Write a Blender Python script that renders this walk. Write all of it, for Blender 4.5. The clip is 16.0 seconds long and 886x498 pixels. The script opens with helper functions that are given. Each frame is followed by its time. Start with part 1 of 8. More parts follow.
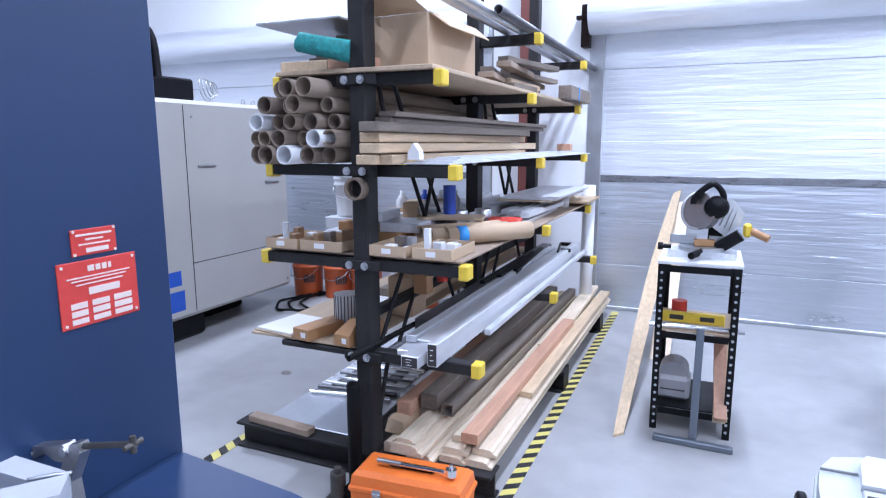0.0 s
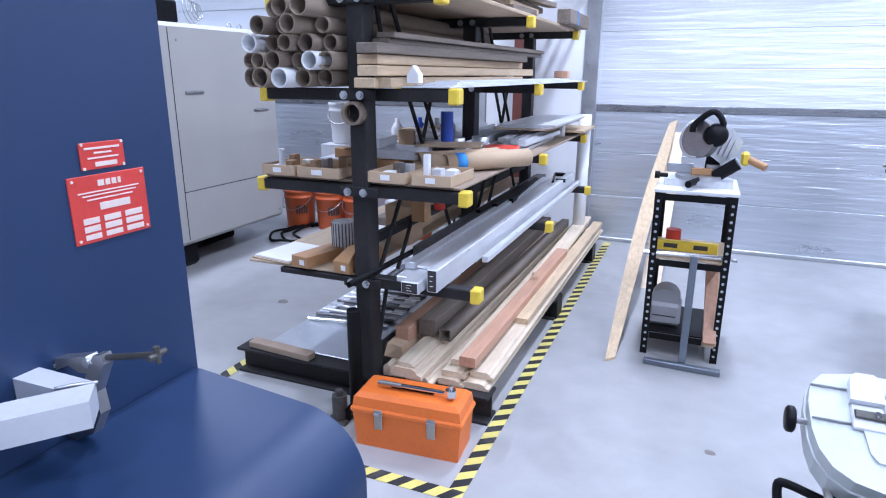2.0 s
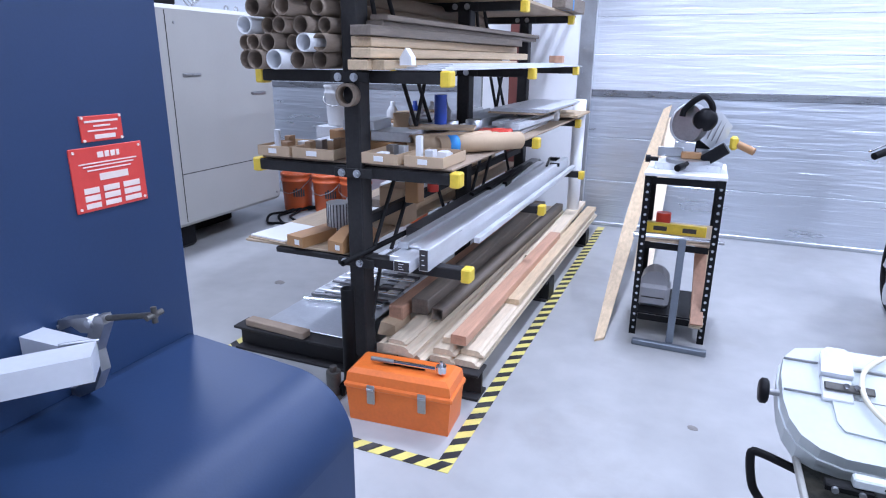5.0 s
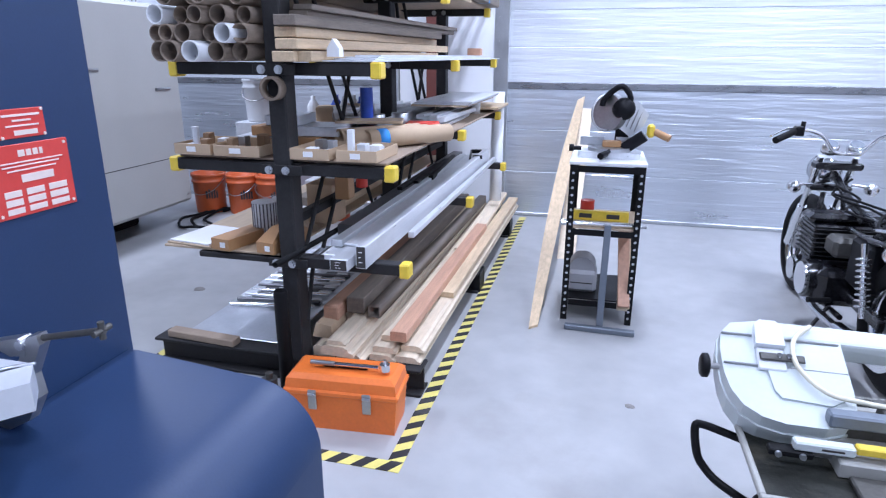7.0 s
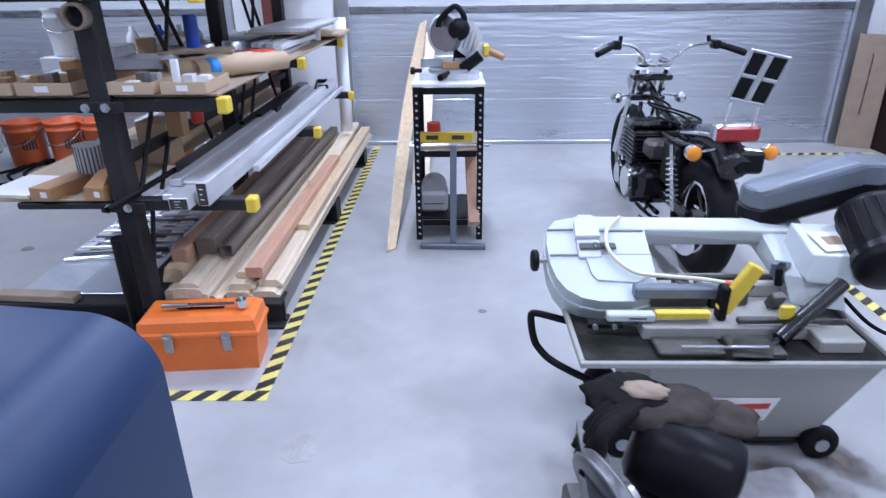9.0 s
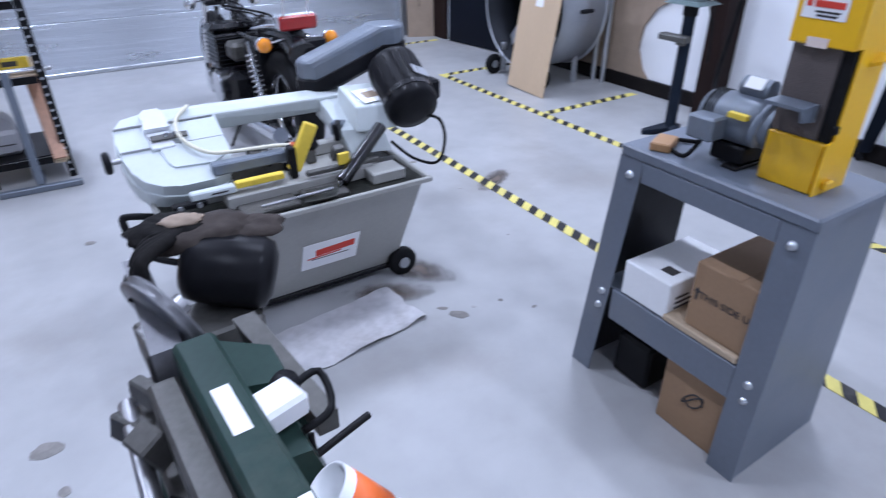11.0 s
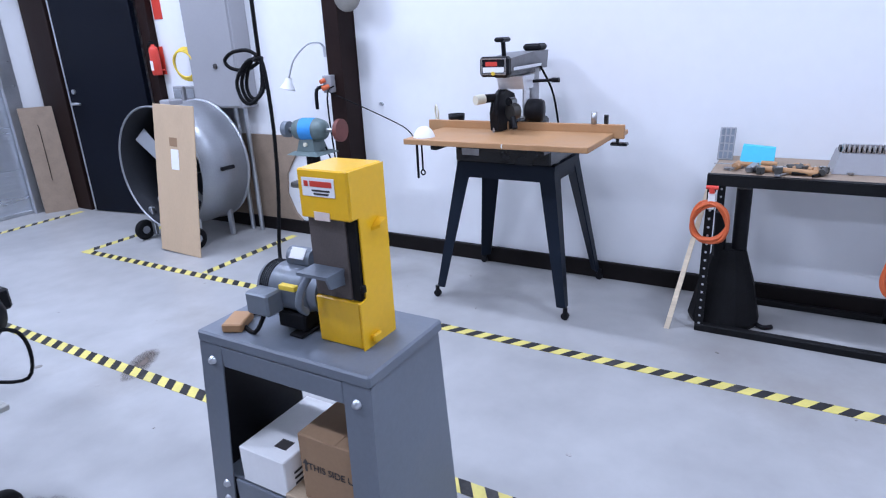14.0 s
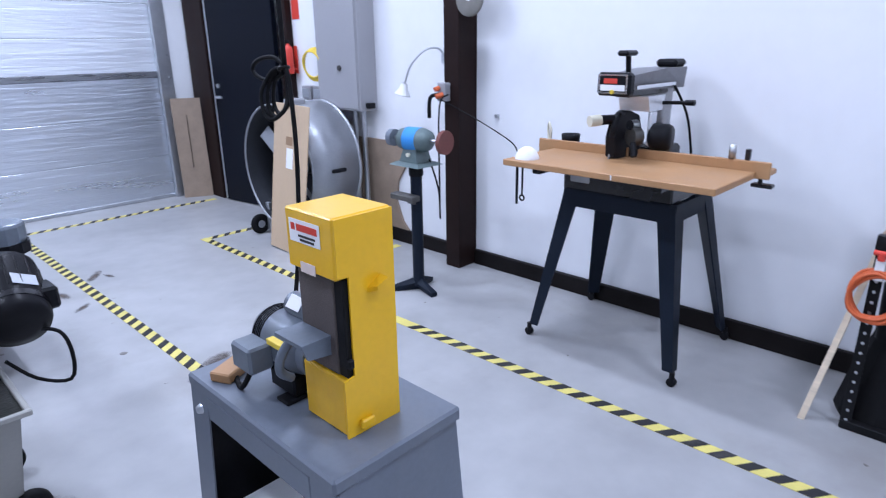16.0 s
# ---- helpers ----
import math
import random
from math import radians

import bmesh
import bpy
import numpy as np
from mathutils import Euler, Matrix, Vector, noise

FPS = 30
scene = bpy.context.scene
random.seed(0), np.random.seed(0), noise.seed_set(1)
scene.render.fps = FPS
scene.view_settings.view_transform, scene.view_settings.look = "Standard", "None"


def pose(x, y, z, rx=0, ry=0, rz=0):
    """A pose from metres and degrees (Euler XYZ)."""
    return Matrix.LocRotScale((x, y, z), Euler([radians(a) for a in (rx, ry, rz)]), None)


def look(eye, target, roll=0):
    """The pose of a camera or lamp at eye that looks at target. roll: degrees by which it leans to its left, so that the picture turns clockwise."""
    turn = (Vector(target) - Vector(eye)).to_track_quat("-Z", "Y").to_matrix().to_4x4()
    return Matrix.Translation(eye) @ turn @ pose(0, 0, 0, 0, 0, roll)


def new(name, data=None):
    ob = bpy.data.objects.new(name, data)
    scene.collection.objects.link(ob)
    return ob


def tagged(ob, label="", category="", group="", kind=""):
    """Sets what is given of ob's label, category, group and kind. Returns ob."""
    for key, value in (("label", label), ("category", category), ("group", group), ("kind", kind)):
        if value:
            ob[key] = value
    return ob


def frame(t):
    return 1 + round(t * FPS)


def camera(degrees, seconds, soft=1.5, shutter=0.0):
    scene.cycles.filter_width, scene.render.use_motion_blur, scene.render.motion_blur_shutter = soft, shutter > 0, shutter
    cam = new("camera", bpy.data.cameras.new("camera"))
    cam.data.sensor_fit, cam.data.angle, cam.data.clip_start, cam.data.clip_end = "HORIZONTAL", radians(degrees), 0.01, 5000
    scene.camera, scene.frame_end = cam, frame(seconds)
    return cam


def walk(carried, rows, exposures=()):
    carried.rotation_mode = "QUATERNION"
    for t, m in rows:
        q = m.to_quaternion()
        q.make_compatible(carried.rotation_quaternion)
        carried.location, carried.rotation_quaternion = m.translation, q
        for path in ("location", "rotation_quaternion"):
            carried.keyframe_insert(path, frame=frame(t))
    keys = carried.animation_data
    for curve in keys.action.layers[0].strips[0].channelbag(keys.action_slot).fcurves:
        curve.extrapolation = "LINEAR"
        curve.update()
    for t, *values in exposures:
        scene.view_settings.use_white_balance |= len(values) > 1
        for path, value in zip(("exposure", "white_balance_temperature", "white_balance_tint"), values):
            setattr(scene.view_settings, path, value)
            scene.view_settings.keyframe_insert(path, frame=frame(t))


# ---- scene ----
cam = camera(71.5, 16.0, soft=1.1, shutter=0.3)
PATH = [
    (0, (0.286, -0.014, 1.486), (-0.504, 1.792, 1.147), -0.1),
    (0.5, (0.262, -0.009, 1.469), (-0.519, 1.783, 1.049), 0.1),
    (1, (0.244, -0.018, 1.46), (-0.529, 1.768, 0.997), 0.2),
    (1.5, (0.24, -0.029, 1.454), (-0.504, 1.751, 0.929), 0.2),
    (2, (0.247, -0.035, 1.456), (-0.49, 1.742, 0.909), 0.2),
    (2.5, (0.248, -0.046, 1.456), (-0.492, 1.723, 0.886), 0.4),
    (3, (0.251, -0.054, 1.455), (-0.456, 1.727, 0.884), 0.2),
    (3.5, (0.266, -0.068, 1.447), (-0.454, 1.71, 0.882), 1.1),
    (4, (0.301, -0.084, 1.452), (-0.445, 1.685, 0.893), 1.0),
    (6.5, (0.247, -0.077, 1.43), (-0.343, 1.724, 0.79), -0.7),
    (7, (0.2, -0.077, 1.429), (-0.266, 1.773, 0.829), 0.3),
    (7.5, (0.189, -0.096, 1.432), (-0.194, 1.787, 0.876), -0.1),
    (8, (0.191, -0.12, 1.428), (-0.075, 1.781, 0.865), -0.5),
    (8.2, (0.201, -0.125, 1.427), (-0.014, 1.773, 0.834), -0.5),
    (10.5, (0.455, -0.375, 1.3), (0.984, 1.23, 0.231), -1.5),
    (10.7, (0.461, -0.422, 1.289), (1.134, 1.15, 0.253), -1.7),
    (11, (0.469, -0.415, 1.31), (1.391, 1.048, 0.305), -0.3),
    (11.5, (0.449, -0.438, 1.327), (1.696, 0.783, 0.35), -0.4),
    (12, (0.452, -0.472, 1.36), (1.898, 0.568, 0.45), -0.6),
    (12.5, (0.515, -0.521, 1.397), (2.087, 0.42, 0.595), -1.8),
    (13, (0.599, -0.579, 1.426), (2.248, 0.38, 0.826), -3.0),
    (13.5, (0.683, -0.622, 1.413), (2.316, 0.361, 0.809), -3.3),
    (14, (0.801, -0.611, 1.401), (2.425, 0.354, 0.744), -2.8),
    (14.5, (0.951, -0.572, 1.406), (2.582, 0.373, 0.735), -1.3),
    (15, (1.045, -0.547, 1.399), (2.635, 0.441, 0.693), -2.9),
    (15.5, (1.121, -0.564, 1.403), (2.605, 0.584, 0.708), -2.3),
    (16, (1.204, -0.601, 1.407), (2.567, 0.721, 0.778), -0.8),
]
walk(cam, [(t, look(eye, target, roll)) for t, eye, target, roll in PATH], [(0, 0.0), (4, -0.03), (8.2, -0.13), (10.5, -0.34), (11.5, -0.2), (12.5, -0.14), (14, -0.22), (16, -0.28)])

# ---- light ----
world = bpy.data.worlds.new("world")
scene.world = world
world.use_nodes = True
world.node_tree.nodes["Background"].inputs[0].default_value = (0.75, 0.85, 1.0, 1)
world.node_tree.nodes["Background"].inputs[1].default_value = 0.25
LAMP_COLOUR = (0.662, 0.752, 1.02)
LAMP_SPOTS = [(-3.4, 0.6, 135), (-3.4, 3.6, 140), (0.2, -1.6, 64), (0.2, 1.4, 78), (0.2, 4.1, 158), (2.9, -1.6, 92), (2.9, 1.4, 102), (2.9, 4.1, 98)]
LAMP_Z = 4.3
for lx, ly, power in LAMP_SPOTS:
    lamp = bpy.data.lights.new("ceiling_lamp", "AREA")
    lamp.shape, lamp.size, lamp.size_y = "RECTANGLE", 0.22, 0.8
    lamp.energy, lamp.color = power, LAMP_COLOUR
    new("lamp_light", lamp).matrix_world = pose(lx, ly, LAMP_Z - 0.06)

# ---- materials ----


def mat(name, col, rough=0.5, metal=0.0, var=0.2, scale=6.0, bump=0.15, bscale=80.0, stretch=(1, 1, 1), dirt=None, dirt_amt=0.5, coat=0.0, rvar=0.15, rand=0.0):
    m = bpy.data.materials.new(name)
    m.use_nodes = True
    nt = m.node_tree
    b = nt.nodes["Principled BSDF"]
    b.inputs["Roughness"].default_value = rough
    b.inputs["Metallic"].default_value = metal
    b.inputs["Coat Weight"].default_value = coat
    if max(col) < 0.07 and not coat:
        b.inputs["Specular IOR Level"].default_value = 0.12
    tc = nt.nodes.new("ShaderNodeTexCoord")
    mp = nt.nodes.new("ShaderNodeMapping")
    mp.inputs["Scale"].default_value = stretch
    nt.links.new(tc.outputs["Object"], mp.inputs["Vector"])
    big = nt.nodes.new("ShaderNodeTexNoise")
    big.inputs["Scale"].default_value, big.inputs["Detail"].default_value = scale, 6
    fine = nt.nodes.new("ShaderNodeTexNoise")
    fine.inputs["Scale"].default_value, fine.inputs["Detail"].default_value = bscale, 4
    for n in (big, fine):
        nt.links.new(mp.outputs[0], n.inputs["Vector"])
    ramp = nt.nodes.new("ShaderNodeValToRGB")
    lo = tuple(c * (1 - var) for c in col)
    hi = tuple(min(1, c * (1 + var)) for c in col)
    ramp.color_ramp.elements[0].position, ramp.color_ramp.elements[1].position = 0.3, 0.72
    ramp.color_ramp.elements[0].color, ramp.color_ramp.elements[1].color = (*lo, 1), (*hi, 1)
    mx = nt.nodes.new("ShaderNodeMath")
    mx.operation = "MULTIPLY_ADD"
    mx.inputs[1].default_value, mx.inputs[2].default_value = 0.35, 0.0
    ad = nt.nodes.new("ShaderNodeMath")
    ad.operation = "MULTIPLY_ADD"
    ad.inputs[1].default_value = 0.65
    nt.links.new(fine.outputs[0], mx.inputs[0])
    nt.links.new(big.outputs[0], ad.inputs[0])
    nt.links.new(mx.outputs[0], ad.inputs[2])
    nt.links.new(ad.outputs[0], ramp.inputs[0])
    out = ramp.outputs[0]
    if rand:
        oi = nt.nodes.new("ShaderNodeObjectInfo")
        hs = nt.nodes.new("ShaderNodeHueSaturation")
        mr = nt.nodes.new("ShaderNodeMapRange")
        mr.inputs[3].default_value, mr.inputs[4].default_value = 1 - rand, 1 + rand
        nt.links.new(oi.outputs["Random"], mr.inputs[0])
        nt.links.new(mr.outputs[0], hs.inputs["Value"])
        nt.links.new(out, hs.inputs["Color"])
        out = hs.outputs[0]
    if dirt:
        dn = nt.nodes.new("ShaderNodeTexNoise")
        dn.inputs["Scale"].default_value, dn.inputs["Detail"].default_value = scale * 0.6, 9
        dn.inputs["Roughness"].default_value = 0.65
        nt.links.new(tc.outputs["Object"], dn.inputs["Vector"])
        dr = nt.nodes.new("ShaderNodeMapRange")
        dr.inputs[1].default_value, dr.inputs[2].default_value = 0.52, 0.75
        dr.inputs[3].default_value, dr.inputs[4].default_value = 0.0, dirt_amt
        nt.links.new(dn.outputs[0], dr.inputs[0])
        mix = nt.nodes.new("ShaderNodeMix")
        mix.data_type = "RGBA"
        mix.inputs["B"].default_value = (*dirt, 1)
        nt.links.new(dr.outputs[0], mix.inputs["Factor"])
        nt.links.new(out, mix.inputs["A"])
        out = mix.outputs["Result"]
    nt.links.new(out, b.inputs["Base Color"])
    rr = nt.nodes.new("ShaderNodeMapRange")
    rr.inputs[3].default_value, rr.inputs[4].default_value = max(0.03, rough - rvar), min(1, rough + rvar)
    nt.links.new(big.outputs[0], rr.inputs[0])
    nt.links.new(rr.outputs[0], b.inputs["Roughness"])
    if bump:
        bp = nt.nodes.new("ShaderNodeBump")
        bp.inputs["Strength"].default_value, bp.inputs["Distance"].default_value = bump, 0.003
        nt.links.new(fine.outputs[0], bp.inputs["Height"])
        nt.links.new(bp.outputs[0], b.inputs["Normal"])
    return m


def foil_mat(name, col, rough, wave, metal):
    """Crinkled foil facing: horizontal ripples with irregular creases."""
    m = mat(name, col, rough, metal, var=0.06, scale=3, bump=0.0, stretch=(0.5, 1, 3), rvar=0.08)
    nt = m.node_tree
    b = nt.nodes["Principled BSDF"]
    tc = nt.nodes.new("ShaderNodeTexCoord")
    mp = nt.nodes.new("ShaderNodeMapping")
    mp.inputs["Scale"].default_value = (1.2, 1, 16)
    n = nt.nodes.new("ShaderNodeTexNoise")
    n.inputs["Scale"].default_value, n.inputs["Detail"].default_value, n.inputs["Distortion"].default_value = 1.6, 3, 0.4
    bp = nt.nodes.new("ShaderNodeBump")
    bp.inputs["Strength"].default_value, bp.inputs["Distance"].default_value = wave, 0.02
    nt.links.new(tc.outputs["Object"], mp.inputs["Vector"])
    nt.links.new(mp.outputs[0], n.inputs["Vector"])
    nt.links.new(n.outputs[0], bp.inputs["Height"])
    nt.links.new(bp.outputs[0], b.inputs["Normal"])
    return m


M = {}
M["concrete"] = mat("concrete", (0.37, 0.37, 0.37), 0.40, var=0.17, scale=1.4, bump=0.03, bscale=7, dirt=(0.24, 0.215, 0.19), dirt_amt=0.6)
# Ceiling stays out of view; its grey is chosen to cut bounced fill.
M["roof_grey"] = mat("unseen_roof_grey", (0.30, 0.31, 0.33), 0.7, var=0.1, scale=1)
M["white_wall"] = mat("white_wall", (0.80, 0.81, 0.83), 0.6, var=0.03, scale=0.8, bump=0.05, bscale=14, dirt=(0.62, 0.62, 0.62), dirt_amt=0.12)
# One foil in two tones: lamp glare on the upper door put into colour.
M["foil"] = foil_mat("foil", (0.86, 0.90, 0.96), 0.38, 0.36, 0.6)
M["foil_unlit"] = foil_mat("foil_unlit", (0.64, 0.68, 0.74), 0.30, 0.50, 0.75)
M["foil_seam"] = mat("foil_seam", (0.28, 0.29, 0.31), 0.3, 0.8, scale=9, stretch=(0.6, 1, 4))
M["galv"] = mat("galvanised_steel", (0.55, 0.57, 0.60), 0.35, 0.85, var=0.12, scale=9, bump=0.05)
M["brown_steel"] = mat("brown_primer_steel", (0.017, 0.009, 0.008), 0.5, var=0.25, scale=4, bump=0.1)
M["rust_red"] = mat("red_primer_steel", (0.16, 0.045, 0.035), 0.55, var=0.25, scale=4)
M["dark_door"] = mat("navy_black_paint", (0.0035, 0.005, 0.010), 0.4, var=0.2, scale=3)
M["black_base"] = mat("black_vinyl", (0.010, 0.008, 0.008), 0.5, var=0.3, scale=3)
M["yellow_tape"] = mat("yellow_tape", (0.70, 0.60, 0.17), 0.5, var=0.12, scale=7, dirt=(0.30, 0.27, 0.15), dirt_amt=0.45)
M["black_tape"] = mat("black_tape", (0.035, 0.035, 0.037), 0.5, var=0.2, scale=7, dirt=(0.22, 0.21, 0.2), dirt_amt=0.4)
M["rack_steel"] = mat("charcoal_steel", (0.032, 0.031, 0.032), 0.5, 0.0, var=0.3, scale=6, bump=0.15, dirt=(0.045, 0.04, 0.038), dirt_amt=0.4)
M["cap_yellow"] = mat("yellow_plastic", (0.78, 0.56, 0.06), 0.45, var=0.1, scale=20)
M["bolt"] = mat("zinc_bolt", (0.55, 0.57, 0.60), 0.3, 0.9, var=0.15)
M["aluminium"] = mat("mill_aluminium", (0.70, 0.72, 0.75), 0.34, 0.4, var=0.10, scale=7, bump=0.08, stretch=(8, 0.5, 8), dirt=(0.4, 0.41, 0.43), dirt_amt=0.3)
M["dark_alu"] = mat("grey_steel_stock", (0.15, 0.15, 0.16), 0.4, 0.8, var=0.25, scale=8, stretch=(6, 0.6, 6))
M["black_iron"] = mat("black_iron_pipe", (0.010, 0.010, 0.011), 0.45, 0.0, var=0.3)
M["pine"] = mat("pine_board", (0.60, 0.45, 0.29), 0.6, var=0.22, scale=9, bump=0.2, bscale=40, stretch=(6, 0.45, 6), dirt=(0.35, 0.24, 0.14), dirt_amt=0.35, rand=0.14)
M["pale_pine"] = mat("pale_pine_moulding", (0.70, 0.58, 0.43), 0.6, var=0.16, scale=9, bump=0.2, bscale=40, stretch=(6, 0.45, 6), dirt=(0.42, 0.31, 0.2), dirt_amt=0.35, rand=0.12)
M["red_wood"] = mat("reddish_board", (0.52, 0.29, 0.19), 0.55, var=0.2, scale=9, bump=0.15, stretch=(6, 0.45, 6), rand=0.1)
M["old_wood"] = mat("weathered_board", (0.19, 0.155, 0.125), 0.7, var=0.3, scale=8, bump=0.3, bscale=40, stretch=(6, 0.45, 6), rand=0.15)
M["ply"] = mat("plywood", (0.46, 0.35, 0.24), 0.65, var=0.2, scale=6, bump=0.15, stretch=(5, 0.7, 5))
M["osb"] = mat("hardboard", (0.30, 0.225, 0.165), 0.7, var=0.15, scale=12, bump=0.2)
M["card"] = mat("corrugated_cardboard", (0.52, 0.38, 0.25), 0.75, var=0.08, scale=5, bump=0.1, bscale=120, stretch=(1, 1, 0.3), dirt=(0.36, 0.25, 0.16), dirt_amt=0.3, rand=0.06)
M["card_dark"] = mat("brown_cardboard", (0.30, 0.185, 0.105), 0.75, var=0.1, scale=5, bump=0.1, dirt=(0.2, 0.12, 0.07), dirt_amt=0.4)
M["tube_card"] = mat("paperboard_tube", (0.26, 0.20, 0.15), 0.75, var=0.22, scale=9, bump=0.15, stretch=(4, 0.6, 4), rand=0.25)
M["tube_in"] = mat("tube_inside", (0.10, 0.075, 0.055), 0.8, var=0.2)
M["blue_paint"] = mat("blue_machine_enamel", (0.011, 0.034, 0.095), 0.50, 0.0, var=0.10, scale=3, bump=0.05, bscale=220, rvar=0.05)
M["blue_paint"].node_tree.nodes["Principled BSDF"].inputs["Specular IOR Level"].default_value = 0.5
M["bright_alu"] = mat("bright_aluminium", (0.74, 0.76, 0.79), 0.35, 0.35, var=0.06, scale=8, bump=0.05)
M["red_plate"] = mat("red_plate", (0.62, 0.055, 0.045), 0.4, var=0.1, scale=15)
M["plate_text"] = mat("plate_lettering", (0.75, 0.62, 0.55), 0.45, var=0.06)
M["beige"] = mat("cream_machine_paint", (0.47, 0.46, 0.435), 0.4, var=0.05, scale=2.5, bump=0.05, dirt=(0.45, 0.43, 0.4), dirt_amt=0.25)
M["stripe_blue"] = mat("blue_stripe", (0.02, 0.10, 0.50), 0.4, var=0.08)
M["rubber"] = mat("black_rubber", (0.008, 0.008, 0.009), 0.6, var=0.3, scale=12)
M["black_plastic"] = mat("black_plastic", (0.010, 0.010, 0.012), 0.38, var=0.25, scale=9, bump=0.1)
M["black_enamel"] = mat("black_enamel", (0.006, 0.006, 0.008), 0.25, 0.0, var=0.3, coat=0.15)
M["orange"] = mat("orange_plastic", (0.85, 0.19, 0.035), 0.42, var=0.10, scale=5, bump=0.08, dirt=(0.5, 0.12, 0.04), dirt_amt=0.4)
M["bucket_orange"] = mat("orange_bucket_plastic", (0.62, 0.12, 0.035), 0.4, var=0.1, scale=6)
M["chrome"] = mat("chrome", (0.75, 0.76, 0.78), 0.12, 1.0, var=0.05, bump=0.0, rvar=0.06)
M["steel"] = mat("worn_steel", (0.42, 0.42, 0.43), 0.33, 0.9, var=0.2, scale=9, bump=0.1)
M["white_plastic"] = mat("white_plastic", (0.78, 0.79, 0.80), 0.4, var=0.04, scale=5)
M["paper"] = mat("white_paper", (0.82, 0.82, 0.82), 0.7, var=0.04, scale=8)
M["ink"] = mat("dark_print", (0.06, 0.055, 0.055), 0.6, var=0.1)
M["grey_cab"] = mat("slate_grey_steel_paint", (0.135, 0.155, 0.19), 0.42, var=0.10, scale=5, bump=0.06, dirt=(0.2, 0.2, 0.21), dirt_amt=0.4)
M["yellow"] = mat("yellow_machine_enamel", (0.84, 0.47, 0.012), 0.34, var=0.07, scale=4, bump=0.03, coat=0.2, dirt=(0.6, 0.36, 0.02), dirt_amt=0.3)
M["belt"] = mat("abrasive_belt", (0.105, 0.085, 0.078), 0.85, var=0.3, scale=8, bump=0.4, bscale=300, dirt=(0.2, 0.17, 0.15), dirt_amt=0.5)
M["motor_grey"] = mat("motor_grey_paint", (0.15, 0.175, 0.21), 0.38, 0.2, var=0.15, scale=8, dirt=(0.2, 0.19, 0.17), dirt_amt=0.3)
M["saw_grey"] = mat("pale_green_grey_enamel", (0.57, 0.615, 0.615), 0.33, var=0.06, scale=4, bump=0.04, dirt=(0.33, 0.34, 0.32), dirt_amt=0.4)
M["saw_base"] = mat("greenish_grey_paint", (0.35, 0.345, 0.32), 0.42, var=0.09, scale=4, dirt=(0.2, 0.19, 0.16), dirt_amt=0.5)
M["sump"] = mat("oily_chip_tray", (0.030, 0.031, 0.027), 0.35, 0.3, var=0.4, scale=14, bump=0.4, dirt=(0.12, 0.105, 0.08), dirt_amt=0.6)
M["green_paint"] = mat("dark_green_enamel", (0.024, 0.048, 0.040), 0.35, var=0.2, scale=6, bump=0.06, dirt=(0.13, 0.13, 0.11), dirt_amt=0.45)
M["cast"] = mat("dirty_cast_iron", (0.10, 0.097, 0.09), 0.5, 0.5, var=0.35, scale=12, bump=0.3, dirt=(0.06, 0.055, 0.05), dirt_amt=0.6)
M["leather"] = mat("grimy_glove_leather", (0.055, 0.045, 0.04), 0.8, var=0.4, scale=14, bump=0.5, bscale=60)
M["red_label"] = mat("red_label", (0.65, 0.05, 0.03), 0.5, var=0.1)
M["amber"] = mat("amber_lens", (0.90, 0.30, 0.02), 0.15, var=0.1, coat=0.6)
M["red_lens"] = mat("red_lens", (0.36, 0.012, 0.012), 0.2, var=0.1, coat=0.6)
M["fan_metal"] = mat("galvanised_fan_barrel", (0.33, 0.345, 0.37), 0.40, 0.5, var=0.12, scale=6, bump=0.06)
# Near-black tone puts the shade inside the fan barrel into colour.
M["fan_in"] = mat("fan_shade_inside", (0.022, 0.024, 0.029), 0.6, 0.0, var=0.2)
M["grey_box"] = mat("grey_electrical_enamel", (0.32, 0.32, 0.335), 0.45, var=0.05, scale=3)
M["grinder_green"] = mat("grey_green_hammertone", (0.12, 0.165, 0.165), 0.4, 0.2, var=0.15, scale=20)
M["tape_blue"] = mat("blue_masking_tape", (0.03, 0.25, 0.62), 0.6, var=0.1)
M["blue_plastic"] = mat("blue_plastic", (0.02, 0.07, 0.42), 0.4, var=0.1)
M["cyan"] = mat("light_blue_foam", (0.06, 0.50, 0.68), 0.6, var=0.06)
M["mdf"] = mat("worn_particle_board", (0.42, 0.225, 0.10), 0.55, var=0.10, scale=7, bump=0.1, dirt=(0.30, 0.2, 0.12), dirt_amt=0.3)
M["stand_blue"] = mat("dark_slate_stand_paint", (0.010, 0.015, 0.025), 0.42, var=0.15, scale=5, bump=0.06)
M["orange_cord"] = mat("orange_cord", (0.62, 0.12, 0.035), 0.5, var=0.12, scale=30)
M["cream_lamp"] = mat("cream_plastic", (0.70, 0.66, 0.52), 0.45, var=0.08)
M["teal"] = mat("teal_netting", (0.02, 0.26, 0.25), 0.7, var=0.4, scale=40, bump=0.6)
M["stain"] = mat("oil_stain", (0.20, 0.185, 0.17), 0.4, var=0.35, scale=12, bump=0.0)
M["faint_stain"] = mat("faint_stain", (0.37, 0.36, 0.35), 0.45, var=0.25, scale=9, bump=0.0)
M["glove_dark"] = mat("dark_glove_knit", (0.012, 0.011, 0.011), 0.85, var=0.4, scale=20, bump=0.5)
M["cup_orange"] = mat("orange_cup_print", (0.85, 0.16, 0.03), 0.45, var=0.1)
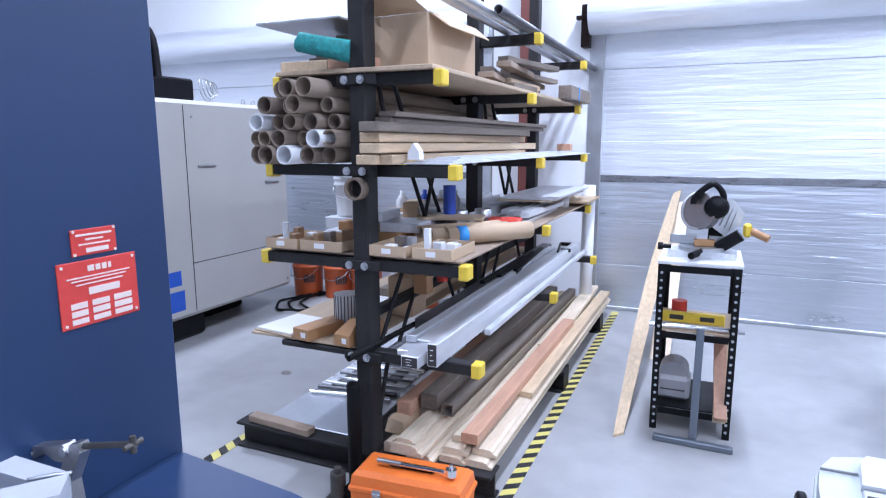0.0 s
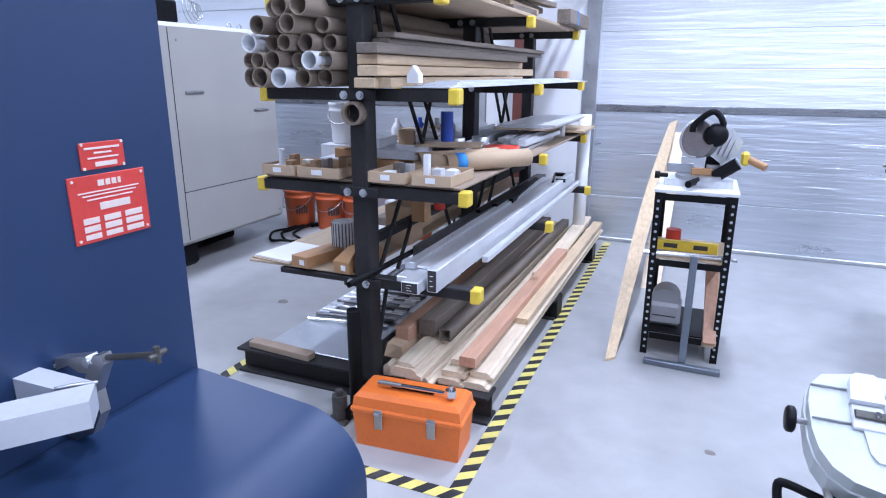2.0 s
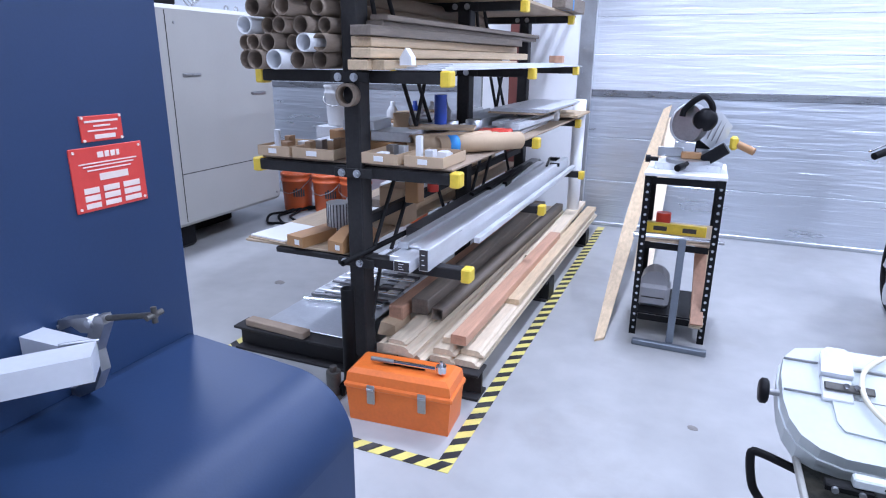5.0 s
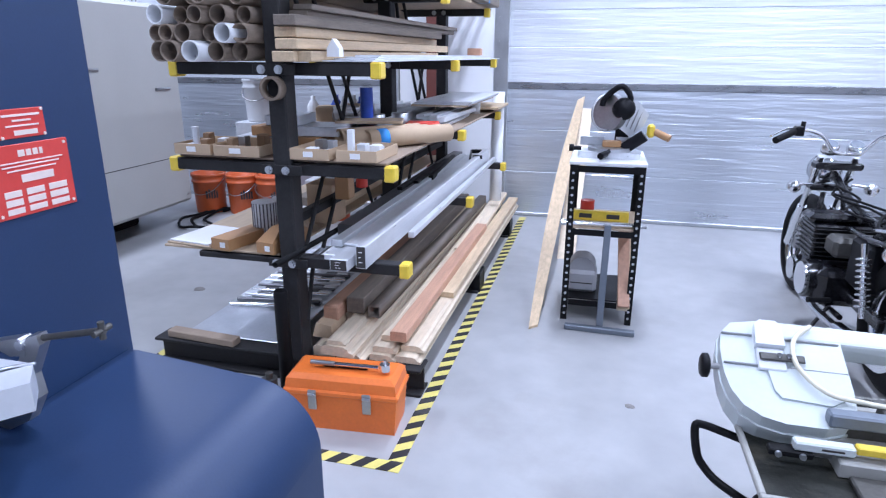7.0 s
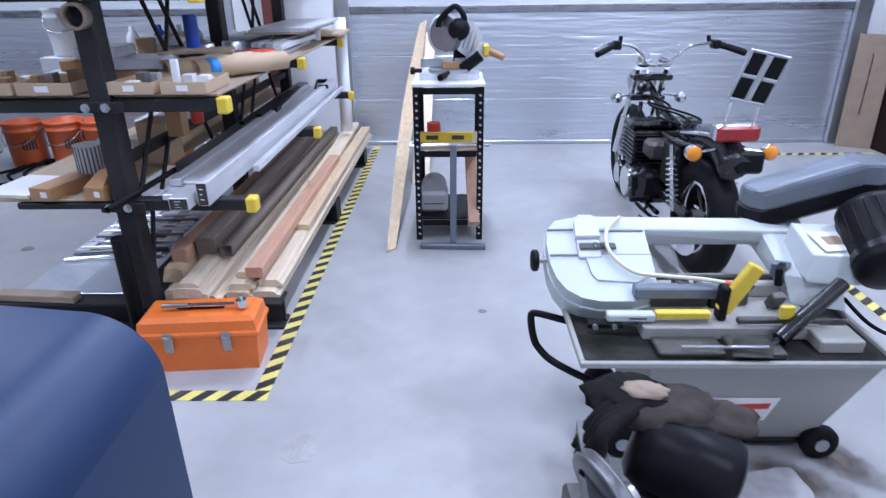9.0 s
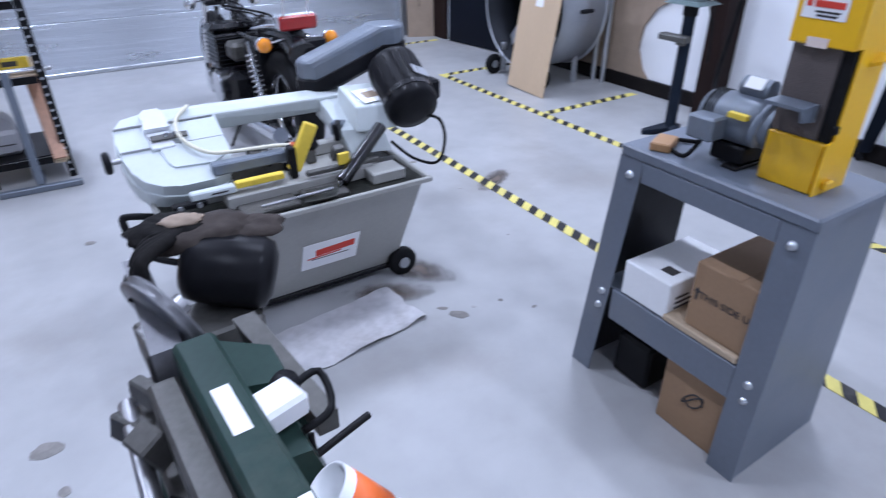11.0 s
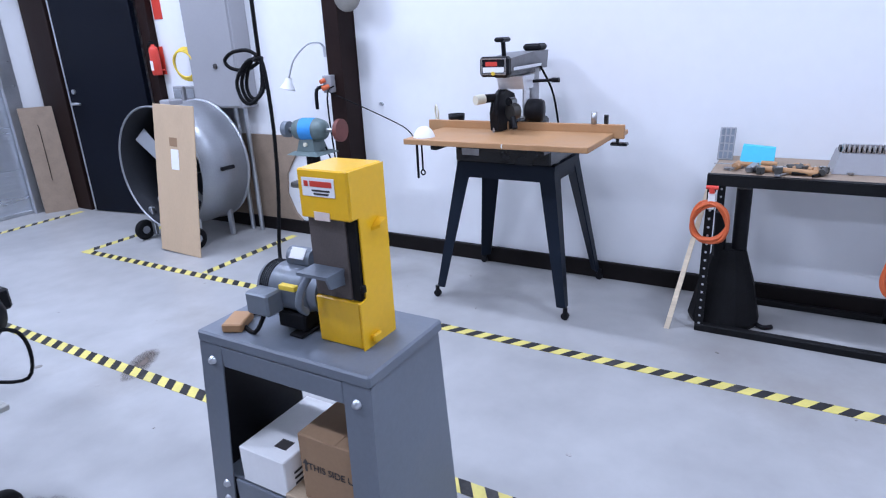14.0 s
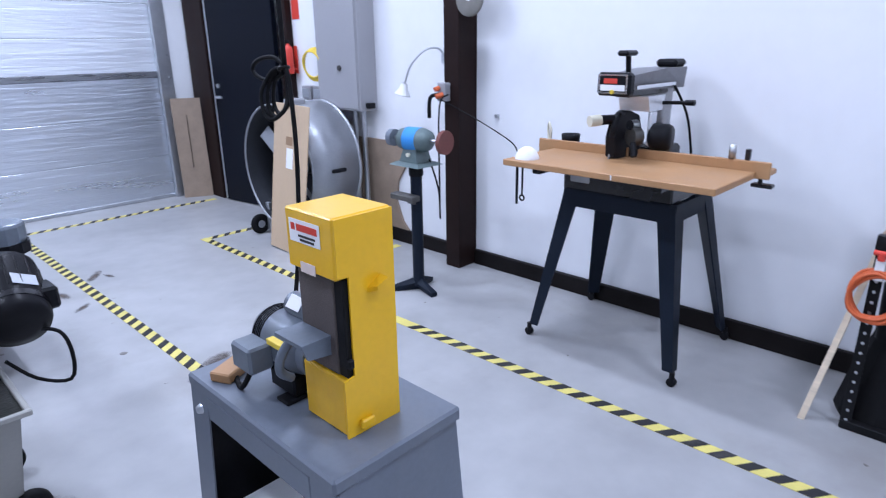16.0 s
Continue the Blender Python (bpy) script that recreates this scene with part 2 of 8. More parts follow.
M["oil_paper"] = mat("oil_stained_paper", (0.50, 0.49, 0.50), 0.7, var=0.25, scale=6, bump=0.2, bscale=25, dirt=(0.25, 0.22, 0.2), dirt_amt=0.7)
M["arm_grey"] = mat("grey_cast_arm", (0.17, 0.17, 0.18), 0.4, 0.5, var=0.25, scale=14, bump=0.15)
M["clear"] = mat("dusty_clear_plastic", (0.62, 0.64, 0.66), 0.2, var=0.08, coat=0.3)

# ---- mesh tools ----


class Bld:
    """A bmesh that grows by simple shaped solids."""

    def __init__(self):
        self.bm = bmesh.new()

    def hull(self, pts, smooth=False):
        vs = [self.bm.verts.new(p) for p in pts]
        res = bmesh.ops.convex_hull(self.bm, input=vs)
        dead = [g for g in res["geom_interior"] + res["geom_unused"] if isinstance(g, bmesh.types.BMVert)]
        if dead:
            bmesh.ops.delete(self.bm, geom=list(set(dead)), context="VERTS")
        return self

    def box(self, lo, hi, ch=0.003, m=None):
        """Box from corner lo to corner hi with chamfered edges."""
        lo, hi = Vector(lo), Vector(hi)
        ch = min(ch, *(0.45 * abs(hi[i] - lo[i]) for i in range(3)))
        faces = []
        idx = {}
        for sx in (0, 1):
            for sy in (0, 1):
                for sz in (0, 1):
                    s = (sx, sy, sz)
                    for ax in range(3):
                        p = [0, 0, 0]
                        for i in range(3):
                            full = (lo, hi)[s[i]][i]
                            p[i] = full if i == ax else full + (ch if s[i] == 0 else -ch)
                        v = Vector(p)
                        idx[(s, ax)] = self.bm.verts.new(m @ v if m else v)
        signs = [(a, b) for a in (0, 1) for b in (0, 1)]
        for ax in range(3):
            o = [i for i in range(3) if i != ax]
            for side in (0, 1):
                ring = []
                for a, b in ((0, 0), (1, 0), (1, 1), (0, 1)):
                    s = [0, 0, 0]
                    s[ax], s[o[0]], s[o[1]] = side, a, b
                    ring.append(idx[(tuple(s), ax)])
                faces.append(ring)
            for a, b in signs:
                s0, s1 = [0, 0, 0], [0, 0, 0]
                s0[o[0]] = s1[o[0]] = a
                s0[o[1]] = s1[o[1]] = b
                s0[ax], s1[ax] = 0, 1
                s0, s1 = tuple(s0), tuple(s1)
                faces.append([idx[(s0, o[0])], idx[(s0, o[1])], idx[(s1, o[1])], idx[(s1, o[0])]])
        for sx in (0, 1):
            for sy in (0, 1):
                for sz in (0, 1):
                    s = (sx, sy, sz)
                    faces.append([idx[(s, 0)], idx[(s, 1)], idx[(s, 2)]])
        for f in faces:
            self.bm.faces.new(f)
        return self

    def rbox(self, size, m, ch=0.003):
        x, y, z = (v / 2 for v in size)
        return self.box((-x, -y, -z), (x, y, z), ch, m)

    def cyl(self, p0, p1, r, r1=None, seg=18, caps=True, flat=False):
        p0, p1 = Vector(p0), Vector(p1)
        r1 = r if r1 is None else r1
        d = (p1 - p0).normalized()
        u = d.orthogonal().normalized()
        w = d.cross(u)
        rings = []
        for p, rad in ((p0, r), (p1, r1)):
            rings.append([p + rad * (math.cos(a) * u + math.sin(a) * w) for a in (2 * math.pi * i / seg for i in range(seg))])
        a = [self.bm.verts.new(p) for p in rings[0]]
        b = [self.bm.verts.new(p) for p in rings[1]]
        for i in range(seg):
            f = self.bm.faces.new((a[i], a[(i + 1) % seg], b[(i + 1) % seg], b[i]))
            f.smooth = not flat
        if caps:
            self.bm.faces.new([self.bm.verts.new(p) for p in reversed(rings[0])])
            self.bm.faces.new([self.bm.verts.new(p) for p in rings[1]])
        return self

    def pipe(self, p0, p1, ro, ri, seg=18):
        """Open tube with a wall."""
        p0, p1 = Vector(p0), Vector(p1)
        d = (p1 - p0).normalized()
        u = d.orthogonal().normalized()
        w = d.cross(u)
        prof = [(p0, ro), (p1, ro), (p1, ri), (p0, ri)]
        rings = [[self.bm.verts.new(p + r * (math.cos(2 * math.pi * i / seg) * u + math.sin(2 * math.pi * i / seg) * w)) for i in range(seg)] for p, r in prof]
        for k in range(4):
            a, b = rings[k], rings[(k + 1) % 4]
            for i in range(seg):
                f = self.bm.faces.new((a[i], a[(i + 1) % seg], b[(i + 1) % seg], b[i]))
                f.smooth = k in (0, 2)
        return self

    def lathe(self, prof, origin=(0, 0, 0), axis=(0, 0, 1), seg=28):
        """Turn a profile of (radius, height) about an axis."""
        o, d = Vector(origin), Vector(axis).normalized()
        u = d.orthogonal().normalized()
        w = d.cross(u)
        rings = []
        for r, h in prof:
            rings.append([self.bm.verts.new(o + d * h + max(r, 1e-4) * (math.cos(2 * math.pi * i / seg) * u + math.sin(2 * math.pi * i / seg) * w)) for i in range(seg)])
        for a, b in zip(rings, rings[1:]):
            for i in range(seg):
                f = self.bm.faces.new((a[i], a[(i + 1) % seg], b[(i + 1) % seg], b[i]))
                f.smooth = True
        return self

    def path(self, pts, r, seg=8, smooth_steps=4, closed=False):
        """Round bar swept along a smoothed line of points."""
        P = [Vector(p) for p in pts]
        line = []
        if smooth_steps > 1:
            for i in range(len(P) - 1):
                a = P[max(i - 1, 0)]
                b, c = P[i], P[i + 1]
                d = P[min(i + 2, len(P) - 1)]
                for k in range(smooth_steps):
                    t = k / smooth_steps
                    line.append(0.5 * ((2 * b) + (c - a) * t + (2 * a - 5 * b + 4 * c - d) * t * t + (3 * b - a - 3 * c + d) * t ** 3))
            line.append(P[-1])
        else:
            line = P
        prev = None
        rings = []
        for i, p in enumerate(line):
            d = (line[min(i + 1, len(line) - 1)] - line[max(i - 1, 0)]).normalized()
            u = d.orthogonal().normalized() if prev is None else (prev - d * prev.dot(d)).normalized()
            prev = u
            w = d.cross(u)
            rings.append([self.bm.verts.new(p + r * (math.cos(2 * math.pi * k / seg) * u + math.sin(2 * math.pi * k / seg) * w)) for k in range(seg)])
        for a, b in zip(rings, rings[1:]):
            for i in range(seg):
                f = self.bm.faces.new((a[i], a[(i + 1) % seg], b[(i + 1) % seg], b[i]))
                f.smooth = True
        self.bm.faces.new(list(reversed(rings[0])))
        self.bm.faces.new(rings[-1])
        return self

    def prism(self, poly, a, b, axes="xy", m=None):
        """Extrude an outline given in two axes along the third from a to b."""
        k = {"xy": (0, 1, 2), "xz": (0, 2, 1), "yz": (1, 2, 0)}[axes]

        def at(p, h):
            v = [0, 0, 0]
            v[k[0]], v[k[1]], v[k[2]] = p[0], p[1], h
            v = Vector(v)
            return m @ v if m else v

        lo = [self.bm.verts.new(at(p, a)) for p in poly]
        hi = [self.bm.verts.new(at(p, b)) for p in poly]
        n = len(poly)
        self.bm.faces.new(list(reversed(lo)))
        self.bm.faces.new(hi)
        for i in range(n):
            self.bm.faces.new((lo[i], lo[(i + 1) % n], hi[(i + 1) % n], hi[i]))
        return self

    def ball(self, c, r, sx=1, sy=1, sz=1, seg=14, m=None, rough=0.0):
        mm = Matrix.Translation(c) @ (m or Matrix()) @ Matrix.Diagonal((r * sx, r * sy, r * sz, 1))
        res = bmesh.ops.create_uvsphere(self.bm, u_segments=seg, v_segments=max(6, seg // 2), radius=1, matrix=mm)
        for v in res["verts"]:
            if rough:
                v.co += (v.co - Vector(c)) * rough * noise.noise(v.co * 30)
            for f in v.link_faces:
                f.smooth = True
        return self

    def torus(self, c, R, r, axis=(0, 0, 1), seg=28, sub=8):
        d = Vector(axis).normalized()
        u = d.orthogonal().normalized()
        w = d.cross(u)
        c = Vector(c)
        rings = []
        for i in range(seg):
            a = 2 * math.pi * i / seg
            o = math.cos(a) * u + math.sin(a) * w
            rings.append([self.bm.verts.new(c + o * (R + r * math.cos(2 * math.pi * k / sub)) + d * r * math.sin(2 * math.pi * k / sub)) for k in range(sub)])
        for i in range(seg):
            a, b = rings[i], rings[(i + 1) % seg]
            for k in range(sub):
                f = self.bm.faces.new((a[k], a[(k + 1) % sub], b[(k + 1) % sub], b[k]))
                f.smooth = True
        return self

    def mesh(self, name, material):
        bmesh.ops.recalc_face_normals(self.bm, faces=self.bm.faces[:])
        me = bpy.data.meshes.new(name)
        self.bm.to_mesh(me)
        self.bm.free()
        me.materials.append(material)
        return me


def thing(name, label, category, at=(0, 0, 0), rz=0, group="", kind=""):
    ob = new(name)
    ob.empty_display_size = 0.05
    ob.matrix_basis = pose(*at, 0, 0, rz)
    return tagged(ob, label, category, group, kind)


def part(name, b, material, parent, label=""):
    ob = new(name, b.mesh(name, M[material]))
    ob.parent = parent
    return tagged(ob, label)


def solo(name, b, material, label, category, at=(0, 0, 0), rz=0, group="", kind=""):
    ob = new(name, b.mesh(name, M[material]))
    ob.matrix_basis = pose(*at, 0, 0, rz)
    return tagged(ob, label, category, group, kind)


def lettering(name, text, size, material, parent, m, label=""):
    cu = bpy.data.curves.new(name, "FONT")
    cu.body, cu.size, cu.extrude, cu.align_x, cu.align_y = text, size, 0.0004, "CENTER", "CENTER"
    tmp = bpy.data.objects.new(name, cu)
    scene.collection.objects.link(tmp)
    dg = bpy.context.evaluated_depsgraph_get()
    me = bpy.data.meshes.new_from_object(tmp.evaluated_get(dg))
    bpy.data.objects.remove(tmp)
    me.materials.clear()
    me.materials.append(M[material])
    ob = new(name, me)
    ob.parent = parent
    ob.matrix_basis = m
    return tagged(ob, label)


def smear(name, col):
    """A broken, soft-edged stain film."""
    m = mat(name, col, 0.5, var=0.3, scale=14, bump=0.0)
    nt = m.node_tree
    bs = [n for n in nt.nodes if n.type == "BSDF_PRINCIPLED"][0]
    tc = nt.nodes.new("ShaderNodeTexCoord")
    off = nt.nodes.new("ShaderNodeVectorMath")
    off.operation = "SUBTRACT"
    off.inputs[1].default_value = (0.5, 0.5, 0.5)
    flat = nt.nodes.new("ShaderNodeVectorMath")
    flat.operation = "MULTIPLY"
    flat.inputs[1].default_value = (2.0, 2.0, 0.0)
    ln = nt.nodes.new("ShaderNodeVectorMath")
    ln.operation = "LENGTH"
    nz = nt.nodes.new("ShaderNodeTexNoise")
    nz.inputs["Scale"].default_value, nz.inputs["Detail"].default_value = 16, 7
    sub = nt.nodes.new("ShaderNodeMath")
    sub.operation = "SUBTRACT"
    mr = nt.nodes.new("ShaderNodeMapRange")
    mr.inputs[1].default_value, mr.inputs[2].default_value, mr.inputs[4].default_value = -0.4, 0.4, 0.75
    nt.links.new(tc.outputs["Generated"], off.inputs[0])
    nt.links.new(off.outputs[0], flat.inputs[0])
    nt.links.new(flat.outputs[0], ln.inputs[0])
    nt.links.new(tc.outputs["Object"], nz.inputs["Vector"])
    nt.links.new(nz.outputs[0], sub.inputs[0])
    nt.links.new(ln.outputs["Value"], sub.inputs[1])
    nt.links.new(sub.outputs[0], mr.inputs[0])
    nt.links.new(mr.outputs[0], bs.inputs["Alpha"])
    return m


M["rust_stain"] = smear("rusty_oil_smear", (0.17, 0.135, 0.115))


M["disc_grey"] = mat("dull_grey_disc", (0.23, 0.22, 0.20), 0.55, var=0.15, scale=14)

# ---- structure ----
WX, DY = 4.2, 5.52          # face of the long white wall, face of the roller doors
BACKY, LEFTX, CEIL = -4.0, -6.5, 4.6


def structure(name, b, material, label, category):
    return solo(name, b, material, label, category, kind="structure")


structure("floor", Bld().box((LEFTX - 0.2, BACKY - 0.2, -0.15), (WX + 0.2, DY + 0.3, 0.0), 0.001), "concrete", "smooth pale grey concrete floor with scuffs and oil spots", "floor")
# Unseen ceiling closes the room and holds down the fill light.
structure("ceiling", Bld().box((LEFTX - 0.2, BACKY - 0.2, CEIL), (WX + 0.2, DY + 0.3, CEIL + 0.1), 0.001), "roof_grey", "unseen high ceiling over the workshop, grey to cut bounced light", "ceiling")
structure("wall_east", Bld().box((WX, BACKY, 0), (WX + 0.2, DY + 0.3, CEIL), 0.001), "white_wall", "plain white painted workshop wall", "wall")
structure("wall_south", Bld().box((LEFTX, BACKY - 0.2, 0), (WX, BACKY, CEIL), 0.001), "white_wall", "plain white painted workshop wall", "wall")
structure("wall_west", Bld().box((LEFTX - 0.2, BACKY, 0), (LEFTX, DY + 0.3, CEIL), 0.001), "white_wall", "plain white painted workshop wall", "wall")
JL, JR = -0.66, 3.72        # opening of the roller door
HEAD = 2.55
wall = Bld()
wall.box((-1.62, DY - 0.02, 0), (JL, DY + 0.25, CEIL), 0.001)
wall.box((JL, DY - 0.02, HEAD), (JR, DY + 0.25, CEIL), 0.001)
wall.box((JR, DY - 0.02, 0), (WX, DY + 0.25, CEIL), 0.001)
wall.box((LEFTX, DY - 0.02, HEAD), (-1.62, DY + 0.25, CEIL), 0.001)
structure("wall_north", wall, "white_wall", "white insulated wall panels around the roller doors", "wall")


def roller_door(name, x0, x1):
    d = thing(name, "closed roller door faced with crinkled silver foil insulation", "roller door", (0, 0, 0), kind="structure")
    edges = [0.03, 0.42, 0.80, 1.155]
    # Lower panels take the darker foil tone, those above the one with glare.
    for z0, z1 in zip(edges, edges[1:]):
        part("panel", Bld().box((x0, DY + 0.03, z0), (x1, DY + 0.07, z1 - 0.003), 0.004), "foil_unlit", d)
    z0 = 1.205
    while z0 < HEAD:
        z1 = min(z0 + 0.30, HEAD)
        part("panel", Bld().box((x0, DY + 0.03, z0), (x1, DY + 0.07, z1 - 0.003), 0.004), "foil", d)
        z0 = z1
    part("seam_strip", Bld().box((x0, DY + 0.022, 1.15), (x1, DY + 0.06, 1.21), 0.006), "foil_seam", d, "dull crumpled seam tape")
    part("bottom_bar", Bld().box((x0, DY + 0.015, 0.0), (x1, DY + 0.075, 0.035), 0.005), "galv", d, "galvanised bottom bar")
    for xs in (x0, x1 - 0.0):
        s = 1 if xs == x0 else -1
        part("guide_rail", Bld().box((min(xs - s * 0.09, xs + s * 0.035), DY - 0.035, 0), (max(xs - s * 0.09, xs + s * 0.035), DY - 0.0225, HEAD), 0.003).box((min(xs + s * 0.02, xs + s * 0.035), DY - 0.022, 0), (max(xs + s * 0.02, xs + s * 0.035), DY + 0.014, HEAD), 0.002), "galv", d, "galvanised guide rail with bolts")
        bb = Bld()
        for k in range(12):
            bb.cyl((xs - s * 0.055, DY - 0.036, 0.15 + 0.2 * k), (xs - s * 0.055, DY - 0.046, 0.15 + 0.2 * k), 0.009, seg=6)
        part("rail_bolt", bb, "bolt", d)
    part("barrel", Bld().cyl((x0 - 0.06, DY - 0.2, 2.53), (x1 + 0.06, DY - 0.2, 2.53), 0.17, seg=40), "foil", d, "rolled foil-covered door drum")
    part("end_bracket", Bld().box((x0 - 0.15, DY - 0.14, 2.28), (x0 - 0.08, DY - 0.022, 2.62), 0.004).box((x0 - 0.19, DY - 0.16, 2.50), (x0 - 0.10, DY - 0.10, 2.53), 0.003), "brown_steel", d, "dark steel end bracket")
    return d


rd = roller_door("door_1", JL, JR)
roller_door("door_2", -5.9, -1.72)
structure("column_north", Bld().box((-1.33, DY - 0.16, 0), (-1.18, DY - 0.145, CEIL), 0.002).box((-1.33, DY - 0.036, 0), (-1.18, DY - 0.021, CEIL), 0.002).box((-1.262, DY - 0.145, 0), (-1.248, DY - 0.036, CEIL), 0.002), "rust_red", "red-brown steel I-beam column", "column")
structure("column_east", Bld().box((WX - 0.17, 1.99, 0), (WX - 0.155, 2.11, CEIL), 0.002).box((WX - 0.016, 1.99, 0), (WX - 0.001, 2.11, CEIL), 0.002).box((WX - 0.155, 1.992, 0), (WX - 0.016, 2.004, CEIL), 0.002).box((WX - 0.155, 2.095, 0), (WX - 0.016, 2.108, CEIL), 0.002), "brown_steel", "dark brown boxed steel column", "column")
structure("column_corner", Bld().box((3.97, 5.08, 0), (4.06, 5.45, CEIL), 0.004).box((4.06, 5.10, 0), (WX - 0.001, 5.13, CEIL), 0.003), "brown_steel", "dark red-brown steel corner column", "column")
for i, (a, b) in enumerate(((BACKY, 1.985), (2.115, 4.05))):
    structure("baseboard_%d" % (i + 1), Bld().box((WX - 0.03, a, 0), (WX - 0.001, b, 0.10), 0.004), "black_base", "black-brown base rail along the white wall", "baseboard")
dd = thing("door_3", "dark navy steel door standing slightly ajar", "door", (WX - 0.06, 4.12, 0), rz=8, kind="structure")
part("leaf", Bld().box((-0.05, 0.0, 0.01), (0.0, 0.90, 2.08), 0.004), "dark_door", dd)
part("edge_strip", Bld().box((-0.056, 0.885, 0.01), (-0.0505, 0.902, 2.08), 0.002), "galv", dd, "bright metal leading edge")
part("door_handle", Bld().cyl((-0.05, 0.82, 0.98), (-0.10, 0.82, 0.98), 0.012).cyl((-0.10, 0.82, 0.98), (-0.10, 0.72, 0.98), 0.01).cyl((-0.05, 0.82, 1.08), (-0.065, 0.82, 1.08), 0.02), "bolt", dd, "steel lever handle")
structure("trim_door", Bld().box((WX - 0.06, 3.98, 0), (WX - 0.001, 4.10, 2.2), 0.003).box((WX - 0.06, 3.98, 2.11), (WX - 0.001, 5.08, 2.22), 0.003), "brown_steel", "dark brown steel door frame", "door frame")
structure("trim_panel", Bld().hull([(x, y, z) for x, y, z in ((3.72, 5.40, 0.0), (3.96, 5.28, 0.0), (3.725, 5.415, 0.0), (3.965, 5.295, 0.0), (3.71, 5.40, 0.96), (3.945, 5.28, 0.96), (3.715, 5.415, 0.96), (3.95, 5.295, 0.96))]), "osb", "brown hardboard panel against the white wall", "wall panel")
structure("trim_board", Bld().prism([(3.55, 0.101), (2.64, 0.101), (2.70, 0.16), (2.76, 0.30), (2.74, 0.46), (2.64, 0.60), (2.48, 0.68), (2.46, 0.75), (3.55, 0.75)], WX - 0.02, WX - 0.002, "yz"), "osb", "brown hardboard dado board on the wall", "wall panel")


def tape(x0, y0, x1, y1, w=0.06, flip=False):
    """A strip of hazard tape: its centre line from one end to the other."""
    a, c = Vector((x0, y0)), Vector((x1, y1))
    L = (c - a).length
    t = thing("floor_tape", "yellow and black striped hazard tape, scuffed, stuck on concrete", "floor tape", (x0, y0, 0), math.degrees(math.atan2(y1 - y0, x1 - x0)), kind="structure")
    part("strip", Bld().box((0, -w / 2, 0.0), (L, w / 2, 0.0022), 0.0005), "yellow_tape", t)
    s = Bld()
    k, step, bw = 0.0, 0.098, 0.047
    while k < L - bw - w:
        e = -w / 2 if flip else w / 2
        q = [(k, -e), (k + bw, -e), (k + bw + w * 0.7, e), (k + w * 0.7, e)]
        s.prism(q, 0.0008, 0.0029, "xy")
        k += step
    part("stripes", s, "black_tape", t, "black diagonal stripes")
    return t


tape(-0.435, 1.75, -0.435, 5.47, flip=True)
tape(-0.405, 1.72, -1.86, 1.72)
tape(-1.83, 1.79, -1.83, 5.3)
tape(2.232, -0.24, 2.215, 5.10, flip=True)
tape(2.20, -0.215, 0.9, -0.14, flip=True)
tape(2.25, 5.12, 3.9, 5.12)
tape(3.245, -3.2, 3.214, 1.70)
tape(3.214, 1.70, 3.20, 3.93, flip=True)
tape(3.235, 3.90, 4.0, 3.90)
tape(3.25, 2.665, 4.1, 2.665)


def blot(x, y, rx, ry, material, label, seed):
    r = random.Random(seed)
    pts = []
    for i in range(22):
        a = 2 * math.pi * i / 22
        k = 1 + 0.25 * noise.noise(Vector((math.cos(a) * 1.3, math.sin(a) * 1.3, seed * 3.1)))+ r.uniform(-0.05, 0.05)
        pts.append((rx * k * math.cos(a), ry * k * math.sin(a)))
    solo("floor_stain", Bld().prism(pts, 0.0, 0.0012 if material == "stain" else 0.0009), material, label, "stain", (x, y, 0), r.uniform(0, 180), kind="structure")


for k, (x, y, rx, ry) in enumerate([(0.413, 2.362, 0.022, 0.016), (0.182, 1.152, 0.045, 0.03), (0.21, 0.977, 0.02, 0.014), (1.47, 1.067, 0.035, 0.022), (2.302, -0.557, 0.035, 0.02), (1.44, 1.13, 0.02, 0.01), (-2.2, 3.1, 0.04, 0.03), (2.05, 2.4, 0.02, 0.015)]):
    blot(x, y, rx, ry, "stain", "small dark oil spot on the concrete", k)
for k, (x, y, rx, ry, label) in enumerate([(1.50, 1.40, 0.17, 0.09, "rusty brown smear beside the saw wheel"), (2.29, 1.97, 0.17, 0.07, "rusty brown smear on the concrete"), (1.33, 1.32, 0.20, 0.09, "brown oily smear along the saw base"), (2.323, 3.669, 0.13, 0.035, "dark dirty smear beside the floor tape"), (2.104, 3.165, 0.08, 0.03, "dark dirty smear beside the floor tape"), (2.073, 3.455, 0.1, 0.035, "dark dirty smear beside the floor tape"), (2.392, 3.612, 0.06, 0.02, "dark dirty smear beside the floor tape")]):
    blot(x, y, rx, ry, "rust_stain", label, 50 + k)
rs = random.Random(77)
for k in range(34):
    q = rs.uniform(0.004, 0.013)
    blot(rs.uniform(1.5, 3.9), rs.uniform(-1.3, 3.6), q, q * rs.uniform(0.5, 1.0), rs.choice(("stain", "faint_stain")), "small dark speck on the concrete", 80 + k)
blot(-0.222, 1.443, 0.07, 0.06, "faint_stain", "faint grey scuff on the concrete", 31)

# ceiling lamps
for lx, ly, power in LAMP_SPOTS:
    c = thing("ceiling_light", "white fluorescent high-bay fixture hung from the ceiling", "ceiling light", (lx, ly, LAMP_Z), group="ceiling lights")
    part("housing", Bld().box((-0.17, -0.63, -0.02), (0.17, 0.63, 0.05), 0.01), "white_plastic", c)
    for hy in (-0.4, 0.4):
        part("hanger", Bld().cyl((0, hy, 0.05), (0, hy, CEIL - LAMP_Z), 0.006, seg=8), "galv", c)

